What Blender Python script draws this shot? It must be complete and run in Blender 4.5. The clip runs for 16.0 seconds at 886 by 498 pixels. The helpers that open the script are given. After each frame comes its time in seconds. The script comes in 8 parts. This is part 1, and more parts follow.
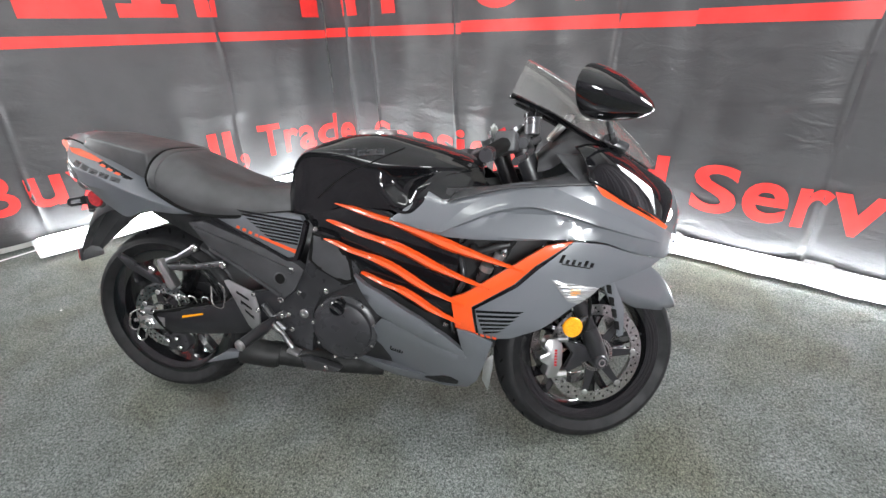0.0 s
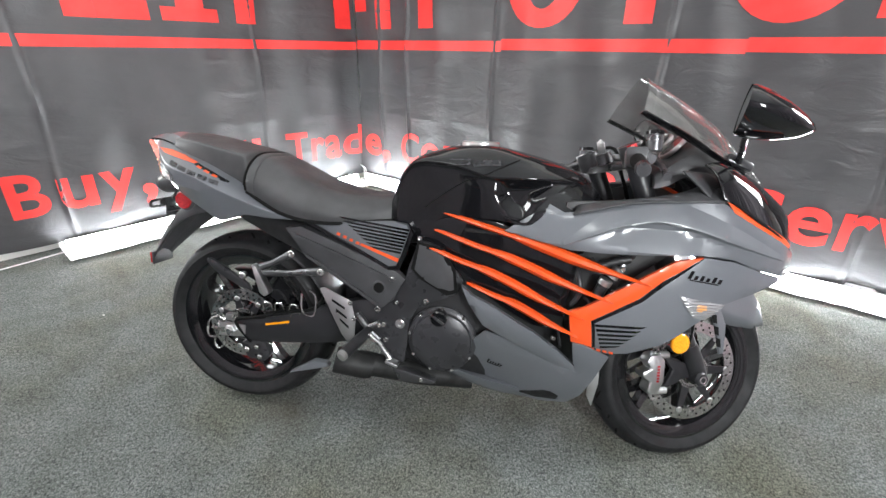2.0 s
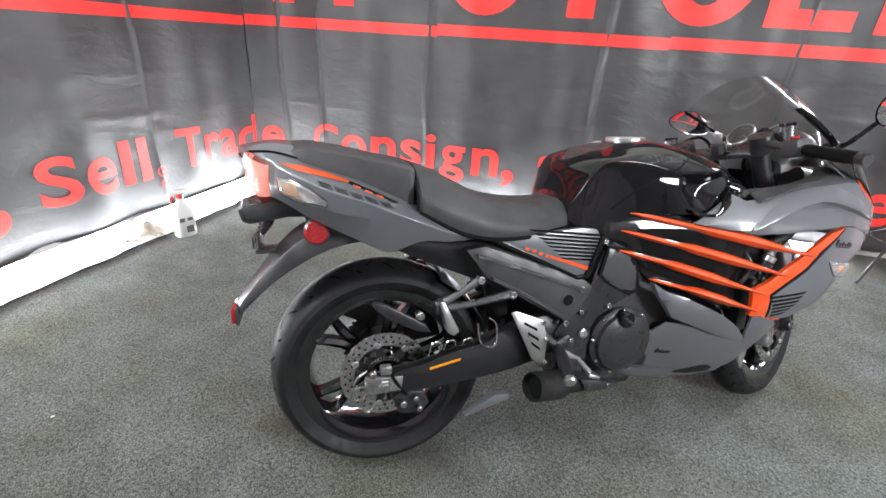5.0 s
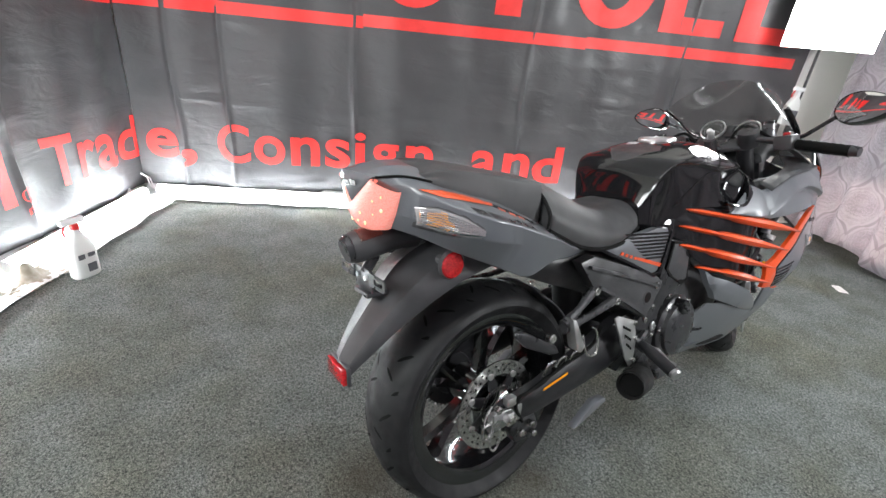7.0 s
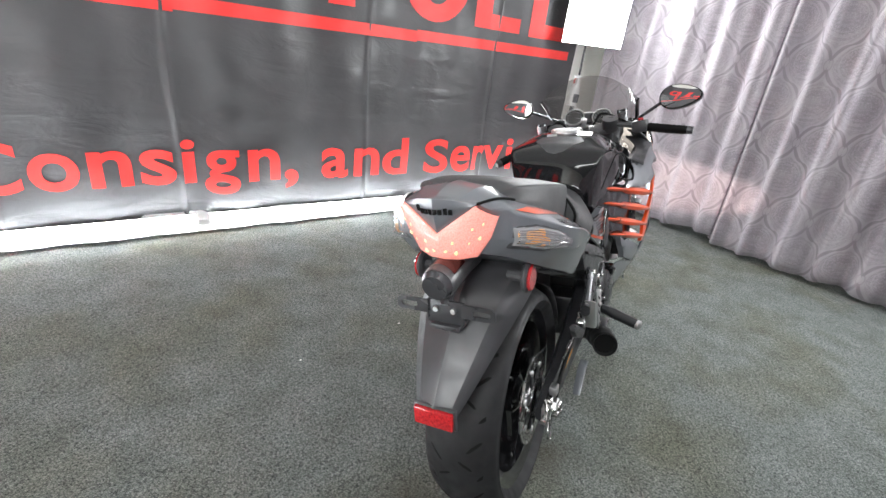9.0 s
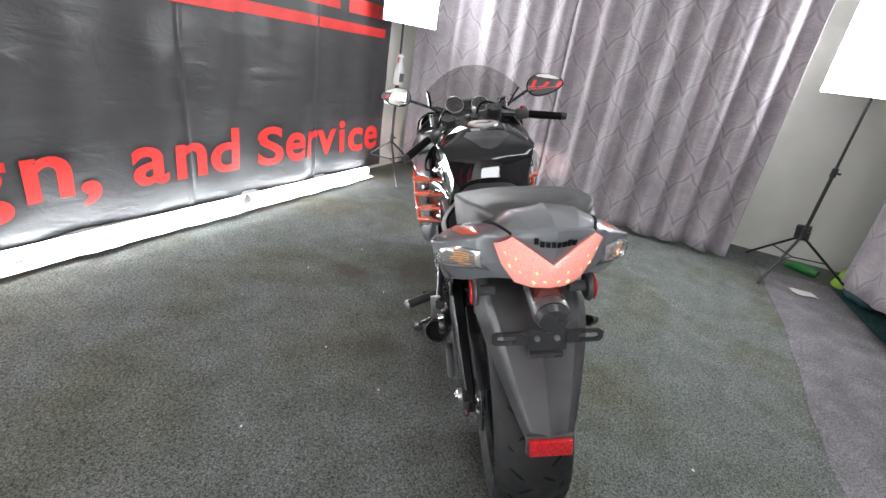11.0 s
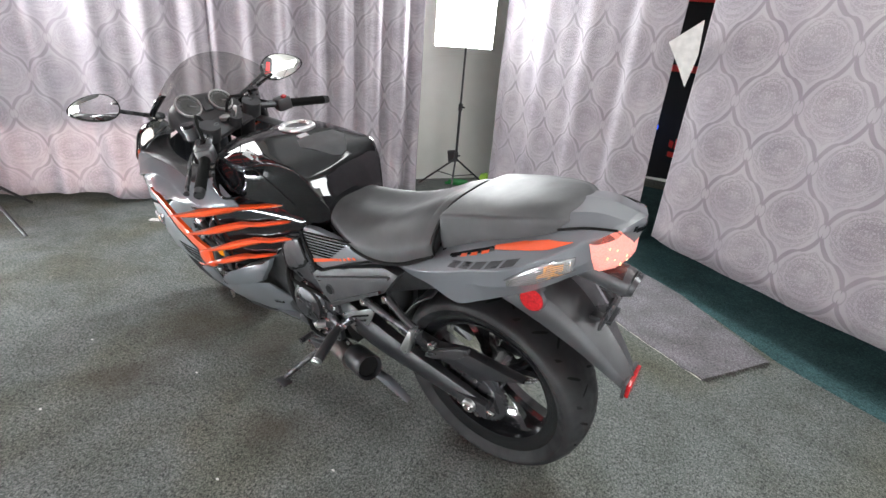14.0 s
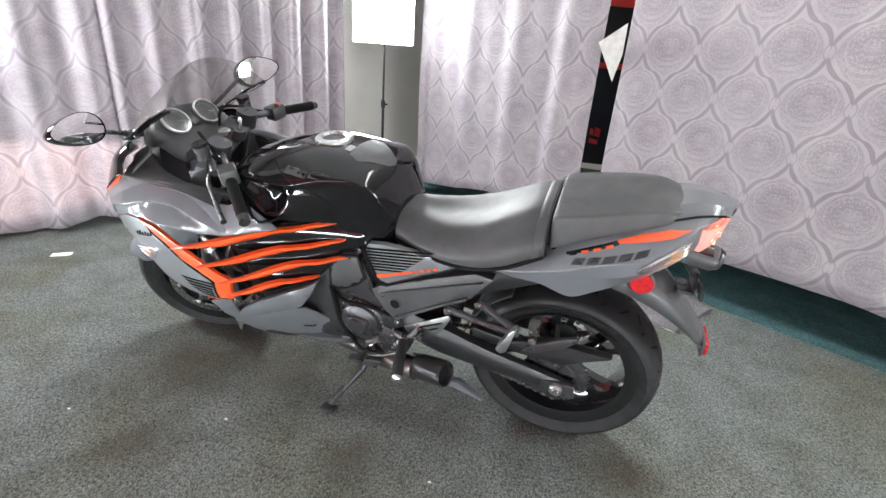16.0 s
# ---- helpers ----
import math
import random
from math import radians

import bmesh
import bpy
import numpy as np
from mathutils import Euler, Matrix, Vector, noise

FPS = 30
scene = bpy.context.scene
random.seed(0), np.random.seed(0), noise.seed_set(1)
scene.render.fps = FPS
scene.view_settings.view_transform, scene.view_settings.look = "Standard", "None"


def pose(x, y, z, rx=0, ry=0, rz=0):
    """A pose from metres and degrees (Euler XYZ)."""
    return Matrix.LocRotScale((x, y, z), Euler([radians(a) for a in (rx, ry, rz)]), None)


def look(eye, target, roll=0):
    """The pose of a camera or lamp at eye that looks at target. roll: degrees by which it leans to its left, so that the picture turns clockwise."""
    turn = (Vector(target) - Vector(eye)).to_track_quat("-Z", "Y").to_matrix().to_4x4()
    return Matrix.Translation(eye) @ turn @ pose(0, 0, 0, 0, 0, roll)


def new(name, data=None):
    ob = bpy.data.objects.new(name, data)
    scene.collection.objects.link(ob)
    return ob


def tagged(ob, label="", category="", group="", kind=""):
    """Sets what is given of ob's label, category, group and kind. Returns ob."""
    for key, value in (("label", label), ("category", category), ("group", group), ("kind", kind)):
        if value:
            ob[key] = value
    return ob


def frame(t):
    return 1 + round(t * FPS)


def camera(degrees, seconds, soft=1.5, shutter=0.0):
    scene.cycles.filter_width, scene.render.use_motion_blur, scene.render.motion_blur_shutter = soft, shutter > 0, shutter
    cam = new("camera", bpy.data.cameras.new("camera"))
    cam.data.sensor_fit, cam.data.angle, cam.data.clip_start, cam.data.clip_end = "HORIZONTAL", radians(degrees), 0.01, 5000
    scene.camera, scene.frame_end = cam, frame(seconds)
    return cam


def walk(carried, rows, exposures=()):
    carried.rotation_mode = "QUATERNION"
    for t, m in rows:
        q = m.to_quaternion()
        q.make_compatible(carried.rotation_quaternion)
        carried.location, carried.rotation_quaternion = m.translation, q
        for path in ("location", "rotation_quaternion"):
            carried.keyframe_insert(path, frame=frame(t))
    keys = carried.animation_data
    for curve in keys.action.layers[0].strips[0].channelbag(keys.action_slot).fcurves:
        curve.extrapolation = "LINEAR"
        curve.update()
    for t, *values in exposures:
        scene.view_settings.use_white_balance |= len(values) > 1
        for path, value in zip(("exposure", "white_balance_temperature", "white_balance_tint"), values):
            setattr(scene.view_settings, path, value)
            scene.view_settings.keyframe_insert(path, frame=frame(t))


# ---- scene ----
cam = camera(89.1, 16.0)
METRES, EYE, TILT, LEAN, TURN = 4.68, 1.197, -0.8, 0.0, 0.0
ROWS = [
    (0.0, 0.0, 0.0, 0.0, -0.72, -25.04, 1.53),
    (0.5, 0.0005, 0.0002, -0.0002, 0.57, -24.53, 1.94),
    (1.0, -0.0107, -0.0025, -0.0006, 1.6, -23.95, 1.2),
    (1.5, -0.045, -0.0024, -0.0018, 1.54, -23.28, 0.67),
    (2.0, -0.0757, 0.0023, -0.0019, -1.87, -23.18, -0.78),
    (2.5, -0.1014, 0.0161, -0.0036, -3.47, -23.36, -2.27),
    (3.0, -0.13, 0.0313, -0.0027, -6.11, -23.75, -2.77),
    (3.5, -0.168, 0.0419, -0.0058, -6.81, -23.93, -3.35),
    (4.0, -0.2086, 0.0545, -0.0039, -13.0, -24.08, -2.84),
    (6.5, -0.3615, 0.1601, -0.007, -41.2, -24.08, -4.75),
    (7.0, -0.3767, 0.1874, -0.0072, -45.51, -24.28, -4.75),
    (7.5, -0.3942, 0.2091, -0.0078, -50.65, -24.14, -6.54),
    (8.0, -0.4148, 0.2386, -0.0055, -61.12, -23.16, -4.31),
    (8.5, -0.4268, 0.2686, -0.0091, -65.7, -23.87, -6.15),
    (9.0, -0.4263, 0.3011, -0.0077, -74.18, -23.42, -5.69),
    (11.5, -0.3882, 0.4515, -0.0054, -114.11, -22.84, -5.83),
    (12.0, -0.368, 0.4772, -0.0044, -127.18, -22.67, -3.08),
    (12.5, -0.3472, 0.4947, -0.007, -132.24, -23.28, -5.53),
    (13.0, -0.3189, 0.5075, -0.0085, -137.24, -23.56, -6.02),
    (13.5, -0.2946, 0.5238, -0.0061, -144.92, -22.69, -6.01),
    (14.0, -0.2697, 0.5442, -0.0038, -153.59, -22.97, -4.3),
    (14.5, -0.2413, 0.5543, -0.0073, -156.7, -23.16, -5.36),
    (15.0, -0.2094, 0.5632, -0.0045, -159.94, -22.9, -4.59),
    (15.5, -0.1838, 0.5748, -0.0041, -164.07, -22.76, -5.25),
    (16.0, -0.1554, 0.5852, -0.0026, -170.59, -22.78, -4.03),
]
walk(cam, [(t, pose(0, 0, EYE, TILT, LEAN, TURN) @ pose(METRES * x, METRES * y, METRES * z, 90 + pitch, roll, yaw)) for t, x, y, z, yaw, pitch, roll in ROWS],
     exposures=((0.0, 0.47), (1.5, 0.43), (3.0, 0.64), (4.0, 0.58), (6.5, 0.22), (9.0, 0.32), (11.5, -0.04), (12.0, -0.05), (12.5, 0.28), (13.5, 0.40), (14.0, 0.36), (14.5, 0.53), (15.0, 0.58), (16.0, 0.58)))

# ---------------------------------------------------------------- world, light
world = bpy.data.worlds.new("world")
scene.world = world
world.use_nodes = True
world.node_tree.nodes["Background"].inputs[0].default_value = (0.9, 0.95, 1.0, 1)
world.node_tree.nodes["Background"].inputs[1].default_value = 0.15

# ---------------------------------------------------------------- materials
def mat(name, color, rough=0.5, metal=0.0, coat=0.0, spec=0.5):
    m = bpy.data.materials.new(name)
    m.use_nodes = True
    b = m.node_tree.nodes["Principled BSDF"]
    b.inputs["Base Color"].default_value = (*color, 1)
    b.inputs["Roughness"].default_value = rough
    b.inputs["Metallic"].default_value = metal
    b.inputs["Coat Weight"].default_value = coat
    b.inputs["Coat Roughness"].default_value = 0.04
    b.inputs["Specular IOR Level"].default_value = spec
    return m


def node(m, kind, **sets):
    n = m.node_tree.nodes.new(kind)
    for k, v in sets.items():
        n.inputs[k.replace("_", " ")].default_value = v
    return n


def wire(m, a, b):
    m.node_tree.links.new(a, b)


def bsdf(m):
    return m.node_tree.nodes["Principled BSDF"]


def maths(m, op, a, b=None):
    n = m.node_tree.nodes.new("ShaderNodeMath")
    n.operation = op
    for k, v in ((0, a), (1, b)):
        if v is None:
            continue
        if isinstance(v, (int, float)):
            n.inputs[k].default_value = v
        else:
            wire(m, v, n.inputs[k])
    return n.outputs[0]


def grain(m, c0, c1, scale, detail=4.0, coords="Object", lo=0.35, hi=0.65):
    """A noise mix of two colours; returns (noise output, colour output)."""
    tc = m.node_tree.nodes.new("ShaderNodeTexCoord")
    n = node(m, "ShaderNodeTexNoise", Scale=scale, Detail=detail)
    wire(m, tc.outputs[coords], n.inputs["Vector"])
    r = m.node_tree.nodes.new("ShaderNodeValToRGB")
    r.color_ramp.elements[0].position, r.color_ramp.elements[1].position = lo, hi
    r.color_ramp.elements[0].color, r.color_ramp.elements[1].color = (*c0, 1), (*c1, 1)
    wire(m, n.outputs[0], r.inputs[0])
    return n.outputs[0], r.outputs[0]


def bump(m, height, strength, distance=0.002):
    b = node(m, "ShaderNodeBump", Strength=strength, Distance=distance)
    wire(m, height, b.inputs["Height"])
    wire(m, b.outputs[0], bsdf(m).inputs["Normal"])
    return b


def mix(m, fac, a, b, mode="MIX"):
    n = m.node_tree.nodes.new("ShaderNodeMix")
    n.data_type, n.blend_type = "RGBA", mode
    for k, v in ((0, fac), (6, a), (7, b)):
        if isinstance(v, (int, float)):
            n.inputs[k].default_value = v
        elif isinstance(v, tuple):
            n.inputs[k].default_value = (*v, 1)
        else:
            wire(m, v, n.inputs[k])
    return n.outputs[2]


def carpet(name, dark, light, stain):
    """Short loop pile in rows, matted and mottled, with faint soiled patches."""
    m = mat(name, light, 0.95, spec=0.12)
    tc = m.node_tree.nodes.new("ShaderNodeTexCoord")
    turn_ = node(m, "ShaderNodeMapping", Rotation=(0, 0, radians(28)), Scale=(1.0, 0.72, 1.0))
    wire(m, tc.outputs["Object"], turn_.inputs["Vector"])
    loop = node(m, "ShaderNodeTexVoronoi", Scale=250.0, Randomness=0.8)
    wire(m, turn_.outputs[0], loop.inputs["Vector"])
    fibre = node(m, "ShaderNodeTexNoise", Scale=300.0, Detail=4.0, Roughness=0.7)
    wire(m, turn_.outputs[0], fibre.inputs["Vector"])
    tuft = maths(m, "SUBTRACT", 1.0, maths(m, "MULTIPLY", loop.outputs["Distance"], 0.95))
    mixed = maths(m, "ADD", maths(m, "MULTIPLY", tuft, 0.5), maths(m, "MULTIPLY", fibre.outputs[0], 0.75))
    ramp = m.node_tree.nodes.new("ShaderNodeValToRGB")
    ramp.color_ramp.elements[0].position, ramp.color_ramp.elements[1].position = 0.42, 0.84
    ramp.color_ramp.elements[0].color, ramp.color_ramp.elements[1].color = (*dark, 1), (*light, 1)
    wire(m, mixed, ramp.inputs[0])
    clump, blot = grain(m, (0.64, 0.64, 0.64), (1.25, 1.25, 1.25), 100.0, 5.0, lo=0.33, hi=0.67)
    mat_, matted = grain(m, (0.80, 0.81, 0.78), (1.12, 1.12, 1.12), 7.0, 5.0, lo=0.3, hi=0.7)
    big, spots = grain(m, stain, (1, 1, 1), 1.7, 6.0, lo=0.34, hi=0.54)
    col = mix(m, 1.0, mix(m, 1.0, mix(m, 1.0, ramp.outputs[0], blot, "MULTIPLY"), matted, "MULTIPLY"), spots, "MULTIPLY")
    wire(m, col, bsdf(m).inputs["Base Color"])
    bump(m, mixed, 1.0, 0.006)
    return m


FLOOR = carpet("carpet", (0.050, 0.060, 0.058), (0.318, 0.340, 0.325), (0.85, 0.80, 0.67))
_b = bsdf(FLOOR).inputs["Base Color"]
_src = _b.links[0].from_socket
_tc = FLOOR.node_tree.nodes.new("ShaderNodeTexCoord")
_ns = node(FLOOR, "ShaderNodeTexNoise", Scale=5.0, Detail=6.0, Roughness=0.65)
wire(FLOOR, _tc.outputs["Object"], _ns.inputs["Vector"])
# brown stains round the motorcycle, deepened to stand for its shadow as well
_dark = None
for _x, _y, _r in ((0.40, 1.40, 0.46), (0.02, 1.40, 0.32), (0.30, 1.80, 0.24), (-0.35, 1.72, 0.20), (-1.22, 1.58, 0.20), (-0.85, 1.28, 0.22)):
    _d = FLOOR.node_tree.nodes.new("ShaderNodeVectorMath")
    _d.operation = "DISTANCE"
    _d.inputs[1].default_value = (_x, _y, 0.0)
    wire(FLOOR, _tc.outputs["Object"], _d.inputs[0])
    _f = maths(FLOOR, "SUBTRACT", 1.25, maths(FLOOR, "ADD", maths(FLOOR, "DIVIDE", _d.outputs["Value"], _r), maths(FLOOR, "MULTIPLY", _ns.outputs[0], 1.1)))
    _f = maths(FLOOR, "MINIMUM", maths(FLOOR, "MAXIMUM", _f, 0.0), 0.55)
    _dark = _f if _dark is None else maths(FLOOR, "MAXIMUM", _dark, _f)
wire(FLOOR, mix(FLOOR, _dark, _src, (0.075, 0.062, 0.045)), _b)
TEAL = carpet("teal_carpet", (0.038, 0.088, 0.098), (0.115, 0.220, 0.232), (0.8, 0.85, 0.85))
RUNNER = carpet("runner_carpet", (0.150, 0.140, 0.155), (0.350, 0.335, 0.360), (0.86, 0.84, 0.84))
PAINT = mat("cream_paint", (0.80, 0.79, 0.74), 0.6)
_n, _c = grain(PAINT, (0.78, 0.77, 0.72), (0.84, 0.83, 0.78), 3.0)
wire(PAINT, _c, bsdf(PAINT).inputs["Base Color"])
CEIL = mat("ceiling_grey", (0.50, 0.50, 0.50), 0.9)
VINYL = mat("black_vinyl", (0.049, 0.047, 0.050), 0.46, spec=0.6)
_n, _c = grain(VINYL, (0.36, 0.36, 0.36), (0.58, 0.58, 0.58), 6.0)
wire(VINYL, _c, bsdf(VINYL).inputs["Roughness"])
_t = VINYL.node_tree.nodes.new("ShaderNodeTexCoord")
_s = node(VINYL, "ShaderNodeMapping", Scale=(1.0, 1.0, 2.6))
wire(VINYL, _t.outputs["Object"], _s.inputs["Vector"])
_k = node(VINYL, "ShaderNodeTexNoise", Scale=4.0, Detail=4.0, Roughness=0.55, Distortion=0.8)
wire(VINYL, _s.outputs[0], _k.inputs["Vector"])
bump(VINYL, maths(VINYL, "ADD", _k.outputs[0], maths(VINYL, "MULTIPLY", _n, 0.4)), 0.30, 0.03)
REDINK = mat("red_print", (0.80, 0.035, 0.03), 0.45)
_n, _c = grain(REDINK, (0.74, 0.03, 0.026), (0.86, 0.045, 0.038), 9.0)
wire(REDINK, _c, bsdf(REDINK).inputs["Base Color"])
WHITE = mat("white_plastic", (0.78, 0.78, 0.78), 0.4)
BLACKMETAL = mat("black_powder_coat", (0.02, 0.02, 0.022), 0.45)
TUBE = mat("tube_glow", (1, 1, 1), 0.5)
bsdf(TUBE).inputs["Emission Color"].default_value = (0.90, 0.97, 1.0, 1)
bsdf(TUBE).inputs["Emission Strength"].default_value = 74.0
SOFT = mat("softbox_glow", (0.9, 0.9, 0.9), 0.6)
bsdf(SOFT).inputs["Emission Color"].default_value = (0.95, 0.985, 1.0, 1)
bsdf(SOFT).inputs["Emission Strength"].default_value = 56.0

SOFT_LOW = mat("dim_softbox_glow", (0.9, 0.9, 0.9), 0.6)
bsdf(SOFT_LOW).inputs["Emission Color"].default_value = (0.95, 0.985, 1.0, 1)
bsdf(SOFT_LOW).inputs["Emission Strength"].default_value = 32.0
SOFT_WIDE = mat("large_softbox_glow", (0.9, 0.9, 0.9), 0.6)
bsdf(SOFT_WIDE).inputs["Emission Color"].default_value = (0.95, 0.985, 1.0, 1)
bsdf(SOFT_WIDE).inputs["Emission Strength"].default_value = 22.0


def damask():
    """Silver grey curtain cloth: onion-shaped medallions in a dark ogee lattice; UV in metres of cloth."""
    m = mat("curtain_cloth", (0.42, 0.39, 0.42), 0.7, spec=0.08)
    tc = m.node_tree.nodes.new("ShaderNodeTexCoord")
    wob = node(m, "ShaderNodeTexNoise", Scale=7.0, Detail=2.0)
    wire(m, tc.outputs["UV"], wob.inputs["Vector"])
    sep = m.node_tree.nodes.new("ShaderNodeSeparateXYZ")
    wire(m, tc.outputs["UV"], sep.inputs[0])
    wide, tall = 0.293, 0.475

    def ma(op, a, b=None):
        return maths(m, op, a, b)

    def clip(value):
        return ma("MINIMUM", ma("MAXIMUM", value, 0.0), 1.0)

    def band(value, at, half, soft):
        """1 within half of the wanted value, fading over soft."""
        return clip(ma("DIVIDE", ma("SUBTRACT", half + soft, ma("ABSOLUTE", ma("SUBTRACT", value, at))), soft))

    jit = ma("MULTIPLY", ma("SUBTRACT", wob.outputs[0], 0.5), 0.014)
    x0 = ma("ADD", ma("SUBTRACT", sep.outputs[0], 0.57), jit)
    y0 = ma("ADD", ma("SUBTRACT", sep.outputs[1], 0.86), jit)

    def wrap(value, period):
        return ma("SUBTRACT", value, ma("MULTIPLY", ma("ROUND", ma("DIVIDE", value, period)), period))

    xa, ya = wrap(x0, wide), wrap(y0, tall)
    xb, yb = wrap(ma("ADD", x0, wide / 2), wide), wrap(ma("ADD", y0, tall / 2), tall)
    # half width of an ogee at a height: wide / 2 at its waist, 0 at its tips
    cosine = ma("COSINE", ma("MULTIPLY", ya, 2 * math.pi / tall))
    rounder = ma("MULTIPLY", ma("SIGN", cosine), ma("POWER", ma("ABSOLUTE", cosine), 0.64))
    edge_a = ma("MULTIPLY", ma("ADD", rounder, 1.0), wide / 4)
    margin = ma("SUBTRACT", edge_a, ma("ABSOLUTE", xa))
    even = ma("GREATER_THAN", margin, 0.0)
    odd = ma("SUBTRACT", 1.0, even)
    px = ma("ADD", ma("MULTIPLY", even, ma("ABSOLUTE", xa)), ma("MULTIPLY", odd, ma("ABSOLUTE", xb)))
    py = ma("ADD", ma("MULTIPLY", even, ya), ma("MULTIPLY", odd, yb))
    steep = ma("MULTIPLY", ma("SINE", ma("MULTIPLY", py, 2 * math.pi / tall)), 0.5 * math.pi * wide / tall)
    d = ma("DIVIDE", ma("ABSOLUTE", margin), ma("SQRT", ma("ADD", 1.0, ma("MULTIPLY", steep, steep))))
    # the dark band, broad along the shoulders and thin at waist and tips
    breadth = ma("ADD", 0.0030, ma("MULTIPLY", ma("ABSOLUTE", steep), 0.0055))
    lattice = clip(ma("DIVIDE", ma("SUBTRACT", ma("ADD", breadth, 0.003), d), 0.003))
    # small pale ovals where two onions meet at the waist
    ox, oy = ma("DIVIDE", ma("SUBTRACT", wide / 2, px), 0.019), ma("DIVIDE", py, 0.031)
    oval = ma("SQRT", ma("ADD", ma("MULTIPLY", ox, ox), ma("MULTIPLY", oy, oy)))
    lattice = ma("MULTIPLY", lattice, clip(ma("SUBTRACT", ma("MULTIPLY", oval, 4.0), 3.2)))
    oval_rim = band(oval, 1.1, 0.06, 0.12)
    # round medallion a little above the waist, with a rosette
    my = ma("SUBTRACT", py, 0.018)
    r = ma("SQRT", ma("ADD", ma("MULTIPLY", px, px), ma("MULTIPLY", my, my)))
    ang = ma("ARCTAN2", px, my)
    petals = ma("COSINE", ma("MULTIPLY", ang, 13.0))
    ring = ma("MAXIMUM", ma("MULTIPLY", band(r, 0.094, 0.0012, 0.003), 0.8), ma("MULTIPLY", band(r, 0.076, 0.001, 0.0025), 0.5))
    scroll = ma("MULTIPLY", band(ma("ADD", r, ma("MULTIPLY", petals, 0.007)), 0.056, 0.006, 0.004), clip(ma("ADD", 0.55, petals)))
    heart = ma("MULTIPLY", band(r, 0.026, 0.003, 0.005), clip(ma("ADD", 0.4, ma("COSINE", ma("MULTIPLY", ang, 8.0)))))
    # a bowed collar below the medallion and a leafy foot
    bow = ma("ADD", py, ma("MULTIPLY", ma("MULTIPLY", px, px), -5.0))
    below = clip(ma("MULTIPLY", ma("SUBTRACT", r, 0.098), 300.0))
    collar = ma("MULTIPLY", ma("MAXIMUM", band(bow, -0.083, 0.0012, 0.003), ma("MULTIPLY", band(bow, -0.108, 0.001, 0.003), 0.8)), below)
    # mirrored curls that repeat in every onion
    local = m.node_tree.nodes.new("ShaderNodeCombineXYZ")
    wire(m, px, local.inputs[0])
    wire(m, py, local.inputs[1])
    cell = node(m, "ShaderNodeTexVoronoi", Scale=62.0)
    cell.feature = "DISTANCE_TO_EDGE"
    wire(m, local.outputs[0], cell.inputs["Vector"])
    curl = node(m, "ShaderNodeTexVoronoi", Scale=85.0)
    wire(m, local.outputs[0], curl.inputs["Vector"])
    inset = clip(ma("MULTIPLY", ma("SUBTRACT", d, 0.020), 160.0))
    lace = ma("MULTIPLY", band(cell.outputs[0], 0.0, 0.04, 0.07), inset)
    dots = ma("MULTIPLY", band(ma("FRACT", ma("MULTIPLY", curl.outputs[0], 2.3)), 0.5, 0.14, 0.14), inset)
    busy = clip(ma("SUBTRACT", 1.15, ma("MULTIPLY", ma("ABSOLUTE", ma("SUBTRACT", r, 0.062)), 13.0)))
    fine_ = ma("MULTIPLY", ma("MAXIMUM", ma("MULTIPLY", lace, 0.8), dots), ma("ADD", 0.40, ma("MULTIPLY", busy, 0.6)))
    drawn = ma("MAXIMUM", ma("MULTIPLY", scroll, 0.75), ma("MAXIMUM", ma("MULTIPLY", heart, 0.5), fine_))
    drawn = ma("MAXIMUM", drawn, ma("MULTIPLY", band(d, 0.031, 0.0008, 0.0025), 0.5))
    pale = ma("MAXIMUM", ma("MAXIMUM", ring, collar), band(d, 0.020, 0.0025, 0.004))
    drawn = ma("MULTIPLY", drawn, ma("SUBTRACT", 1.0, ma("MULTIPLY", pale, 0.9)))
    figure = ma("MAXIMUM", ma("MULTIPLY", lattice, 0.70), ma("MAXIMUM", ma("MULTIPLY", drawn, 0.74), ma("MULTIPLY", oval_rim, 0.5)))
    patch, worn = grain(m, (0.62, 0.62, 0.62), (1.0, 1.0, 1.0), 4.0, 4.0, lo=0.3, hi=0.6)
    figure = ma("MULTIPLY", figure, worn)
    big, shade = grain(m, (0.86, 0.85, 0.88), (1.0, 1.0, 1.0), 5.0, 3.0)
    thread = node(m, "ShaderNodeTexNoise", Scale=420.0, Detail=2.0)
    base = mix(m, figure, (0.425, 0.391, 0.412), (0.225, 0.200, 0.218))
    wire(m, mix(m, 1.0, base, shade, "MULTIPLY"), bsdf(m).inputs["Base Color"])
    wire(m, ma("ADD", 0.62, ma("MULTIPLY", figure, 0.2)), bsdf(m).inputs["Roughness"])
    bump(m, ma("ADD", ma("MULTIPLY", figure, -0.6), thread.outputs[0]), 0.35, 0.002)
    return m


CURTAIN = damask()

# ---------------------------------------------------------------- mesh helpers
def bm_box(bm, lo, hi, m=None, bevel=0.0):
    """An axis-aligned box, turned by m, with bevelled edges."""
    geo = bmesh.ops.create_cube(bm, size=1.0)
    vs = geo["verts"]
    for v in vs:
        v.co = Vector([lo[k] + (v.co[k] + 0.5) * (hi[k] - lo[k]) for k in range(3)])
    if bevel:
        es = list({e for v in vs for e in v.link_edges})
        out = bmesh.ops.bevel(bm, geom=es, offset=bevel, segments=2, profile=0.5, affect="EDGES")
        vs = list({v for f in out["faces"] for v in f.verts} | {v for v in vs if v.is_valid})
    if m is not None:
        bmesh.ops.transform(bm, matrix=m, verts=[v for v in vs if v.is_valid])
    return bm


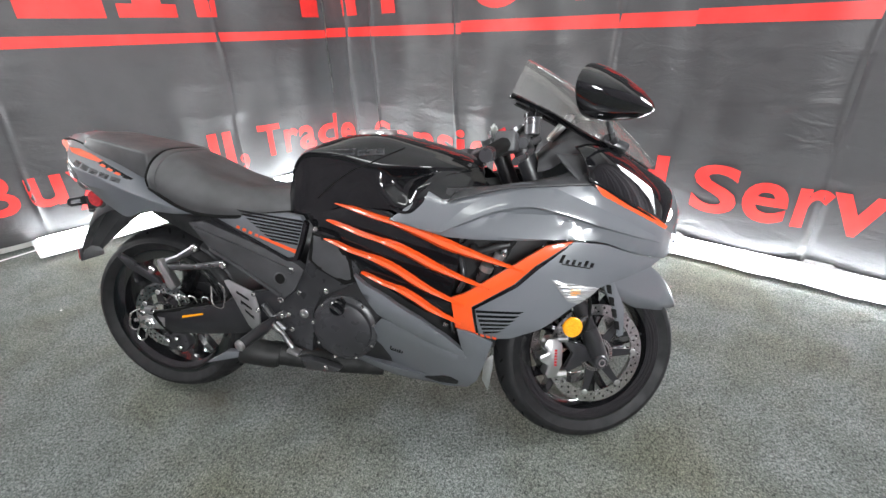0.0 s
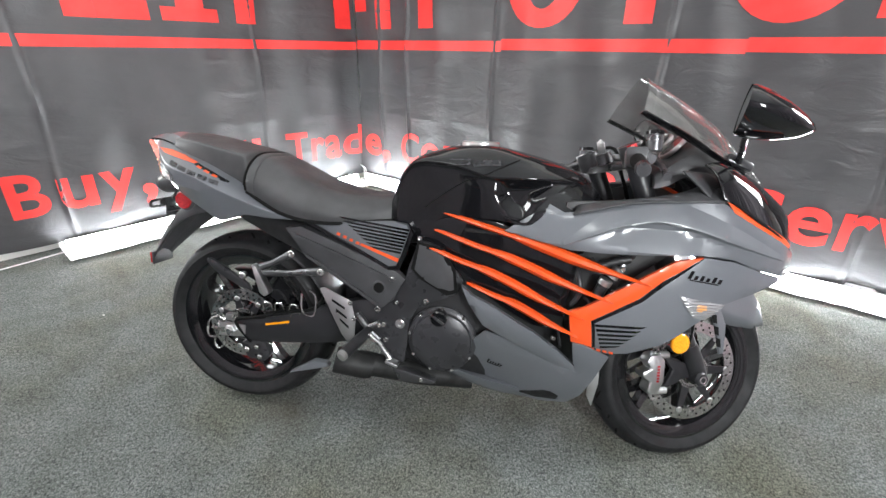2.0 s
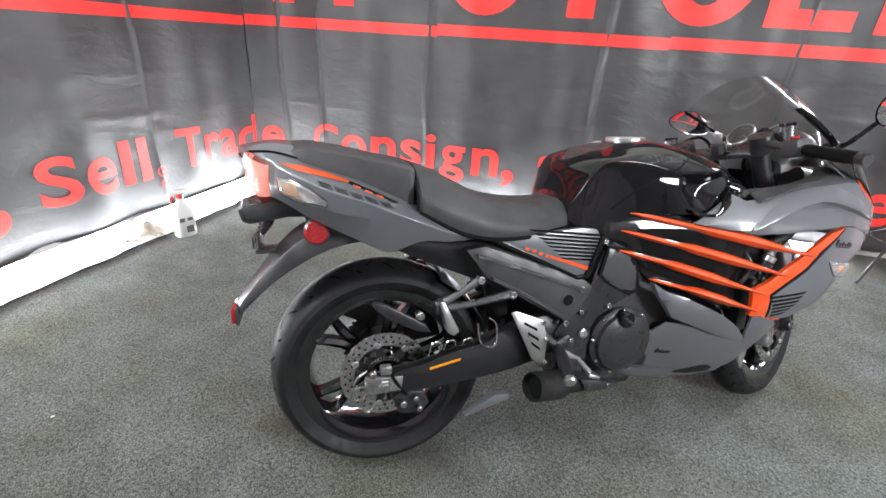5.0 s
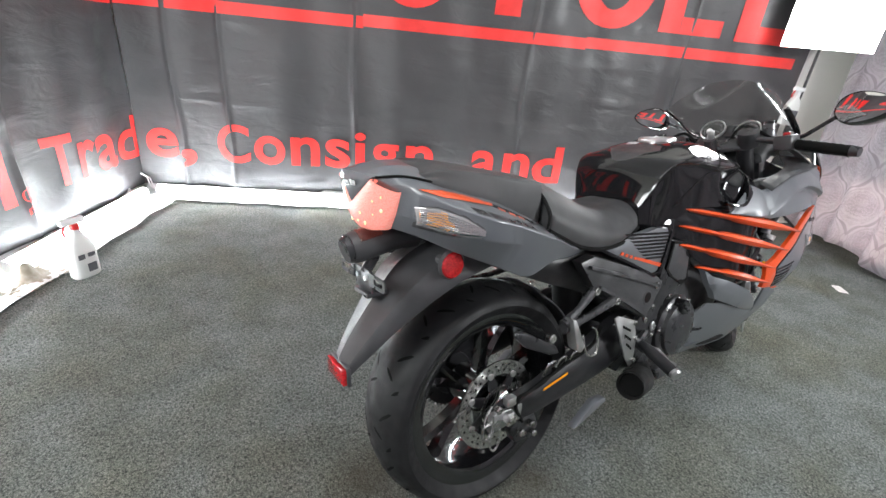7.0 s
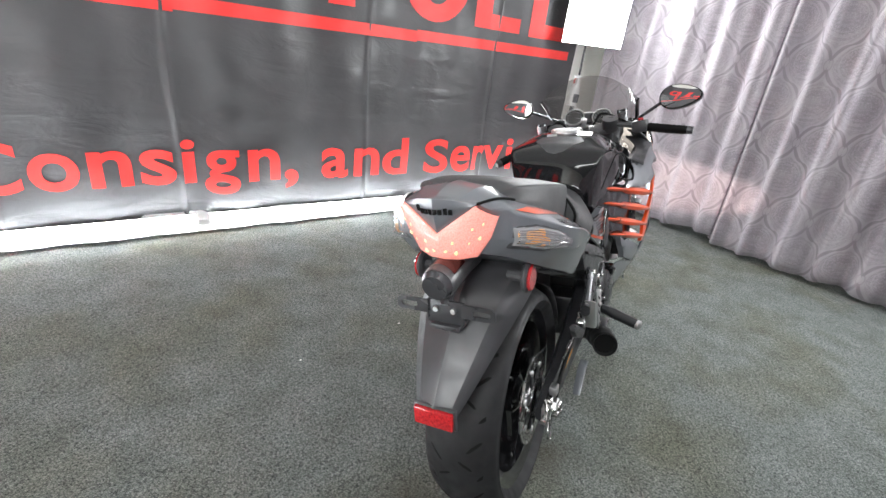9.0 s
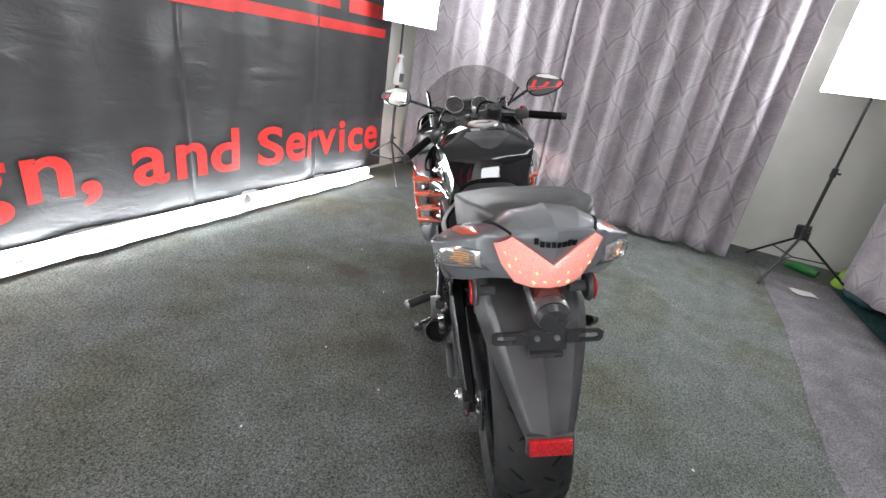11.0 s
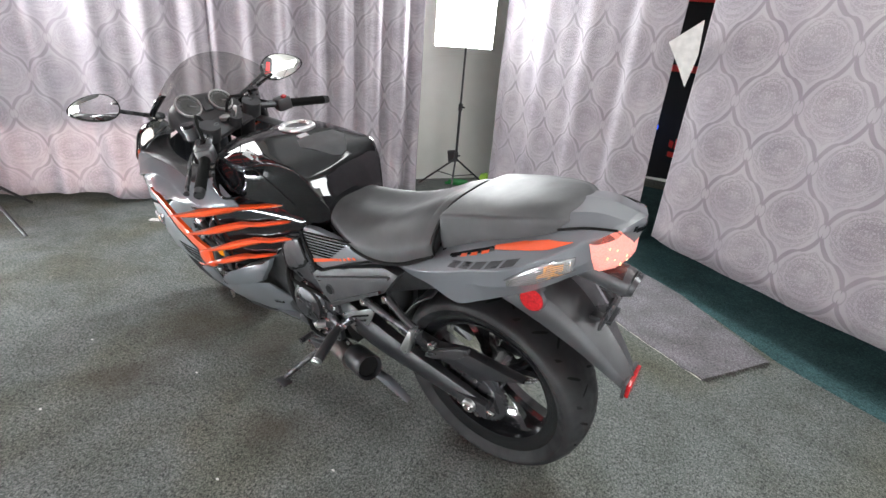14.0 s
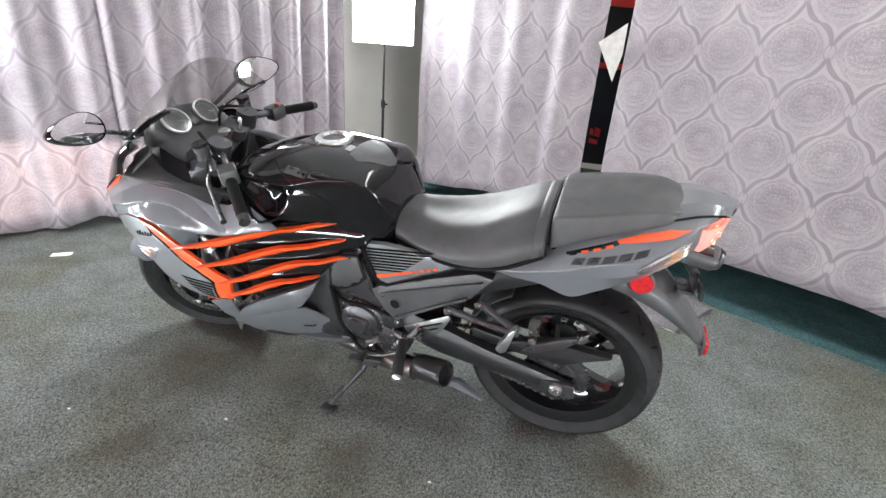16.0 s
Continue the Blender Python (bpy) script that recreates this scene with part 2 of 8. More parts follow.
def bm_tube(bm, pts, radii, seg=12, caps=True):
    """A round bar along points with a radius at each."""
    pts = [Vector(p) for p in pts]
    if isinstance(radii, (int, float)):
        radii = [radii] * len(pts)
    rings, side = [], None
    for k, p in enumerate(pts):
        d = (pts[min(k + 1, len(pts) - 1)] - pts[max(k - 1, 0)]).normalized()
        if side is None:
            side = d.orthogonal().normalized()
        else:
            side = (side - d * side.dot(d)).normalized()
        up = d.cross(side)
        rings.append([bm.verts.new(p + radii[k] * (math.cos(a) * side + math.sin(a) * up)) for a in (2 * math.pi * j / seg for j in range(seg))])
    for a, b in zip(rings, rings[1:]):
        for j in range(seg):
            bm.faces.new((a[j], a[(j + 1) % seg], b[(j + 1) % seg], b[j]))
    if caps:
        bm.faces.new(list(reversed(rings[0])))
        bm.faces.new(rings[-1])
    return bm


def link(name, bm, material, smooth=35.0):
    me = bpy.data.meshes.new(name)
    bmesh.ops.recalc_face_normals(bm, faces=bm.faces[:])
    bm.to_mesh(me)
    bm.free()
    for p in me.polygons:
        p.use_smooth = smooth > 0
    if smooth > 0:
        me.set_sharp_from_angle(angle=radians(smooth))
    for one in material if isinstance(material, (list, tuple)) else [material]:
        me.materials.append(one)
    return new(name, me)


def thing(name, bm, material, label, category, group="", kind="", smooth=35.0):
    return tagged(link(name, bm, material, smooth), label, category, group, kind)


def part(name, bm, material, parent, label="", smooth=35.0):
    ob = link(name, bm, material, smooth)
    ob.parent = parent
    return tagged(ob, label) if label else ob


def empty(name, m, label, category, group="", kind=""):
    ob = new(name)
    ob.empty_display_size = 0.1
    ob.matrix_world = m
    return tagged(ob, label, category, group, kind)


# ---------------------------------------------------------------- the room
CORNER = Vector((-0.98, 4.47))
BACK = Vector((3.553, -2.941)).normalized()
LEFT = Vector((-0.66, -0.70)).normalized()
BACK_IN = Vector((-BACK.y, BACK.x)) * -1.0
LEFT_IN = Vector((-LEFT.y, LEFT.x))


def on_back(s, z, off=0.0):
    p = CORNER + BACK * s + BACK_IN * off
    return Vector((p.x, p.y, z))


def on_left(s, z, off=0.0):
    p = CORNER + LEFT * s + LEFT_IN * off
    return Vector((p.x, p.y, z))


ROOM_H = 2.95
bm = bmesh.new()
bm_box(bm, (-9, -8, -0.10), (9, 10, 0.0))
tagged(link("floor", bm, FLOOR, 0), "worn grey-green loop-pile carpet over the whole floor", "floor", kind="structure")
bm = bmesh.new()
bm_box(bm, (-9, -8, ROOM_H), (9, 10, ROOM_H + 0.1))
tagged(link("ceiling", bm, CEIL, 0), "plain grey ceiling above the display corner", "ceiling", kind="structure")


def wall_slab(name, a, b, thick, label):
    """A wall from a to b, whose thickness lies on its left."""
    a, b = Vector(a), Vector(b)
    d = (b - a).normalized()
    n = Vector((-d.y, d.x)) * thick
    bm = bmesh.new()
    lo = [bm.verts.new((p.x, p.y, 0.0)) for p in (a, b, b + n, a + n)]
    hi = [bm.verts.new((v.co.x, v.co.y, ROOM_H)) for v in lo]
    bm.faces.new(lo)
    bm.faces.new(hi)
    for k in range(4):
        bm.faces.new((lo[k], lo[(k + 1) % 4], hi[(k + 1) % 4], hi[k]))
    return tagged(link(name, bm, PAINT, 0), label, "wall", kind="structure")


c0 = CORNER - BACK_IN * 0.03 - LEFT_IN * 0.03
wall_slab("wall_back", c0, c0 + BACK * 5.75, 0.12, "cream painted wall behind the black printed banner")
wall_slab("wall_left", c0 + LEFT * 9.5, c0, 0.12, "cream painted wall behind the side of the black banner")
E_ = c0 + BACK * 5.55
F_ = E_ - BACK_IN * -6.2
wall_slab("wall_right", F_, E_, 0.12, "cream painted wall behind the grey patterned curtains")
wall_slab("wall_front", c0 + LEFT * 9.5, F_ + BACK * 0.3, -0.12, "cream painted wall far behind the grey patterned curtains")

bm = bmesh.new()
a_, b_ = CORNER + LEFT * 2.80 - LEFT_IN * 0.028, CORNER + LEFT * 7.9 - LEFT_IN * 0.028
lo_ = [(a_, 0.0), (b_, 0.0), (b_ + LEFT_IN * 0.014, 0.0), (a_ + LEFT_IN * 0.014, 0.0)]
v0 = [bm.verts.new((p.x, p.y, 0.0)) for p, z in lo_]
v1 = [bm.verts.new((p.x, p.y, 0.09)) for p, z in lo_]
bm.faces.new(v0)
bm.faces.new(v1)
for k in range(4):
    bm.faces.new((v0[k], v0[(k + 1) % 4], v1[(k + 1) % 4], v1[k]))
tagged(link("baseboard", bm, BLACKMETAL, 0), "black rubber baseboard along the cream wall", "baseboard", kind="structure")

# ---------------------------------------------------------------- banner
BANNER_TOP, BANNER_LOW = 2.35, 0.055


def folds(s, z, seed):
    """Soft creases and hanging waves of the printed sheet, in metres."""
    w = 0.012 * math.sin(s * 7.3 + seed) + 0.006 * math.sin(s * 17.1 + 2 * seed + 0.8 * z)
    w += 0.016 * (noise.noise(Vector((s * 1.7, z * 0.9, seed))))
    w += 0.010 * noise.noise(Vector((s * 5.0, z * 3.5, seed + 9.0)))
    for k, zc in enumerate((0.64, 0.86, 1.09, 1.46, 1.82)):
        q = (z - zc - 0.012 * math.sin(2.1 * s + 1.7 * k + seed)) / 0.014
        w += 0.0065 * math.exp(-q * q) * (0.4 + 0.9 * abs(noise.noise(Vector((s * 1.3, k * 3.1, seed)))))
    if z < 0.5:
        w += 0.02 * (0.5 - z) * math.sin(s * 11.0 + seed)
    return w


def crease(s, z, at):
    return 0.65 * (sum((0.020 + 0.008 * math.sin(9 * z + 5 * a)) * math.exp(-((s - a - 0.012 * math.sin(5 * z)) / 0.015) ** 2) for a in at))


def sheet(place, s0, s1, z0, z1, seed, creases, off=0.02):
    nx, nz = int((s1 - s0) / 0.010), int((z1 - z0) / 0.022)
    bm = bmesh.new()
    rows = []
    for j in range(nz + 1):
        z = z0 + (z1 - z0) * j / nz
        row = []
        for i in range(nx + 1):
            s = s0 + (s1 - s0) * i / nx
            hang = 0.006 * math.sin(3.1 * s + seed) if j == 0 else 0.0
            row.append(bm.verts.new(place(s, z + hang, off + folds(s, z, seed) + crease(s, z, creases))))
        rows.append(row)
    for a, b in zip(rows, rows[1:]):
        for i in range(nx):
            bm.faces.new((a[i], a[i + 1], b[i + 1], b[i]))
    bmesh.ops.recalc_face_normals(bm, faces=bm.faces[:])
    bmesh.ops.solidify(bm, geom=bm.faces[:], thickness=0.0015)
    return bm


banner = empty("banner", Matrix.Translation((CORNER.x, CORNER.y, 0)), "black vinyl banner with red print hung round the corner", "banner")
BAN_INV = banner.matrix_world.inverted()


def banner_part(name, bm, m, label=""):
    bmesh.ops.transform(bm, matrix=BAN_INV, verts=bm.verts[:])
    return part(name, bm, m, banner, label, smooth=50.0)


banner_part("sheet", sheet(on_back, 0.02, 4.66, BANNER_LOW, BANNER_TOP, 1.3, (0.30, 0.62, 1.45, 2.62, 3.72)), VINYL, "creased black vinyl sheet")
banner_part("sheet", sheet(on_left, 0.02, 2.74, BANNER_LOW, BANNER_TOP, 4.1, (0.98, 2.35)), VINYL, "creased black vinyl sheet")


def drape(bm, place, seed, creases, lift=0.006):
    """Lays a flat drawing (x along, y up) on the sheet, following its folds."""
    bmesh.ops.recalc_face_normals(bm, faces=bm.faces[:])
    for v in bm.verts:
        s, z = (v.co.x, v.co.y)
        v.co = place(s, z, 0.02 + lift + folds(s, z, seed) + crease(s, z, creases) + v.co.z)
    return bm


def cut(bm, step=0.03):
    """Slices a flat drawing so that it can bend with the folds."""
    xs = [v.co.x for v in bm.verts]
    ys = [v.co.y for v in bm.verts]
    for axis, lo, hi in ((0, min(xs), max(xs)), (1, min(ys), max(ys))):
        k = lo + step
        while k < hi:
            p = Vector((k, 0, 0)) if axis == 0 else Vector((0, k, 0))
            n = Vector((1, 0, 0)) if axis == 0 else Vector((0, 1, 0))
            bmesh.ops.bisect_plane(bm, geom=bm.verts[:] + bm.edges[:] + bm.faces[:], plane_co=p, plane_no=n)
            k += step
    return bm


def letters(text, s0, s1, low, high):
    """One filled letter between s0 and s1 along the wall, from low to high."""
    c = bpy.data.curves.new("lettering", "FONT")
    c.body, c.size, c.offset, c.resolution_u = text, 1.0, 0.022, 5
    o = bpy.data.objects.new("lettering", c)
    scene.collection.objects.link(o)
    dg = bpy.context.evaluated_depsgraph_get()
    me = bpy.data.meshes.new_from_object(o.evaluated_get(dg))
    bpy.data.objects.remove(o)
    bpy.data.curves.remove(c)
    bm = bmesh.new()
    bm.from_mesh(me)
    bpy.data.meshes.remove(me)
    x0, x1 = min(v.co.x for v in bm.verts), max(v.co.x for v in bm.verts)
    y0, y1 = min(v.co.y for v in bm.verts), max(v.co.y for v in bm.verts)
    for v in bm.verts:
        v.co = Vector((s0 + (v.co.x - x0) / (x1 - x0) * (s1 - s0), low + (v.co.y - y0) / (y1 - y0) * (high - low), 0.0))
    return cut(bm)


def flat(pieces):
    """Plain bars and arcs as one flat drawing."""
    bm = bmesh.new()
    for q in pieces:
        if q[0] == "bar":
            _, a, b, z0, z1 = q
            bm.faces.new([bm.verts.new((x, y, 0)) for x, y in ((a, z0), (b, z0), (b, z1), (a, z1))])
        else:
            _, cx, cz, rx, rz, w, a0, a1 = q
            n = 22
            ring = []
            for k in range(n + 1):
                a = radians(a0 + (a1 - a0) * k / n)
                ring.append((bm.verts.new((cx + rx * math.cos(a), cz + rz * math.sin(a), 0)), bm.verts.new((cx + (rx - w) * math.cos(a), cz + (rz - 0.7 * w) * math.sin(a), 0))))
            for p, q_ in zip(ring, ring[1:]):
                bm.faces.new((p[0], q_[0], q_[1], p[1]))
    return cut(bm, 0.06)


BCR, LCR = (0.30, 0.62, 1.45, 2.62, 3.72), (0.98, 2.35)


def print_back(bm, name, label=""):
    banner_part(name, drape(bm, on_back, 1.3, BCR), REDINK, label)


def print_left(bm, name, label=""):
    for v in bm.verts:
        v.co.x = -v.co.x
    banner_part(name, drape(bm, on_left, 4.1, LCR), REDINK, label)


def print_round(bm, name):
    """A letter that may run round the corner: x below 0 lies on the left wall, above on the back wall."""
    for v in bm.verts:
        x, z = v.co.x, v.co.y
        if x < 0:
            x = max(-x, 0.024)
            v.co = on_left(x, z, 0.026 + folds(x, z, 4.1) + crease(x, z, LCR))
        else:
            x = max(x, 0.024)
            v.co = on_back(x, z, 0.026 + folds(x, z, 1.3) + crease(x, z, BCR))
    banner_part(name, bm, REDINK)


# the second line of lettering, letter by letter
LINE = (
    ("B", -2.616, -2.426, 0.239, 0.494), ("u", -2.376, -2.190, 0.241, 0.438), ("y", -2.161, -1.953, 0.175, 0.441), (",", -1.934, -1.847, 0.185, 0.318),
    ("S", -1.695, -1.491, 0.248, 0.506), ("e", -1.459, -1.276, 0.248, 0.457), ("l", -1.240, -1.168, 0.255, 0.518), ("l", -1.122, -1.050, 0.255, 0.518), (",", -1.013, -0.940, 0.190, 0.322),
    ("T", -0.824, -0.630, 0.260, 0.521), ("r", -0.595, -0.458, 0.258, 0.456), ("a", -0.451, -0.286, 0.256, 0.462), ("d", -0.252, 0.020, 0.252, 0.522),
    ("e", 0.078, 0.277, 0.252, 0.449), (",", 0.290, 0.383, 0.193, 0.316),
    ("C", 0.530, 0.745, 0.245, 0.509), ("o", 0.772, 0.980, 0.245, 0.449), ("n", 1.019, 1.212, 0.252, 0.453), ("s", 1.250, 1.425, 0.247, 0.455), ("i", 1.458, 1.532, 0.252, 0.512),
    ("g", 1.571, 1.769, 0.175, 0.450), ("n", 1.820, 2.020, 0.246, 0.453), (",", 2.050, 2.140, 0.184, 0.312),
    ("a", 2.306, 2.493, 0.237, 0.450), ("n", 2.539, 2.748, 0.242, 0.448), ("d", 2.775, 3.002, 0.236, 0.513),
    ("S", 3.148, 3.376, 0.231, 0.505), ("e", 3.400, 3.602, 0.233, 0.450), ("r", 3.632, 3.772, 0.238, 0.448), ("v", 3.765, 3.985, 0.235, 0.443), ("i", 4.025, 4.098, 0.233, 0.503), ("c", 4.145, 4.335, 0.228, 0.438), ("e", 4.362, 4.585, 0.224, 0.440))
for char, s0, s1, z0, z1 in LINE:
    print_round(letters(char, s0, s1, z0, z1), "lettering")
# the broad rule and the large plain shapes above it
print_back(flat([("bar", 0.025, 1.5, 1.175, 1.245), ("bar", 1.5, 3.0, 1.186, 1.257), ("bar", 3.0, 4.57, 1.195, 1.265)]), "rule", "red printed rule")
print_left(flat([("bar", -2.735, -0.025, 1.169, 1.232)]), "rule", "red printed rule")
UP = 1.95
print_back(flat([("bar", 0.272, 0.433, 1.333, UP), ("bar", 0.03, 0.17, 1.47, UP)]), "shape", "large plain red printed shape")
print_back(flat([("bar", 0.751, 0.905, 1.333, UP)]), "shape", "large plain red printed shape")
print_back(flat([("arc", 1.81, 1.622, 0.28, 0.30, 0.16, 150, 395)]), "shape", "large plain red printed shape")
print_back(flat([("bar", 2.341, 2.51, 1.337, UP)]), "shape", "large plain red printed shape")
print_back(flat([("arc", 3.13, 1.629, 0.29, 0.30, 0.16, 150, 395)]), "shape", "large plain red printed shape")
print_back(flat([("bar", 3.474, 3.63, 1.342, UP), ("bar", 3.632, 3.939, 1.342, 1.447)]), "shape", "large plain red printed shape")
print_back(flat([("bar", 4.05, 4.2, 1.335, UP), ("bar", 4.202, 4.56, 1.335, 1.44)]), "shape", "large plain red printed shape")
print_left(flat([("bar", -2.63, -2.477, 1.317, UP)]), "shape", "large plain red printed shape")
print_left(flat([("bar", -2.097, -1.94, 1.327, UP), ("bar", -1.938, -1.654, 1.327, 1.437)]), "shape", "large plain red printed shape")
print_left(flat([("bar", -1.584, -1.224, 1.331, 1.412), ("bar", -1.49, -1.32, 1.412, UP)]), "shape", "large plain red printed shape")
print_left(flat([("bar", -1.094, -0.943, 1.334, UP), ("bar", -0.942, -0.80, 1.86, UP), ("bar", -0.942, -0.80, 1.58, 1.67), ("arc", -0.80, 1.765, 0.20, 0.185, 0.13, -90, 90)]), "shape", "large plain red printed shape")
print_left(flat([("bar", -0.25, -0.07, 1.333, UP)]), "shape", "large plain red printed shape")

# ---------------------------------------------------------------- tube lights along the foot of the banner
SHEETWHITE = mat("white_film", (0.82, 0.82, 0.82), 0.35)


def skirt(name, place, s0, s1, seed, wide):
    """White film lying on the floor in front of the tubes, rucked at its front edge."""
    bm = bmesh.new()
    n = int((s1 - s0) / 0.04)
    rows = []
    for off, z in ((0.005, 0.07), (0.012, 0.04), (0.03, 0.012), (0.09, 0.006), (0.55 * wide, 0.006), (0.78 * wide, 0.007), (wide, 0.006)):
        rows.append([bm.verts.new(place(s0 + (s1 - s0) * i / n, z + (0.003 + 0.010 * abs(noise.noise(Vector((i * 0.37, off * 30, seed)))) if off > 0.02 else 0), off + (0.02 * noise.noise(Vector((i * 0.21, 3.0, seed))) if off > 0.1 else 0))) for i in range(n + 1)])
    for a, b in zip(rows, rows[1:]):
        for i in range(n):
            bm.faces.new((a[i], a[i + 1], b[i + 1], b[i]))
    bmesh.ops.recalc_face_normals(bm, faces=bm.faces[:])
    bmesh.ops.solidify(bm, geom=bm.faces[:], thickness=0.001)
    return thing(name, bm, SHEETWHITE, "white reflective film along the foot of the banner", "film strip")


skirt("film_strip", on_back, 0.02, 4.35, 1.0, 0.20)
skirt("film_strip", on_left, 0.18, 2.46, 5.0, 0.29)


def tube_light(place, s0, s1, inward):
    a, b = place(s0, 0.045, 0.085), place(s1, 0.045, 0.085)
    d = (b - a)
    root = empty("tube_light", Matrix.Translation((a + b) / 2), "glowing white tube light lying along the banner's foot", "tube light", "tube lights on the floor")
    mid, half = (a + b) / 2, d / 2
    bm = bmesh.new()
    bm_tube(bm, [-half * 0.985, half * 0.985], 0.026, 14)
    part("tube", bm, TUBE, root, "glowing white tube")
    # unseen slim tray under and behind the tube, added to shade the banner's foot
    n = Vector((inward.x, inward.y, 0)).normalized()
    bm = bmesh.new()
    ring = [n * (r * math.cos(a)) + Vector((0, 0, r * math.sin(a))) for r in (0.0275, 0.0295) for a in (radians(122 + 190 * j / 10) for j in range(11))]
    ring = ring[:11] + ring[:10:-1]
    lo_, hi_ = [bm.verts.new(-half * 0.98 + q) for q in ring], [bm.verts.new(half * 0.98 + q) for q in ring]
    for j in range(len(ring)):
        q = (j + 1) % len(ring)
        bm.faces.new((lo_[j], lo_[q], hi_[q], hi_[j]))
    bm.faces.new(lo_)
    bm.faces.new(hi_)
    part("tray", bm, WHITE, root, "added white tray that keeps the tube's light off the banner")
    for k in (-1, 1):
        bm = bmesh.new()
        bm_tube(bm, [half * (k * 0.985), half * (k * 1.0)], 0.029, 14)
        part("end_cap", bm, WHITE, root)
    return root


for s0, s1 in ((0.12, 1.50), (1.56, 2.94), (3.0, 4.38)):
    tube_light(on_back, s0, s1, BACK_IN)
for s0, s1 in ((0.16, 1.28), (1.32, 2.44)):
    tube_light(on_left, s0, s1, LEFT_IN)

# ---------------------------------------------------------------- curtains
def curtain(name, path, low, high, waves, amp, seed, label):
    """A hanging cloth over a line of plan points, gathered into waves; UV in metres of cloth."""
    pts = [Vector(p) for p in path]
    lens = [0.0]
    for a, b in zip(pts, pts[1:]):
        lens.append(lens[-1] + (b - a).length)
    total = lens[-1]

    def at(s):
        for k in range(len(pts) - 1):
            if s <= lens[k + 1] or k == len(pts) - 2:
                return pts[k].lerp(pts[k + 1], (s - lens[k]) / (lens[k + 1] - lens[k]))

    n = int(total / 0.012)
    cloth = [0.0]
    flat_ = []
    for i in range(n + 1):
        s = total * i / n
        e = 0.12
        p = (at(max(0, s - e)) + at(s) * 2 + at(min(total, s + e))) / 4
        d = (at(min(total, s + 0.02)) - at(max(0, s - 0.02))).normalized()
        flat_.append((s, p, Vector((-d.y, d.x))))
    bm = bmesh.new()
    uv = bm.loops.layers.uv.new("UVMap")
    nz = 26
    rows, us = [], None
    for j in range(nz + 1):
        f = j / nz
        row = []
        for s, p, nrm in flat_:
            ph = s * 2 * math.pi / waves + seed + 0.9 * noise.noise(Vector((s * 1.1, seed, 0.0)))
            w = math.sin(ph) + 0.35 * math.sin(2.1 * ph + 1.0)
            # pulled tight at the head, looser towards the hem
            a = amp * (0.55 + 0.45 * (1 - f)) * (0.75 + 0.5 * noise.noise(Vector((s * 0.8, 4.0, seed))))
            wob = 0.02 * noise.noise(Vector((s * 2.0, f * 3.0, seed + 2.0)))
            q = p + nrm * (a * w + wob)
            lo = low(s / total) if callable(low) else low
            row.append(bm.verts.new((q.x, q.y, lo + (high - lo) * f + (0.012 * math.sin(ph * 0.5 + 1) if j == 0 else 0))))
        rows.append(row)
    u = [0.0]
    for a, b in zip(rows[nz // 2], rows[nz // 2][1:]):
        u.append(u[-1] + (b.co - a.co).length)
    for j in range(nz):
        for i in range(n):
            face = bm.faces.new((rows[j][i], rows[j][i + 1], rows[j + 1][i + 1], rows[j + 1][i]))
            for lp, (ii, jj) in zip(face.loops, ((i, j), (i + 1, j), (i + 1, j + 1), (i, j + 1))):
                lp[uv].uv = (u[ii], rows[jj][ii].co.z)
    ob = thing(name, bm, CURTAIN, label, "curtain", "curtains round the corner", smooth=80.0)
    sol = ob.modifiers.new("cloth", "SOLIDIFY")
    sol.thickness = 0.002
    return ob


curtain("curtain", [(2.76, 1.26), (2.42, 0.85), (2.08, 0.50), (1.74, 0.14)], lambda f: 0.06 + 0.03 * math.sin(7 * f), 2.5, 0.30, 0.050, 0.4, "grey patterned curtain panel hanging in deep folds")
curtain("curtain", [(1.80, 0.20), (1.45, -0.12), (1.12, -0.60), (0.72, -1.10)], 0.03, 2.5, 0.23, 0.050, 2.0, "grey patterned curtain panel hanging in deep folds")
curtain("curtain", [(0.20, -1.48), (-0.15, -1.22), (-0.62, -0.87), (-1.215, -0.45)], lambda f: 0.12 + 0.17 * f, 2.5, 0.42, 0.030, 1.1, "grey patterned curtain panel, hem clear of the floor")
curtain("curtain", [(-1.30, -0.40), (-1.78, 0.02), (-2.35, 0.53), (-3.6, 1.5)], lambda f: 0.27 - 0.07 * f, 2.5, 0.75, 0.020, 3.0, "grey patterned curtain panel drawn nearly flat")


def spline_xy(P, n):
    """Points along a plan line, n to a span."""
    P = [Vector(p) for p in P]
    return [P[k].lerp(P[k + 1], j / n) for k in range(len(P) - 1) for j in range(n)] + [P[-1]]


PALEBACK = mat("pale_backing", (0.62, 0.60, 0.55), 0.9)
DARKTHREAD = mat("dark_thread", (0.09, 0.085, 0.08), 0.9)


def strip(name, corners, z, m, label, cat):
    bm = bmesh.new()
    vs = [bm.verts.new((x, y, z)) for x, y in corners]
    f = bm.faces.new(vs)
    ex = bmesh.ops.extrude_face_region(bm, geom=[f])
    for v in [g for g in ex["geom"] if isinstance(g, bmesh.types.BMVert)]:
        v.co.z = 0.0
    return thing(name, bm, m, label, cat, smooth=0)


RUN_L = [(0.62, -1.28), (-0.20, -0.62), (-0.91, 0.03), (-1.16, 0.24), (-1.39, 0.44), (-1.64, 0.63)]
RUN_R = [(0.30, -1.62), (-0.03, -1.40), (-1.03, -0.69), (-1.30, -0.46), (-1.57, -0.21), (-1.93, 0.30)]


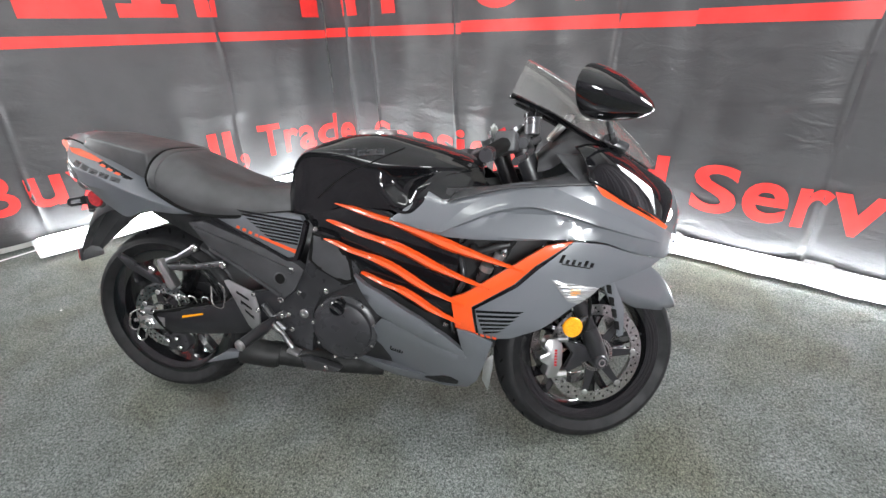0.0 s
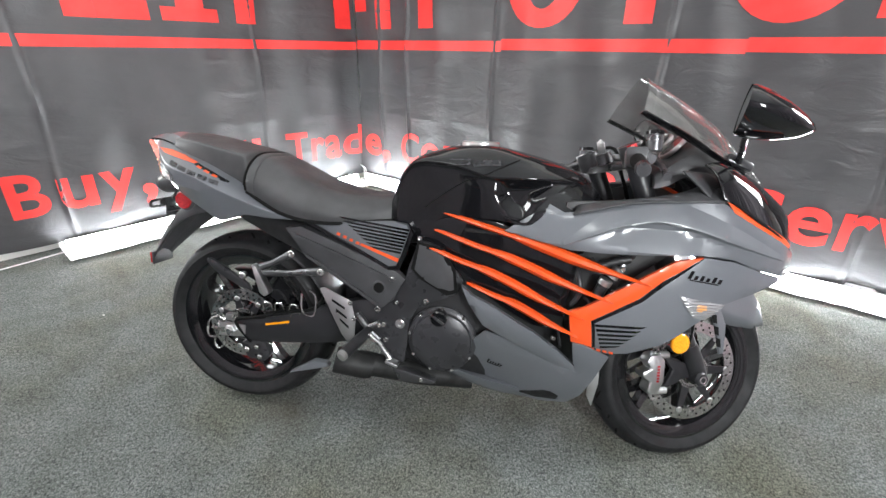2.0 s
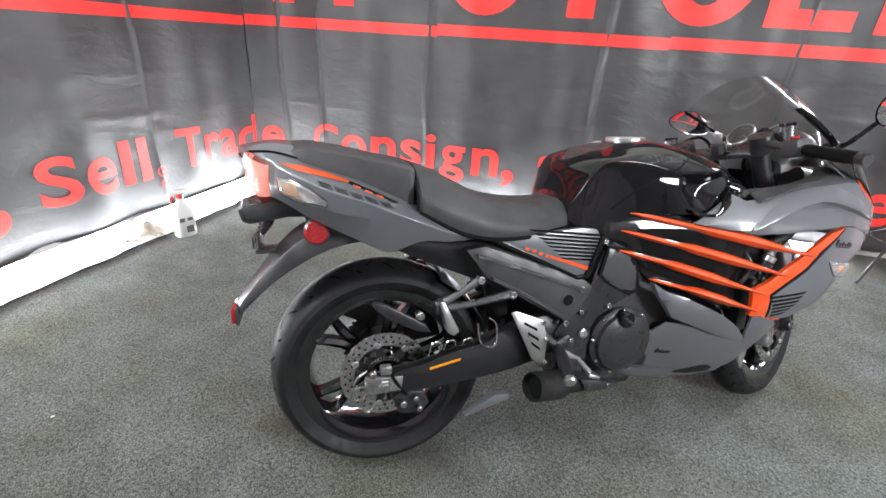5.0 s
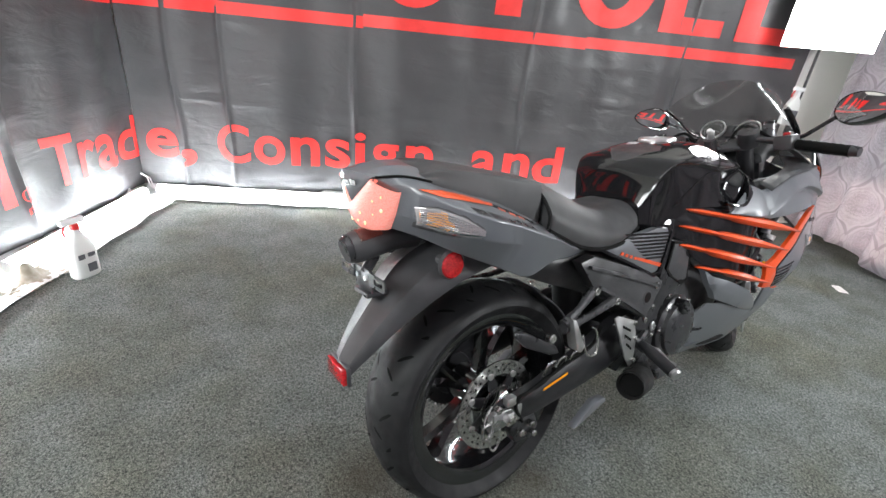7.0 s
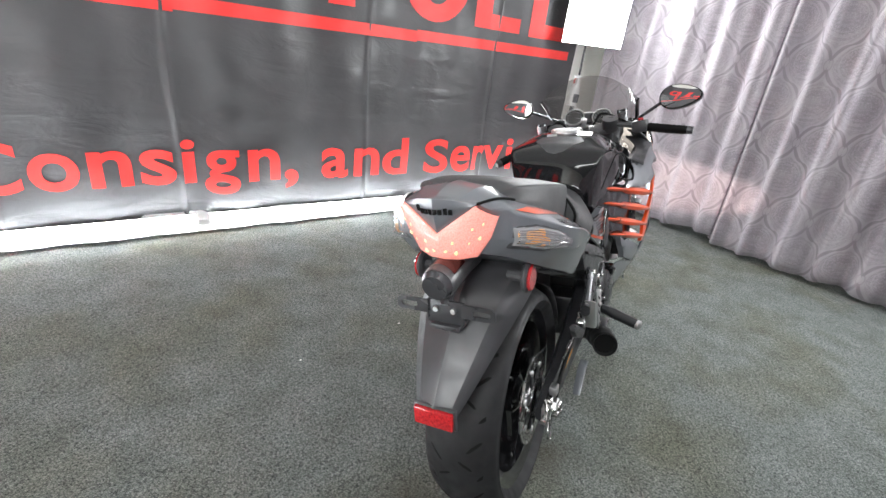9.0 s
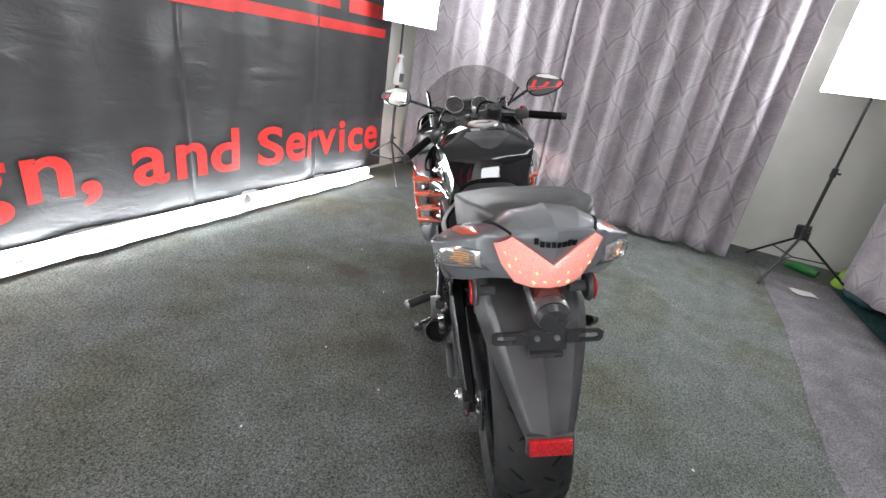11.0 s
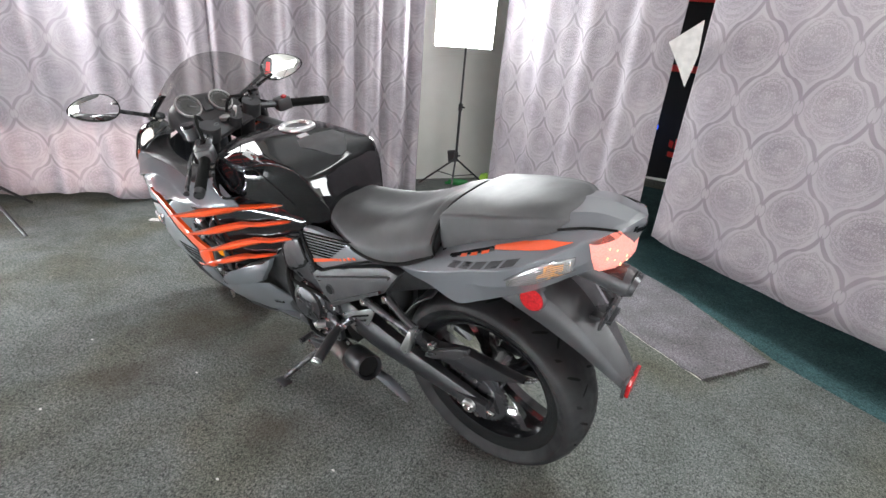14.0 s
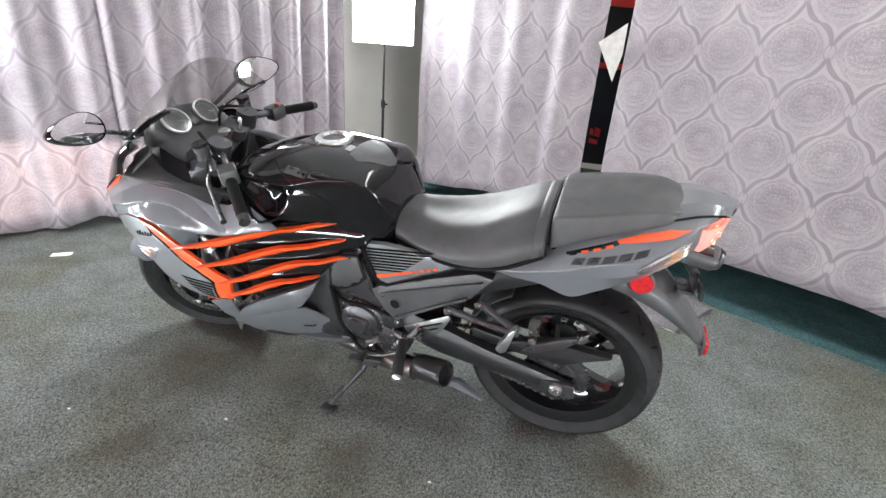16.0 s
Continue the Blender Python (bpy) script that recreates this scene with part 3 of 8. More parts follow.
def runner_carpet():
    """A loose strip of carpet with rucks, a pale worn edge and threads at its torn end."""
    A, B = spline_xy(RUN_L, 10), spline_xy(RUN_R, 10)
    bm = bmesh.new()
    rows = []
    for k, (a, b) in enumerate(zip(A, B)):
        row = []
        for i in range(15):
            f = i / 14
            q = a.lerp(b, f)
            ruck = 0.008 + 0.006 * abs(noise.noise(Vector((q.x * 2.3, q.y * 2.3, 5.0)))) + (0.003 * noise.noise(Vector((k * 0.9, 0, 2.0))) if i == 0 else 0)
            jag = 0.012 * noise.noise(Vector((k * 0.5, i * 0.9, 7.0))) if k == len(A) - 1 or i == 0 else 0.0
            row.append(bm.verts.new((q.x + jag, q.y + jag, ruck)))
        rows.append(row)
    for a, b in zip(rows, rows[1:]):
        for i in range(14):
            bm.faces.new((a[i], a[i + 1], b[i + 1], b[i]))
    rim = [e for e in bm.edges if e.is_boundary]
    ex = bmesh.ops.extrude_edge_only(bm, edges=rim)
    for v in [g for g in ex["geom"] if isinstance(g, bmesh.types.BMVert)]:
        v.co.z = 0.0
    root = empty("carpet_runner", Matrix(), "loose grey carpet runner with a frayed end", "runner")
    part("carpet_top", bm, RUNNER, root, "worn grey carpet pile", 60)
    # pale backing showing along the worn edge
    bm = bmesh.new()
    for a, b in zip(A[33:], A[34:]):
        d = (b - a).normalized()
        n = Vector((-d.y, d.x))
        w = 0.004 + 0.010 * max(0.0, (a.x + 1.30) / -0.34)
        bm.faces.new([bm.verts.new((p.x, p.y, 0.0035)) for p in (a - n * 0.004, b - n * 0.004, b + n * w, a + n * w)])
    part("worn_edge", bm, PALEBACK, root, "pale worn carpet backing", 0)
    rng = random.Random(8)
    bm = bmesh.new()
    for k in range(70):
        f = rng.random()
        p = A[-1].lerp(B[-1], f) if k < 80 else A[-1 - rng.randrange(22)]
        d = Vector((-0.75 + rng.uniform(-0.6, 0.6), 0.45 + rng.uniform(-0.6, 0.6))).normalized() * rng.uniform(0.008, 0.03)
        a = Vector((p.x, p.y, 0.006))
        bm_tube(bm, [a, a + Vector((d.x * 0.5, d.y * 0.5, 0.003)), a + Vector((d.x, d.y, -0.004))], 0.0016, 4)
    tagged(part("loose_thread", bm, DARKTHREAD, root, "frayed dark threads"), kind="stuff")
    return root


runner_carpet()
strip("teal_carpet", [(0.30, -1.64), (-0.03, -1.42), (-1.03, -0.71), (-1.57, -0.23), (-1.97, 0.27), (-2.7, 0.85), (-4.2, 1.9), (-5.4, 0.2), (-3.2, -2.9), (-0.5, -3.4)], 0.004, TEAL, "dark teal carpet under the hem of the curtains", "carpet")

# ---------------------------------------------------------------- soft boxes on stands
def softbox(x, y, yaw, low, wide, tall, label, foot, glow=SOFT):
    root = empty("softbox_light", pose(x, y, 0, 0, 0, yaw), label, "softbox", "softboxes on stands")
    # head: a shallow black hood with a glowing white front, facing local -y
    bm = bmesh.new()
    d = 0.16
    f = [bm.verts.new(p) for p in ((-wide / 2, 0, low), (wide / 2, 0, low), (wide / 2, 0, low + tall), (-wide / 2, 0, low + tall))]
    b = [bm.verts.new((0.28 * v.co.x, d, low + tall / 2 + 0.28 * (v.co.z - low - tall / 2))) for v in f]
    for k in range(4):
        bm.faces.new((f[k], f[(k + 1) % 4], b[(k + 1) % 4], b[k]))
    bm.faces.new(b)
    part("hood", bm, BLACKMETAL, root, "black fabric hood", 20)
    bm = bmesh.new()
    n = 8
    grid = [[bm.verts.new((wide * (i / n - 0.5), -0.012 - 0.03 * (1 - (2 * i / n - 1) ** 2) * (1 - (2 * j / n - 1) ** 2), low + tall * j / n)) for i in range(n + 1)] for j in range(n + 1)]
    for j in range(n):
        for i in range(n):
            bm.faces.new((grid[j][i], grid[j][i + 1], grid[j + 1][i + 1], grid[j + 1][i]))
    part("diffuser", bm, glow, root, "glowing white diffuser")
    for z0, z1, r in ((0.35, 0.80, 0.012), (0.80, low + tall / 2, 0.009)):
        bm = bmesh.new()
        bm_tube(bm, [(0, d * 0.9 * (z0 > 0.5) * 0, z0), (0, 0, z1 - 0.01 if z1 > 1 else z1)], r, 10)
        o = part("pole", bm, BLACKMETAL, root)
        o.location.y = 0.10
    for z in (0.80, 0.36):
        bm = bmesh.new()
        bm_tube(bm, [(0, 0.10, z - 0.03), (0, 0.10, z + 0.03)], 0.019, 10)
        bm_tube(bm, [(0.0, 0.10, z), (0.04, 0.10, z)], 0.008, 8)
        part("collar", bm, BLACKMETAL, root)
    for k in range(3):
        a = radians(foot + 120 * k)
        e = Vector((0.42 * math.cos(a), 0.10 + 0.42 * math.sin(a), 0.012))
        bm = bmesh.new()
        bm_tube(bm, [(0, 0.10, 0.33), e], 0.009, 8)
        part("leg", bm, BLACKMETAL, root)
        bm = bmesh.new()
        bm_tube(bm, [(0, 0.10, 0.16), (e + Vector((0, 0.10, 0.33))) / 2], 0.005, 6)
        part("brace", bm, BLACKMETAL, root)
    return root


softbox(2.30, 1.36, -66.0, 1.33, 0.52, 0.72, "lit white softbox on a black tripod stand by the banner", 10, SOFT_LOW)
softbox(0.46, -1.29, 190.0, 1.295, 0.50, 0.75, "lit white softbox on a black tripod stand by the curtains", 40)
# unseen third softbox, assumed from the white left mirror, added to light the rear
softbox(-3.05, 1.80, 112.0, 1.25, 0.60, 0.85, "unseen lit white softbox on a black tripod stand, added facing the tail", 25, SOFT_WIDE)

# ---------------------------------------------------------------- unseen batten light, added as fill on the curtain side
BATTEN = mat("fill_batten_glow", (0.9, 0.9, 0.9), 0.6)
bsdf(BATTEN).inputs["Emission Color"].default_value = (0.97, 1.0, 0.98, 1)
bsdf(BATTEN).inputs["Emission Strength"].default_value = 12.0
batten = empty("fill_batten", pose(-2.25, 0.42, ROOM_H, 0, 0, 141.5) @ pose(0, -0.75, 0), "long unseen white batten light, added as fill under the ceiling", "ceiling light")
bm = bmesh.new()
bm_box(bm, (-1.25, -0.11, -0.05), (1.25, 0.11, 0.0), None, 0.006)
part("housing", bm, WHITE, batten)
bm = bmesh.new()
bm_box(bm, (-1.22, -0.085, -0.075), (1.22, 0.085, -0.0505), None, 0.012)
part("diffuser", bm, BATTEN, batten, "glowing white diffuser")

# ---------------------------------------------------------------- small things round the room
DARKCLOTH = mat("black_cloth", (0.012, 0.012, 0.014), 0.7)
PAPER = mat("white_paper", (0.78, 0.77, 0.74), 0.7)
_n, _c = grain(PAPER, (0.70, 0.69, 0.66), (0.82, 0.81, 0.78), 30.0)
wire(PAPER, _c, bsdf(PAPER).inputs["Base Color"])
GREENGLASS = mat("green_plastic", (0.03, 0.22, 0.06), 0.2)
LIME = mat("lime_plastic", (0.35, 0.62, 0.06), 0.35)
TEALBAG = mat("teal_bag_cloth", (0.02, 0.07, 0.075), 0.6)
RAG = mat("stained_rag_cloth", (0.42, 0.38, 0.32), 0.9)
_n, _c = grain(RAG, (0.30, 0.26, 0.20), (0.50, 0.46, 0.40), 25.0)
wire(RAG, _c, bsdf(RAG).inputs["Base Color"])
LABELINK = mat("grey_label_ink", (0.10, 0.10, 0.11), 0.5)
REDPLASTIC = mat("red_plastic", (0.62, 0.03, 0.03), 0.35)
BOTTLE = mat("milky_plastic", (0.72, 0.72, 0.70), 0.35)


def spray_bottle(m, label, hung=False):
    """A milky bottle with a trigger head; m stands it on its foot."""
    root = empty("spray_bottle", m, label, "spray bottle")
    rows = []
    for z, w, d in ((0.0, 0.042, 0.026), (0.006, 0.046, 0.030), (0.12, 0.046, 0.030), (0.155, 0.036, 0.026), (0.185, 0.016, 0.016), (0.205, 0.014, 0.014)):
        rows.append([(w * math.copysign(abs(math.cos(a)) ** 0.6, math.cos(a)), d * math.copysign(abs(math.sin(a)) ** 0.6, math.sin(a)), z) for a in (2 * math.pi * k / 24 for k in range(24))])
    bm = bmesh.new()
    vs = [[bm.verts.new(p) for p in r] for r in rows]
    for a, b in zip(vs, vs[1:]):
        for k in range(24):
            bm.faces.new((a[k], a[(k + 1) % 24], b[(k + 1) % 24], b[k]))
    bm.faces.new(vs[0])
    bm.faces.new(vs[-1])
    part("bottle", bm, BOTTLE, root)
    bm = bmesh.new()
    bm_tube(bm, [(0, 0, 0.203), (0, 0, 0.225)], 0.016, 16)
    part("collar", bm, WHITE if hung else REDPLASTIC, root)
    bm = bmesh.new()
    bm_box(bm, (-0.045, -0.011, 0.225), (0.035, 0.011, 0.250), None, 0.005)
    part("head", bm, WHITE, root)
    bm = bmesh.new()
    bm_tube(bm, [(-0.028, 0, 0.228), (-0.040, 0, 0.200), (-0.036, 0, 0.180)], 0.005, 8)
    part("trigger", bm, REDPLASTIC, root)
    for x0, x1, z0, z1 in ((-0.030, -0.008, 0.085, 0.105), (0.004, 0.028, 0.088, 0.104), (-0.005, 0.026, 0.025, 0.060)) if not hung else ((-0.034, 0.034, 0.03, 0.10),):
        bm = bmesh.new()
        bm_box(bm, (x0, -0.0325, z0), (x1, -0.0300, z1))
        part("label_bar", bm, LABELINK, root)
    return root


spray_bottle(pose(-1.535, 3.315, 0.0, 0, 0, 25) @ Matrix.Diagonal((1.25, 1.25, 1.15, 1)), "milky white spray bottle with red trigger on the carpet")
spray_bottle(pose(2.27, 1.415, 0.84, 0, 4, -40), "white spray bottle hooked on the light stand", True)

# rag by the tubes
bm = bmesh.new()
n = 16
g = [[bm.verts.new((0.17 * (i / n - 0.5) * 1.7, 0.10 * (j / n - 0.5) * 1.8, 0.004 + 0.085 * math.exp(-((i / n - 0.55) / 0.16) ** 2 - ((j / n - 0.6) / 0.22) ** 2) + 0.03 * abs(noise.noise(Vector((i * 0.45, j * 0.45, 3.0)))))) for i in range(n + 1)] for j in range(n + 1)]
for j in range(n):
    for i in range(n):
        bm.faces.new((g[j][i], g[j][i + 1], g[j + 1][i + 1], g[j + 1][i]))
rag = thing("cleaning_rag", bm, RAG, "crumpled stained rag lying on the carpet", "rag")
rag.matrix_world = pose(-1.735, 3.37, 0.0, 0, 0, 40)


def paper_scrap(x, y, yaw, w, d, label, z=0.0, lift=0.006):
    bm = bmesh.new()
    n = 4
    g = [[bm.verts.new((w * (i / n - 0.5), d * (j / n - 0.5), 0.002 + lift * abs(noise.noise(Vector((i * 0.8 + x, j * 0.7 + y, 1.0)))))) for i in range(n + 1)] for j in range(n + 1)]
    for j in range(n):
        for i in range(n):
            bm.faces.new((g[j][i], g[j][i + 1], g[j + 1][i + 1], g[j + 1][i]))
    o = thing("paper_scrap", bm, PAPER, label, "paper scrap")
    o.matrix_world = pose(x, y, z, 0, 0, yaw)
    return o


paper_scrap(1.725, 0.742, 30, 0.10, 0.055, "small white paper scrap on the carpet")
paper_scrap(0.185, -1.235, 70, 0.15, 0.11, "crumpled white paper on the carpet runner", 0.008, 0.02)
for x, y in ((0.104, 1.672), (-0.61, 1.762), (-0.35, 1.95), (-1.05, 0.75), (0.35, 2.05), (-0.75, 2.2), (0.62, 1.75), (-1.9, 1.9)):
    bm = bmesh.new()
    bmesh.ops.create_icosphere(bm, subdivisions=1, radius=0.005, matrix=pose(x, y, 0.002) @ Matrix.Diagonal((1.3, 0.8, 0.5, 1)))
    thing("lint_speck", bm, PAPER, "tiny white lint speck on the carpet", "lint", "lint specks")

# the dark cloth strip, card and blue thing behind the parted curtains
bm = bmesh.new()
rows = []
for k in range(21):
    z = 0.53 + 1.90 * k / 20
    rows.append([bm.verts.new((-1.28 + 0.30 * f, -0.95 + 0.01 * math.sin(9 * z + 3 * f), z)) for f in (-1.2, -0.6, 0.0, 0.6, 1.2)])
for a, b in zip(rows, rows[1:]):
    for k in range(4):
        bm.faces.new((a[k], a[k + 1], b[k + 1], b[k]))
cloth = thing("dark_banner", bm, DARKCLOTH, "dark cloth banner hanging behind the parted curtains", "banner", smooth=60)
for z0, z1, f0, f1 in ((0.68, 0.715, -0.28, -0.06), (0.735, 0.80, -0.30, -0.16), (0.745, 0.79, -0.13, -0.04), (1.22, 1.26, -0.9, 0.9), (1.62, 1.72, -0.5, 0.3), (1.78, 1.86, -0.9, 0.9)):
    bm = bmesh.new()
    c = lambda z, f: (-1.28 + 0.30 * f, -0.938 + 0.01 * math.sin(9 * z + 3 * f), z)
    bm.faces.new([bm.verts.new(c(z, f)) for z, f in ((z0, f0), (z0 + 0.01, f1), (z1 + 0.01, f1), (z1, f0))])
    part("printed_bar", bm, REDINK, cloth)
bm = bmesh.new()
BLUE = mat("blue_glow", (0.02, 0.05, 0.8), 0.2)
bsdf(BLUE).inputs["Emission Color"].default_value = (0.02, 0.10, 1.0, 1)
bsdf(BLUE).inputs["Emission Strength"].default_value = 1.6
lamp_bm = bmesh.new()
bmesh.ops.create_uvsphere(lamp_bm, u_segments=20, v_segments=12, radius=0.042, matrix=pose(-1.163, -0.76, 0.885) @ Matrix.Diagonal((1.0, 0.5, 0.85, 1)))
blue = thing("party_lamp", lamp_bm, BLUE, "small round lamp glowing blue behind the curtains", "lamp", smooth=60)
lamp_bm = bmesh.new()
bm_tube(lamp_bm, [(-1.163, -0.77, 0.91), (-1.163, -0.80, 1.0), (-1.165, -0.90, 2.40)], 0.004, 8)
part("lamp_cord", lamp_bm, BLACKMETAL, blue, "thin black cord that the lamp hangs by")
corner = [(-1.157, -0.365, 1.354), (-1.300, -0.336, 1.464), (-1.315, -0.395, 1.30), (-1.290, -0.43, 1.138), (-1.225, -0.405, 1.25)]
f = bm.faces.new([bm.verts.new(p) for p in corner])
bmesh.ops.triangulate(bm, faces=[f])
card = thing("folded_card", bm, PAPER, "folded white card pinned at the curtain edge", "card", smooth=0)
card.modifiers.new("thick", "SOLIDIFY").thickness = 0.0015
# bits at the foot of the second stand
bm = bmesh.new()
bm_box(bm, (-0.045, -0.03, -0.055), (0.045, 0.03, 0.055), None, 0.006)
box = thing("power_box", bm, BLACKMETAL, "small black power box hung on the light stand", "power box")
box.matrix_world = pose(0.565, -1.50, 0.325, 0, 8, 30)
bm = bmesh.new()
bm_tube(bm, [(-0.11, 0, 0.034), (-0.10, 0, 0.036), (0.04, 0, 0.036), (0.075, 0, 0.030), (0.10, 0, 0.014), (0.125, 0, 0.014)], [0.028, 0.034, 0.034, 0.028, 0.013, 0.013], 18)
bt = thing("green_bottle", bm, GREENGLASS, "green plastic drink bottle lying on the carpet", "bottle")
bt.matrix_world = pose(0.56, -1.66, 0.0, 0, 0, 15)
bm = bmesh.new()
rows = []
for k in range(9):
    a = k / 8
    rows.append([(0.09 * math.cos(2 * math.pi * j / 16) * (1 - 0.5 * a) * (1 + 0.2 * math.sin(3 * j)), 0.07 * math.sin(2 * math.pi * j / 16) * (1 - 0.5 * a), 0.14 * a + 0.015 * math.sin(j * 1.7)) for j in range(16)])
vs = [[bm.verts.new(p) for p in r] for r in rows]
for a, b in zip(vs, vs[1:]):
    for j in range(16):
        bm.faces.new((a[j], a[(j + 1) % 16], b[(j + 1) % 16], b[j]))
bm.faces.new(vs[-1])
lm = thing("lime_pouch", bm, LIME, "crumpled lime green pouch beside the curtain", "pouch")
lm.matrix_world = pose(0.30, -1.78, 0.0, 0, 0, 20)
bm = bmesh.new()
bmesh.ops.create_icosphere(bm, subdivisions=4, radius=1.0)
for v in bm.verts:
    f = 1 + 0.22 * noise.noise(v.co * 2.3)
    v.co = Vector((v.co.x * 0.17 * f, v.co.y * 0.10 * f, max(0.0, 0.055 + v.co.z * 0.06 * f)))
bg = thing("cloth_bag", bm, TEALBAG, "dark teal cloth bag lying under the curtain hem", "bag")
bg.matrix_world = pose(0.08, -1.62, 0.004, 0, 0, -35)
# mains lead along the wall
bm = bmesh.new()
pts = [on_left(s_, 0.006, 0.10 + 0.03 * math.sin(5 * s_)) for s_ in (2.46, 2.60, 2.75, 2.95, 3.2, 3.5, 3.9)]
bm_tube(bm, pts, 0.004, 8)
thing("mains_lead", bm, WHITE, "thin white mains lead along the foot of the wall", "cable")
# white lead looped up in the corner between the tubes
bm = bmesh.new()
pts = [on_back(0.13, 0.03, 0.09), on_back(0.07, 0.05, 0.07), on_back(0.05, 0.11, 0.05), on_back(0.02, 0.135, 0.06), on_left(0.03, 0.10, 0.06), on_left(0.05, 0.03, 0.09)]
bm_tube(bm, pts, 0.005, 8)
thing("tube_lead", bm, WHITE, "white lead looped between two tube lights", "cable")

from mathutils.bvhtree import BVHTree

# ---------------------------------------------------------------- the motorcycle: materials
def paint(name, color, flake=0.0, rough=0.28, wax=0.06):
    m = mat(name, color, rough, flake, 1.0)
    n, c = grain(m, tuple(0.93 * v for v in color), tuple(min(1.0, 1.06 * v) for v in color), 900.0, 2.0)
    wire(m, c, bsdf(m).inputs["Base Color"])
    k, r = grain(m, (0.5 * wax,) * 3, (1.5 * wax,) * 3, 14.0, 5.0)
    wire(m, r, bsdf(m).inputs["Coat Roughness"])
    return m


def rough_skin(name, color, rough, scale, strength, metal=0.0, dust=1.25, dist=0.0006, wear=0.2):
    m = mat(name, color, rough, metal)
    n, c = grain(m, tuple(0.8 * v for v in color), tuple(min(1.0, dust * v) for v in color), 11.0, 6.0)
    wire(m, c, bsdf(m).inputs["Base Color"])
    f = node(m, "ShaderNodeTexNoise", Scale=scale, Detail=3.0)
    tc = m.node_tree.nodes.new("ShaderNodeTexCoord")
    wire(m, tc.outputs["Object"], f.inputs["Vector"])
    bump(m, f.outputs[0], strength, dist)
    k, r = grain(m, (rough * (1 - wear),) * 3, (min(1, rough * (1 + wear)),) * 3, 25.0, 4.0)
    wire(m, r, bsdf(m).inputs["Roughness"])
    return m


GREY = paint("graphite_paint", (0.120, 0.128, 0.141), 0.10, 0.40, 0.15)
GLOSS = paint("black_paint", (0.006, 0.006, 0.007), 0.0, 0.12)
bsdf(GLOSS).inputs["Specular IOR Level"].default_value = 0.0
ORANGE = paint("orange_paint", (0.78, 0.085, 0.012), 0.0, 0.3)
SATIN = rough_skin("satin_black_plastic", (0.047, 0.047, 0.050), 0.40, 700.0, 0.35)
CAST = rough_skin("black_cast_metal", (0.034, 0.034, 0.037), 0.30, 260.0, 0.25, 0.2)
DEEP = rough_skin("dark_engine_parts", (0.014, 0.014, 0.015), 0.5, 120.0, 0.3)
RUBBER = rough_skin("tyre_rubber", (0.011, 0.011, 0.012), 0.60, 300.0, 0.4, 0.0, 1.4)
bsdf(RUBBER).inputs["Specular IOR Level"].default_value = 0.34
GROOVE = mat("black_groove_rubber", (0.005, 0.005, 0.005), 0.8, spec=0.15)
ARMBLACK = rough_skin("black_arm_paint", (0.016, 0.016, 0.018), 0.36, 500.0, 0.3)
# near-black that stands for shade on the right exhaust and in the vents
SHADE_BLACK = rough_skin("shade_black_steel", (0.006, 0.006, 0.006), 0.7, 300.0, 0.3)
GUN = rough_skin("dark_grey_alloy", (0.10, 0.10, 0.105), 0.32, 300.0, 0.2, 0.75)
INNER = rough_skin("grey_black_inner_plastic", (0.045, 0.045, 0.048), 0.45, 600.0, 0.3)
SEATSKIN = rough_skin("black_seat_vinyl", (0.048, 0.048, 0.050), 0.56, 520.0, 0.5, wear=0.06)
STEEL = rough_skin("brushed_steel", (0.62, 0.61, 0.60), 0.24, 400.0, 0.15, 1.0, 1.1)
ALU = rough_skin("bare_aluminium", (0.62, 0.62, 0.62), 0.34, 300.0, 0.15, 1.0, 1.1)
CHROME = mat("chrome", (0.75, 0.75, 0.76), 0.08, 1.0)
PIPE = rough_skin("heat_stained_pipe", (0.10, 0.088, 0.082), 0.45, 90.0, 0.2, 0.9)
MIRROR = mat("mirror_glass", (0.92, 0.92, 0.93), 0.01, 1.0)
REDLENS = mat("red_lens", (0.40, 0.010, 0.014), 0.12, 0.0, 0.6)
_v, _c = grain(REDLENS, (0.26, 0.006, 0.010), (0.52, 0.016, 0.020), 240.0)
wire(REDLENS, _c, bsdf(REDLENS).inputs["Base Color"])
DARKRED = mat("dark_red_window", (0.030, 0.006, 0.006), 0.15, 0.0, 0.5)
AMBER = mat("amber_reflector", (0.95, 0.36, 0.01), 0.15, 0.0, 0.6)
_v, _c = grain(AMBER, (0.85, 0.28, 0.005), (1.0, 0.45, 0.02), 260.0)
wire(AMBER, _c, bsdf(AMBER).inputs["Base Color"])
CLEAR = mat("clear_lens", (0.48, 0.48, 0.49), 0.2, 0.6, 0.8)
BULB = mat("amber_bulb", (0.62, 0.27, 0.09), 0.25)
_v, _c = grain(BULB, (0.42, 0.27, 0.18), (0.66, 0.29, 0.07), 70.0)
wire(BULB, _c, bsdf(BULB).inputs["Base Color"])
PALE = mat("pale_grey_print", (0.42, 0.43, 0.45), 0.35)
DIAL = mat("dial_face", (0.075, 0.078, 0.074), 0.4)
TAILGLOW = mat("tail_lens_pink", (0.85, 0.30, 0.26), 0.12, 0.0, 0.6)
bsdf(TAILGLOW).inputs["Emission Color"].default_value = (1.0, 0.34, 0.27, 1)
bsdf(TAILGLOW).inputs["Emission Strength"].default_value = 0.52
_q = node(TAILGLOW, "ShaderNodeTexVoronoi", Scale=330.0)
_u = TAILGLOW.node_tree.nodes.new("ShaderNodeTexCoord")
wire(TAILGLOW, _u.outputs["Object"], _q.inputs["Vector"])
bump(TAILGLOW, _q.outputs[0], 0.5, 0.002)
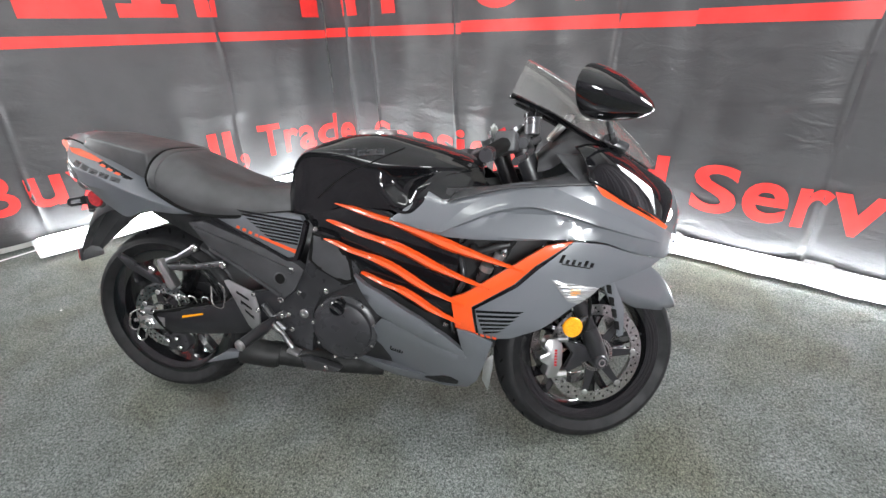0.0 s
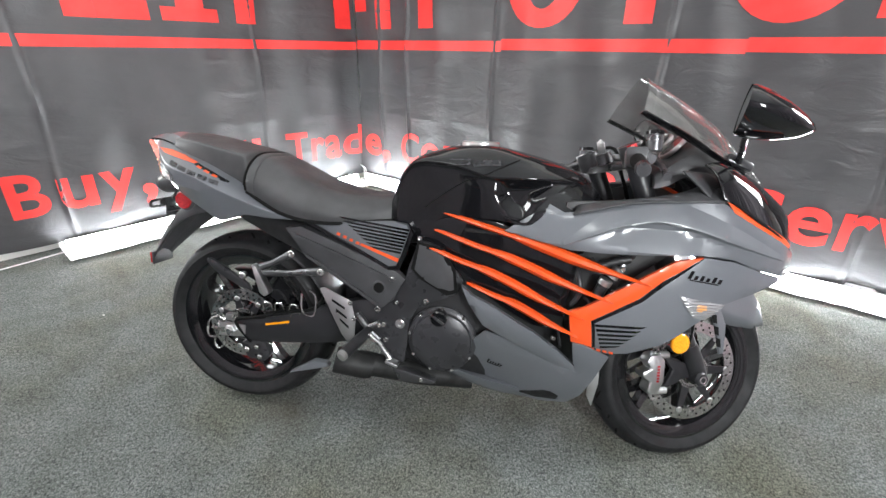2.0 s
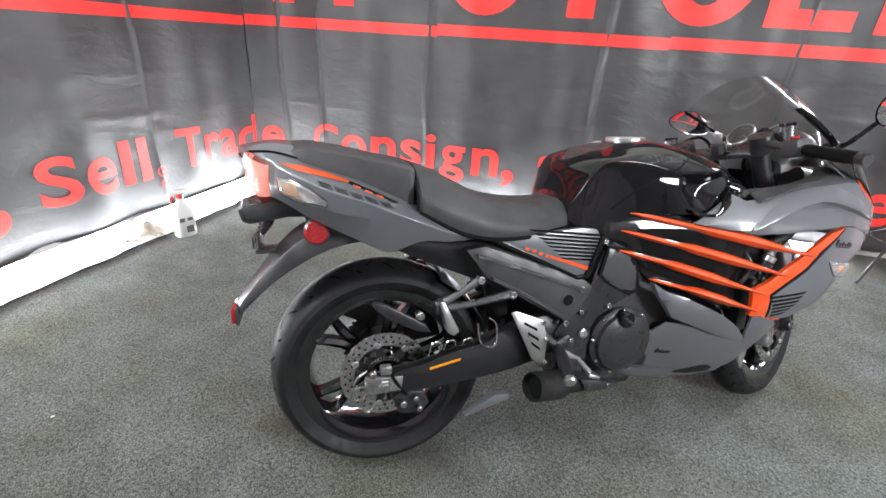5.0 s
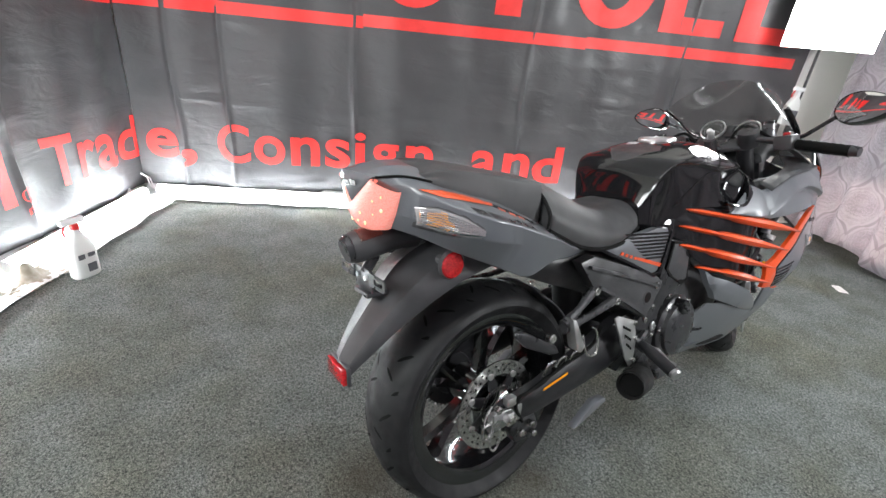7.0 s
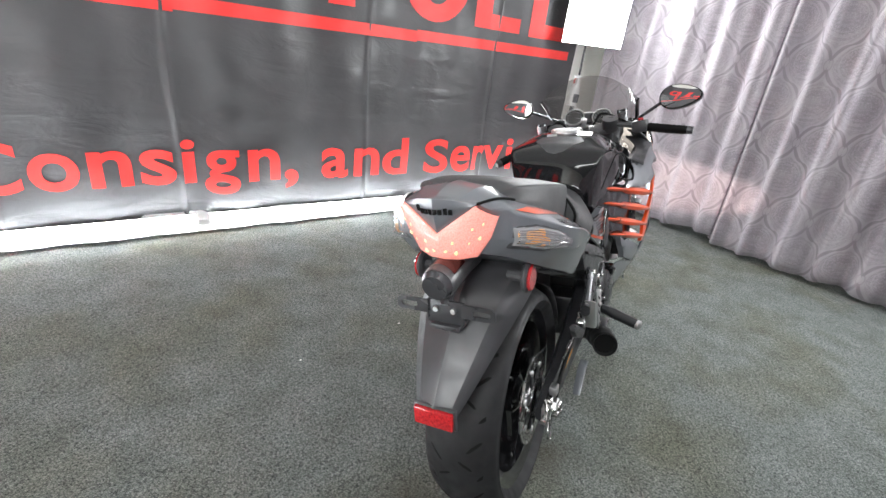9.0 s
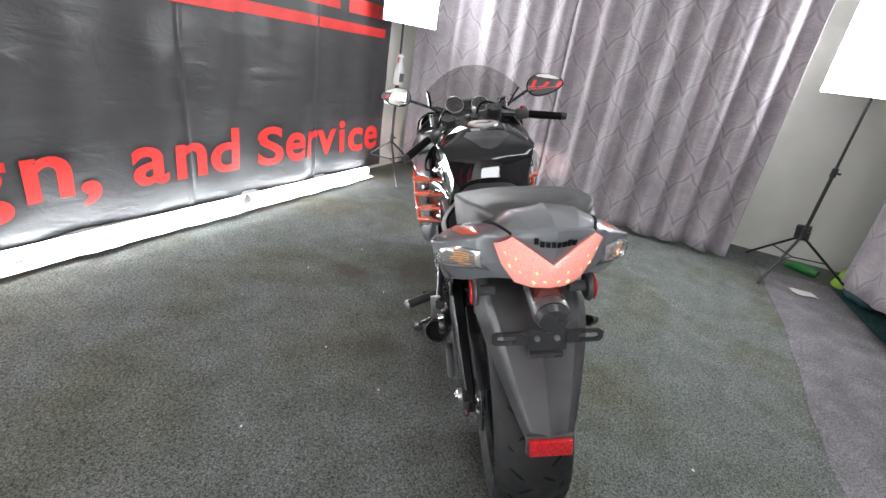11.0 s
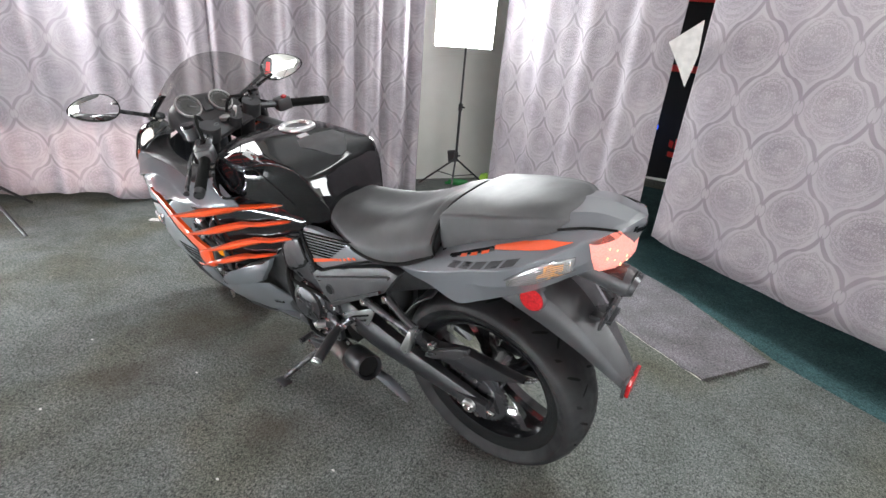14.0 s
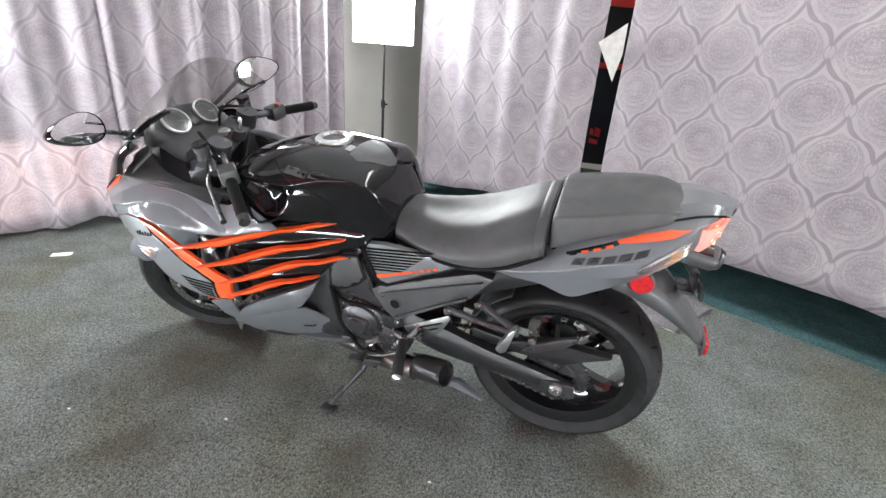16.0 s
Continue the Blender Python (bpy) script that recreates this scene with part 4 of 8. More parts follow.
wire(TAILGLOW, mix(TAILGLOW, maths(TAILGLOW, "MULTIPLY", _q.outputs[0], 0.9), (0.88, 0.36, 0.31), (0.62, 0.16, 0.14)), bsdf(TAILGLOW).inputs["Base Color"])
LEDGLOW = mat("tail_diodes", (1.0, 0.5, 0.3), 0.3)
bsdf(LEDGLOW).inputs["Emission Color"].default_value = (1.0, 0.50, 0.22, 1)
bsdf(LEDGLOW).inputs["Emission Strength"].default_value = 1.0
HEADGLOW = mat("headlamp_glow", (1, 1, 1), 0.2)
bsdf(HEADGLOW).inputs["Emission Color"].default_value = (1.0, 0.90, 0.80, 1)
bsdf(HEADGLOW).inputs["Emission Strength"].default_value = 6.0


def pane(name, tint, gloss_rough=0.03, sheen=0.05, haze=0.0):
    """A thin clear sheet: it lets light through with a tint and mirrors more at a glancing angle."""
    m = bpy.data.materials.new(name)
    m.use_nodes = True
    nt = m.node_tree
    nt.nodes.clear()
    out = nt.nodes.new("ShaderNodeOutputMaterial")
    a, b, x = nt.nodes.new("ShaderNodeBsdfTransparent"), nt.nodes.new("ShaderNodeBsdfGlossy"), nt.nodes.new("ShaderNodeMixShader")
    f = nt.nodes.new("ShaderNodeLayerWeight")
    f.inputs[0].default_value = 0.5
    p = maths(m, "ADD", sheen, maths(m, "MULTIPLY", maths(m, "POWER", f.outputs["Facing"], 4.0), 0.35))
    a.inputs[0].default_value = (*tint, 1)
    b.inputs["Roughness"].default_value = gloss_rough
    nt.links.new(p, x.inputs[0])
    d, y = nt.nodes.new("ShaderNodeBsdfDiffuse"), nt.nodes.new("ShaderNodeMixShader")
    d.inputs[0].default_value = (0.45, 0.45, 0.44, 1)
    y.inputs[0].default_value = haze
    nt.links.new(a.outputs[0], y.inputs[1])
    nt.links.new(d.outputs[0], y.inputs[2])
    nt.links.new(y.outputs[0], x.inputs[1])
    nt.links.new(b.outputs[0], x.inputs[2])
    nt.links.new(x.outputs[0], out.inputs[0])
    return m


SMOKE = pane("smoked_screen", (0.66, 0.64, 0.63), 0.10, 0.08, 0.16)
LENSGLASS = pane("lens_glass", (0.9, 0.9, 0.9))

# ---------------------------------------------------------------- the motorcycle: frame and helpers
# local frame: x ahead from the rear axle, y to its left, z up from the tyre's foot
BIKE = pose(-0.9859, 1.3807, 0.0010, 0, 0, -10.8) @ pose(0, 0, 0, -10.7, 0, 0)
bike = empty("motorcycle", BIKE, "grey and black sport motorcycle with orange trim on its side stand", "motorcycle")


def spline(P, n):
    """Catmull-Rom through the rows of P, n steps a span."""
    P = np.asarray(P, float)
    out = []
    m = len(P)
    for k in range(m - 1):
        a, b, c, d = P[max(k - 1, 0)], P[k], P[k + 1], P[min(k + 2, m - 1)]
        for j in range(n):
            t = j / n
            out.append(0.5 * (2 * b + (c - a) * t + (2 * a - 5 * b + 4 * c - d) * t * t + (3 * b - a - 3 * c + d) * t ** 3))
    out.append(P[-1])
    return np.array(out)


def fine(P, nu, nv):
    """A control grid (rows, columns, 3) made smooth both ways."""
    P = np.asarray(P, float)
    A = spline(P, nu)
    return np.swapaxes(spline(np.swapaxes(A, 0, 1), nv), 0, 1)


def bm_grid(bm, G, closed=False, caps=False, floor_=False):
    rows = [[bm.verts.new(p) for p in row] for row in G]
    n = len(rows[0])
    for a, b in zip(rows, rows[1:]):
        for i in range(n if closed else n - 1):
            q = (i + 1) % n
            bm.faces.new((a[i], a[q], b[q], b[i]))
        if floor_:
            bm.faces.new((a[-1], a[0], b[0], b[-1]))
    if caps:
        bm.faces.new(rows[0])
        bm.faces.new(rows[-1])
    return bm


def hull(stations, nu=5, nv=5):
    """A closed body over half sections, given as x and (y, z) from the middle outwards."""
    P = [[(x, -y, z) for y, z in reversed(half[1:])] + [(x, y, z) for y, z in half] for x, half in stations]
    return bm_grid(bmesh.new(), fine(P, nu, nv), caps=True, floor_=True)


def side_of(bm):
    """The half width of a body at x and z, found on its surface."""
    tree = BVHTree.FromBMesh(bm)

    def at(x, z):
        hit = tree.ray_cast(Vector((x, -2.0, z)), Vector((0, 1, 0)))[0]
        if hit is None or hit.y > 0:
            hit = tree.find_nearest(Vector((x, -0.3, z)))[0]
        return -hit.y

    return at


def flank(outline, S, thick=0.006, edge=0.004, off=0.0, side=-1, step=0.028, soft=0):
    """A curved panel: an outline in x and z laid on the flank y = S(x, z), with rolled edges."""
    if soft:
        outline = [tuple(p) for p in spline([(*p, 0) for p in list(outline) + [outline[0]]], soft)[:-1, :2]]
    bm = bmesh.new()
    f = bm.faces.new([bm.verts.new((x, z, 0)) for x, z in outline])
    rim = set()
    if edge:
        got = bmesh.ops.inset_region(bm, faces=[f], thickness=edge, use_even_offset=True)
    cut(bm, step)
    tol = 1e-5
    segs = [(Vector((*outline[k], 0)), Vector((*outline[(k + 1) % len(outline)], 0))) for k in range(len(outline))]

    def near(p):
        for a, b in segs:
            d = b - a
            t = max(0.0, min(1.0, (p - a).dot(d) / max(d.length_squared, 1e-12)))
            if (a + d * t - p).length < tol + 1e-5:
                return True
        return False

    lip = {v.index: near(v.co) for v in bm.verts} if edge else {}
    bm.verts.index_update()
    data = [(v, near(v.co) if edge else False) for v in bm.verts]
    for v, at_rim in data:
        x, z = v.co.x, v.co.y
        v.co = Vector((x, side * (S(x, z) + off - (0.8 * edge if at_rim else 0.0)), z))
    bmesh.ops.recalc_face_normals(bm, faces=bm.faces[:])
    if thick:
        ex = bmesh.ops.extrude_face_region(bm, geom=bm.faces[:])
        for v in [g for g in ex["geom"] if isinstance(g, bmesh.types.BMVert)]:
            v.co.y -= side * thick
    return bm


def both(name, outline, S, material, parent, label="", **k):
    """The same panel on the right and on the left flank."""
    return [part(name, flank(outline, S, side=s, **k), material, parent, label) for s in (-1, 1)]


def slab(outline, y0, y1, bevel=0.003):
    """A flat plate with an outline in x and z, from y0 to y1."""
    bm = bmesh.new()
    f = bm.faces.new([bm.verts.new((x, y0, z)) for x, z in outline])
    ex = bmesh.ops.extrude_face_region(bm, geom=[f])
    for v in [g for g in ex["geom"] if isinstance(g, bmesh.types.BMVert)]:
        v.co.y = y1
    bmesh.ops.recalc_face_normals(bm, faces=bm.faces[:])
    if bevel:
        es = [e for e in bm.edges if len(e.link_faces) == 2 and e.calc_face_angle(0) > 0.6]
        bmesh.ops.bevel(bm, geom=es, offset=bevel, segments=2, profile=0.5, affect="EDGES")
    return bm


def disc_y(c, r, y0, y1, seg=32, bevel=0.0, inner=0.0):
    """A round plate or ring across y."""
    bm = bmesh.new()
    prof = [(r, y0), (r, y1)] if not bevel else [(r - bevel, y0), (r, y0 + (bevel if y1 > y0 else -bevel)), (r, y1 - (bevel if y1 > y0 else -bevel)), (r - bevel, y1)]
    if inner:
        prof = prof + [(inner, y1), (inner, y0)]
    rows = [[(c[0] + q * math.cos(2 * math.pi * k / seg), y, c[1] + q * math.sin(2 * math.pi * k / seg)) for k in range(seg)] for q, y in prof]
    if inner:
        rows.append(rows[0])
        bm_grid(bm, rows, closed=True)
        bmesh.ops.remove_doubles(bm, verts=bm.verts[:], dist=1e-6)
    else:
        bm_grid(bm, rows, closed=True, caps=True)
    return bm


def revolve(prof, c, seg=64, closed=True):
    """Turns (radius, y) points about the y axis through c = (x, y, z)."""
    bm = bmesh.new()
    G = [[(c[0] + r * math.cos(2 * math.pi * k / seg), c[1] + y, c[2] + r * math.sin(2 * math.pi * k / seg)) for k in range(seg)] for r, y in (list(prof) + [prof[0]] if closed else prof)]
    bm_grid(bm, G, closed=True)
    bmesh.ops.remove_doubles(bm, verts=bm.verts[:], dist=1e-6)
    return bm


def turned(bm, m):
    bmesh.ops.transform(bm, matrix=m, verts=bm.verts[:])
    return bm


def bolt(parent, x, y, z, r=0.009, material=None, depth=0.006):
    s = -1 if y < 0 else 1
    bm = bmesh.new()
    r = r * 0.82
    prof = [(r, 0.0), (r, depth * 0.7), (r * 0.8, depth), (r * 0.45, depth), (r * 0.4, depth * 0.45)]
    rows = [[(x + q * math.cos(2 * math.pi * k / 14), y + s * h, z + q * math.sin(2 * math.pi * k / 14)) for k in range(14)] for q, h in prof]
    bm_grid(bm, rows, closed=True, caps=True)
    return part("bolt", bm, material or STEEL, parent)


HEAD = Vector((1.410, 0.0, 0.277))
RAKE = Vector((-0.39, 0.0, 0.92)).normalized()
STEER = Matrix.Translation(HEAD) @ Matrix.Rotation(radians(21.0), 4, RAKE) @ Matrix.Translation(-HEAD)

# ---------------------------------------------------------------- wheels
def wheel(name, c, R, half, m, spokes, label, rim_r=0.216):
    """A black cast wheel with its tyre; half is half the tyre's width."""
    h = half
    # rim barrel and hub in one casting with the spokes
    bm = revolve([(rim_r + 0.008, h * 0.80), (rim_r + 0.008, h * 0.70), (rim_r - 0.014, h * 0.62), (rim_r - 0.030, h * 0.2), (rim_r - 0.030, -h * 0.2), (rim_r - 0.014, -h * 0.62), (rim_r + 0.008, -h * 0.70), (rim_r + 0.008, -h * 0.80), (rim_r - 0.004, -h * 0.80), (rim_r - 0.030, -h * 0.66), (rim_r - 0.040, -h * 0.3), (rim_r - 0.040, h * 0.3), (rim_r - 0.030, h * 0.66), (rim_r - 0.004, h * 0.80)], (0, 0, 0), 72)
    hub = revolve([(0.052, 0.05), (0.052, -0.05), (0.035, -0.06), (0.02, -0.06), (0.02, 0.06), (0.035, 0.06)], (0, 0, 0), 40)
    tmp = bpy.data.meshes.new("tmp")
    hub.to_mesh(tmp)
    hub.free()
    bm.from_mesh(tmp)
    bpy.data.meshes.remove(tmp)
    place = m @ Matrix.Translation(c)
    w = part(name, turned(bm, place), RIMBLACK, bike, label)
    for k in range(spokes):
        a0 = 2 * math.pi * k / spokes
        for fork in (-1, 1):
            a1 = a0 + fork * 0.20
            path = []
            for t in (0.0, 0.35, 0.7, 1.0):
                r = 0.045 + (rim_r - 0.032 - 0.045) * t
                a = a0 + (a1 - a0) * t ** 1.1
                path.append(Vector((r * math.cos(a), 0.0, r * math.sin(a))))
            rows = []
            for t, p in zip((0.0, 0.35, 0.7, 1.0), path):
                d = Vector((-p.z, 0, p.x)).normalized()
                ww, dep = 0.016 - 0.006 * t, 0.022 + 0.004 * t
                rows.append([p + d * ww + Vector((0, dep * 0.6, 0)), p + Vector((0, dep, 0)), p - d * ww + Vector((0, dep * 0.6, 0)), p - d * ww - Vector((0, dep * 0.6, 0)), p - Vector((0, dep, 0)), p + d * ww - Vector((0, dep * 0.6, 0))])
            part("spoke", turned(bm_grid(bmesh.new(), fine(rows, 2, 1), closed=True, caps=True), place), RIMBLACK, w)
    prof = [(rim_r, -h * 0.74), (rim_r + 0.012, -h * 0.86), (rim_r + 0.030, -h), (R - 0.040, -h * 0.99), (R - 0.026, -h * 0.92), (R - 0.011, -h * 0.62), (R - 0.003, -h * 0.32), (R, 0), (R - 0.003, h * 0.32), (R - 0.011, h * 0.62), (R - 0.026, h * 0.92), (R - 0.040, h * 0.99), (rim_r + 0.030, h), (rim_r + 0.012, h * 0.86), (rim_r, h * 0.74)]
    prof = [tuple(p) for p in spline([(a, b, 0) for a, b in prof], 3)[:, :2]] + [(rim_r - 0.002, 0.0)]
    t = part("tyre", turned(revolve(prof, (0, 0, 0), 96), place), RUBBER, w, "black sport tyre with slanted grooves")
    # tread grooves, slanted, alternating sides
    bm = bmesh.new()
    arc = spline([(R - 0.030, h * 0.94, 0), (R - 0.011, h * 0.62, 0), (R - 0.003, h * 0.32, 0), (R, 0.0, 0)], 6)
    n = 26
    for k in range(n):
        for s in (-1, 1):
            base = 2 * math.pi * (k + 0.5 * (s > 0)) / n
            spans = ((0.02, 0.40, 0.10, 0.005), (0.52, 0.86, -0.07, 0.004)) if k % 2 else ((0.28, 0.66, 0.10, 0.005), (0.0, 0.20, 0.02, 0.0022))
            for f0, f1, slant, wid in spans:
                pts = []
                for j in range(6):
                    f = f0 + (f1 - f0) * j / 5
                    i = f * (len(arc) - 1)
                    lo = int(i)
                    q = arc[lo] * (1 - (i - lo)) + arc[min(lo + 1, len(arc) - 1)] * (i - lo)
                    a = base + slant * (f - f0) / 0.4
                    ww = wid * (1.0 if 0 < j < 5 else 0.3)
                    row = []
                    for e in (-1, 1):
                        b = a + e * ww / R
                        row.append(bm.verts.new(((q[0] + 0.0006) * math.cos(b), s * (q[1] + 0.0004), (q[0] + 0.0006) * math.sin(b))))
                    pts.append(row)
                for p, q2 in zip(pts, pts[1:]):
                    bm.faces.new((p[0], p[1], q2[1], q2[0]))
    tagged(part("tread_groove", turned(bm, place), GROOVE, w), kind="stuff")
    return w, place


RIMBLACK = paint("black_wheel_paint", (0.007, 0.007, 0.008), 0.0, 0.14)


def brake_disc(parent, place, y, r, inner, side, label):
    bm = disc_y((0, 0), r, y, y + side * 0.004, 72, 0.0, inner)
    ob = part("brake_disc", turned(bm, place), STEEL, parent, label)
    # carrier arms
    for k in range(7):
        a = 2 * math.pi * k / 7
        d, n = Vector((math.cos(a), 0, math.sin(a))), Vector((-math.sin(a), 0, math.cos(a)))
        p0, p1 = d * 0.05, d * (inner + 0.006)
        vs = []
        bm = bmesh.new()
        for yy in (y, y + side * 0.005):
            for p, w in ((p0, 0.014), (p1, 0.008)):
                vs += [bm.verts.new(p + n * w + Vector((0, yy, 0))), bm.verts.new(p - n * w + Vector((0, yy, 0)))]
        for q in ((0, 1, 3, 2), (4, 5, 7, 6), (0, 2, 6, 4), (1, 3, 7, 5), (0, 1, 5, 4), (2, 3, 7, 6)):
            bm.faces.new([vs[i] for i in q])
        part("disc_carrier", turned(bm, place), ARMBLACK, parent)
    holes = bmesh.new()
    for ring, cnt in ((0.30, 30), (0.68, 30)):
        for k in range(cnt):
            a = 2 * math.pi * (k + ring) / cnt
            q = inner + (r - inner) * ring
            bmesh.ops.create_circle(holes, cap_ends=True, segments=8, radius=0.0032, matrix=Matrix.Translation((q * math.cos(a), y + side * 0.0046, q * math.sin(a))) @ Matrix.Rotation(radians(90), 4, "X"))
    tagged(part("drill_hole", turned(holes, place), GROOVE, parent), kind="stuff")
    for k in range(7):
        a = 2 * math.pi * k / 7
        q = inner + 0.004
        part("rivet", turned(disc_y((q * math.cos(a), q * math.sin(a)), 0.009, y, y + side * 0.0075, 14, 0.002), place), ALU, parent)
    return ob


rear, RP = wheel("rear_wheel", (0.010, 0, 0.305), 0.306, 0.091, Matrix(), 5, "black cast rear wheel", 0.231)
front, FP = wheel("front_wheel", (1.448, 0, 0.275), 0.299, 0.060, STEER, 5, "black cast front wheel turned to its left", 0.227)
brake_disc(rear, RP, -0.092, 0.122, 0.085, -1, "drilled steel rear brake disc")
brake_disc(front, FP, -0.070, 0.155, 0.122, -1, "drilled steel front brake disc")
brake_disc(front, FP, 0.070, 0.155, 0.122, 1, "drilled steel front brake disc")
# toothed speed rings
for w_, pl, y, r0 in ((rear, RP, -0.100, 0.056), (front, FP, -0.082, 0.052)):
    bm = disc_y((0, 0), r0, y, y - 0.003, 48, 0.0, r0 - 0.012)
    part("speed_ring", turned(bm, pl), STEEL, w_)
    bm = bmesh.new()
    for k in range(40):
        a = 2 * math.pi * k / 40
        q = r0 - 0.005
        bm_box(bm, (-0.003, y - 0.0036, -0.0012), (0.003, y - 0.0030, 0.0012), Matrix.Rotation(-a, 4, "Y") @ Matrix.Translation((q, 0, 0)))
    tagged(part("ring_slot", turned(bm, pl), GROOVE, w_), kind="stuff")
# sprocket and chain side
bm = disc_y((0, 0), 0.098, 0.096, 0.102, 64, 0.0, 0.062)
for k in range(41):
    a = 2 * math.pi * k / 41
    bm_box(bm, (0.096, 0.096, -0.0035), (0.104, 0.102, 0.0035), Matrix.Rotation(-a, 4, "Y"))
part("sprocket", turned(bm, RP), CAST, rear, "dark steel rear sprocket")
part("sprocket_carrier", turned(disc_y((0, 0), 0.064, 0.088, 0.104, 32, 0.004), RP), CAST, rear)
for k in range(5):
    a = 2 * math.pi * k / 5 + 0.3
    part("carrier_nut", turned(disc_y((0.05 * math.cos(a), 0.05 * math.sin(a)), 0.009, 0.104, 0.111, 6), RP), STEEL, rear)

# ---------------------------------------------------------------- fairing flank
WX = (0.50, 0.60, 0.70, 0.80, 0.90, 1.00, 1.10, 1.20, 1.30, 1.40, 1.50, 1.56, 1.60, 1.64, 1.68)
WY = (0.145, 0.152, 0.174, 0.202, 0.235, 0.268, 0.289, 0.298, 0.299, 0.288, 0.258, 0.230, 0.190, 0.135, 0.07)


def S(x, z):
    """Half width of the fairing at x and z."""
    w = float(np.interp(x, WX, WY))
    if z > 0.70:
        t = z - 0.70
        w -= (0.30 * t + 1.2 * t * t) * float(np.interp(x, (1.15, 1.40), (1.0, 0.35)))
    if z < 0.47:
        d = 0.47 - z
        w -= 0.26 * d + 0.72 * d * d
    return w


# grey upper fairing, from the tank to the nose
UPPER = [(0.872, 0.712), (0.985, 0.792), (1.023, 0.774), (1.08, 0.785), (1.18, 0.817), (1.30, 0.826), (1.385, 0.824), (1.47, 0.782), (1.545, 0.742), (1.60, 0.700), (1.612, 0.665), (1.585, 0.640), (1.50, 0.662), (1.43, 0.688), (1.352, 0.697), (1.26, 0.692), (1.175, 0.687), (1.11, 0.684), (1.04, 0.684), (0.97, 0.696)]


ARX = (1.022, 1.09, 1.17, 1.25, 1.33, 1.41, 1.49, 1.57)
ARZ = (0.694, 0.727, 0.759, 0.772, 0.757, 0.732, 0.708, 0.684)


_ar = spline([(x, z, 0) for x, z in zip(ARX, ARZ)], 8)


def spline_at(x):
    return np.interp(x, _ar[:, 0], _ar[:, 1])


def arch(x):
    """How bold the crest is along its length."""
    return float(np.interp(x, (1.022, 1.08, 1.18, 1.30, 1.42, 1.57), (0.0, 0.55, 1.0, 1.0, 0.7, 0.0)))


def S_upper(x, z):
    """The flank, pressed in below the crest and easing out again towards its lower edge."""
    under = float(spline_at(x)) - z
    hollow = 0.0 if under < 0 else 0.016 * min(1.0, under / 0.012) * max(0.0, 1.0 - max(0.0, under - 0.012) / 0.075)
    return S(x, z) + 0.004 * (x > 1.03) - hollow * arch(x)


def crest_strip(s):
    """The arched lip over the hollow of the upper fairing."""
    rows = []
    for k in range(49):
        x = ARX[0] + (ARX[-1] - ARX[0]) * k / 48
        zc = float(spline_at(x))
        h = arch(x)
        row = []
        for dz, off in ((0.054, -0.0006), (0.036, 0.0048), (0.018, 0.0100), (0.005, 0.0135), (0.001, 0.0130), (-0.003, 0.0040), (-0.007, -0.0060)):
            z = zc + dz * (0.25 + 0.75 * h)
            row.append((x, s * (S(x, z) + 0.004 + off * h - 0.0006 * (1 - h)), z))
        rows.append(row)
    return bm_grid(bmesh.new(), rows)


fair = part("side_fairing", flank(UPPER, S_upper, step=0.014, edge=0.005), GREY, bike, "graphite grey upper side fairing")
fairL = part("side_fairing", flank(UPPER, S_upper, step=0.014, edge=0.005, side=1), GREY, bike, "graphite grey upper side fairing")
for s, f_ in ((-1, fair), (1, fairL)):
    part("crest", crest_strip(s), GREY, f_, "", 30)
# front lower grey panel behind the wheel arch
LOWF = [(1.356, 0.693), (1.43, 0.684), (1.506, 0.658), (1.575, 0.640), (1.545, 0.622), (1.49, 0.600), (1.42, 0.574), (1.367, 0.526), (1.285, 0.456), (1.215, 0.420), (1.160, 0.410), (1.105, 0.436), (1.106, 0.511), (1.214, 0.583), (1.262, 0.632)]
both("wheel_arch_panel", LOWF, S, GREY, bike, "graphite grey panel behind the front wheel", edge=0.004)
ARCH = [(1.352, 0.6935), (1.29, 0.680), (1.19, 0.610), (1.09, 0.538), (1.055, 0.521), (1.068, 0.436), (1.122, 0.428), (1.110, 0.505), (1.218, 0.579), (1.266, 0.629)]
both("arch_trim", ARCH, S, ORANGE, bike, "orange angled trim", edge=0.003, off=0.004, thick=0.012)
DARK1 = [(1.352, 0.690), (1.268, 0.628), (1.220, 0.578), (1.112, 0.504), (1.124, 0.428), (1.130, 0.430), (1.120, 0.500), (1.226, 0.571), (1.275, 0.621)]
both("trim_shadow_line", DARK1, S, GLOSS, bike, "thin black line beside the orange trim", edge=0.0, off=0.002, thick=0.004)
for k in range(6):
    z0 = 0.497 - 0.0125 * k
    x0, x1 = 1.122 + 0.004 * k, 1.245 - 0.011 * k
    both("stripe", [(x0, z0), (x1, z0 + 0.008), (x1 - 0.012, z0 + 0.0015), (x0 + 0.001, z0 - 0.0065)], S, GLOSS, bike, edge=0.0, off=0.0015, thick=0.003)
for k in range(4):
    x0 = 1.118 + 0.016 * k
    both("orange_dash", [(x0, 0.4265 - 0.002 * k), (x0 + 0.011, 0.425 - 0.002 * k), (x0 + 0.012, 0.419 - 0.002 * k), (x0 + 0.002, 0.4205 - 0.002 * k)], S, ORANGE, bike, edge=0.0, off=0.002, thick=0.003)


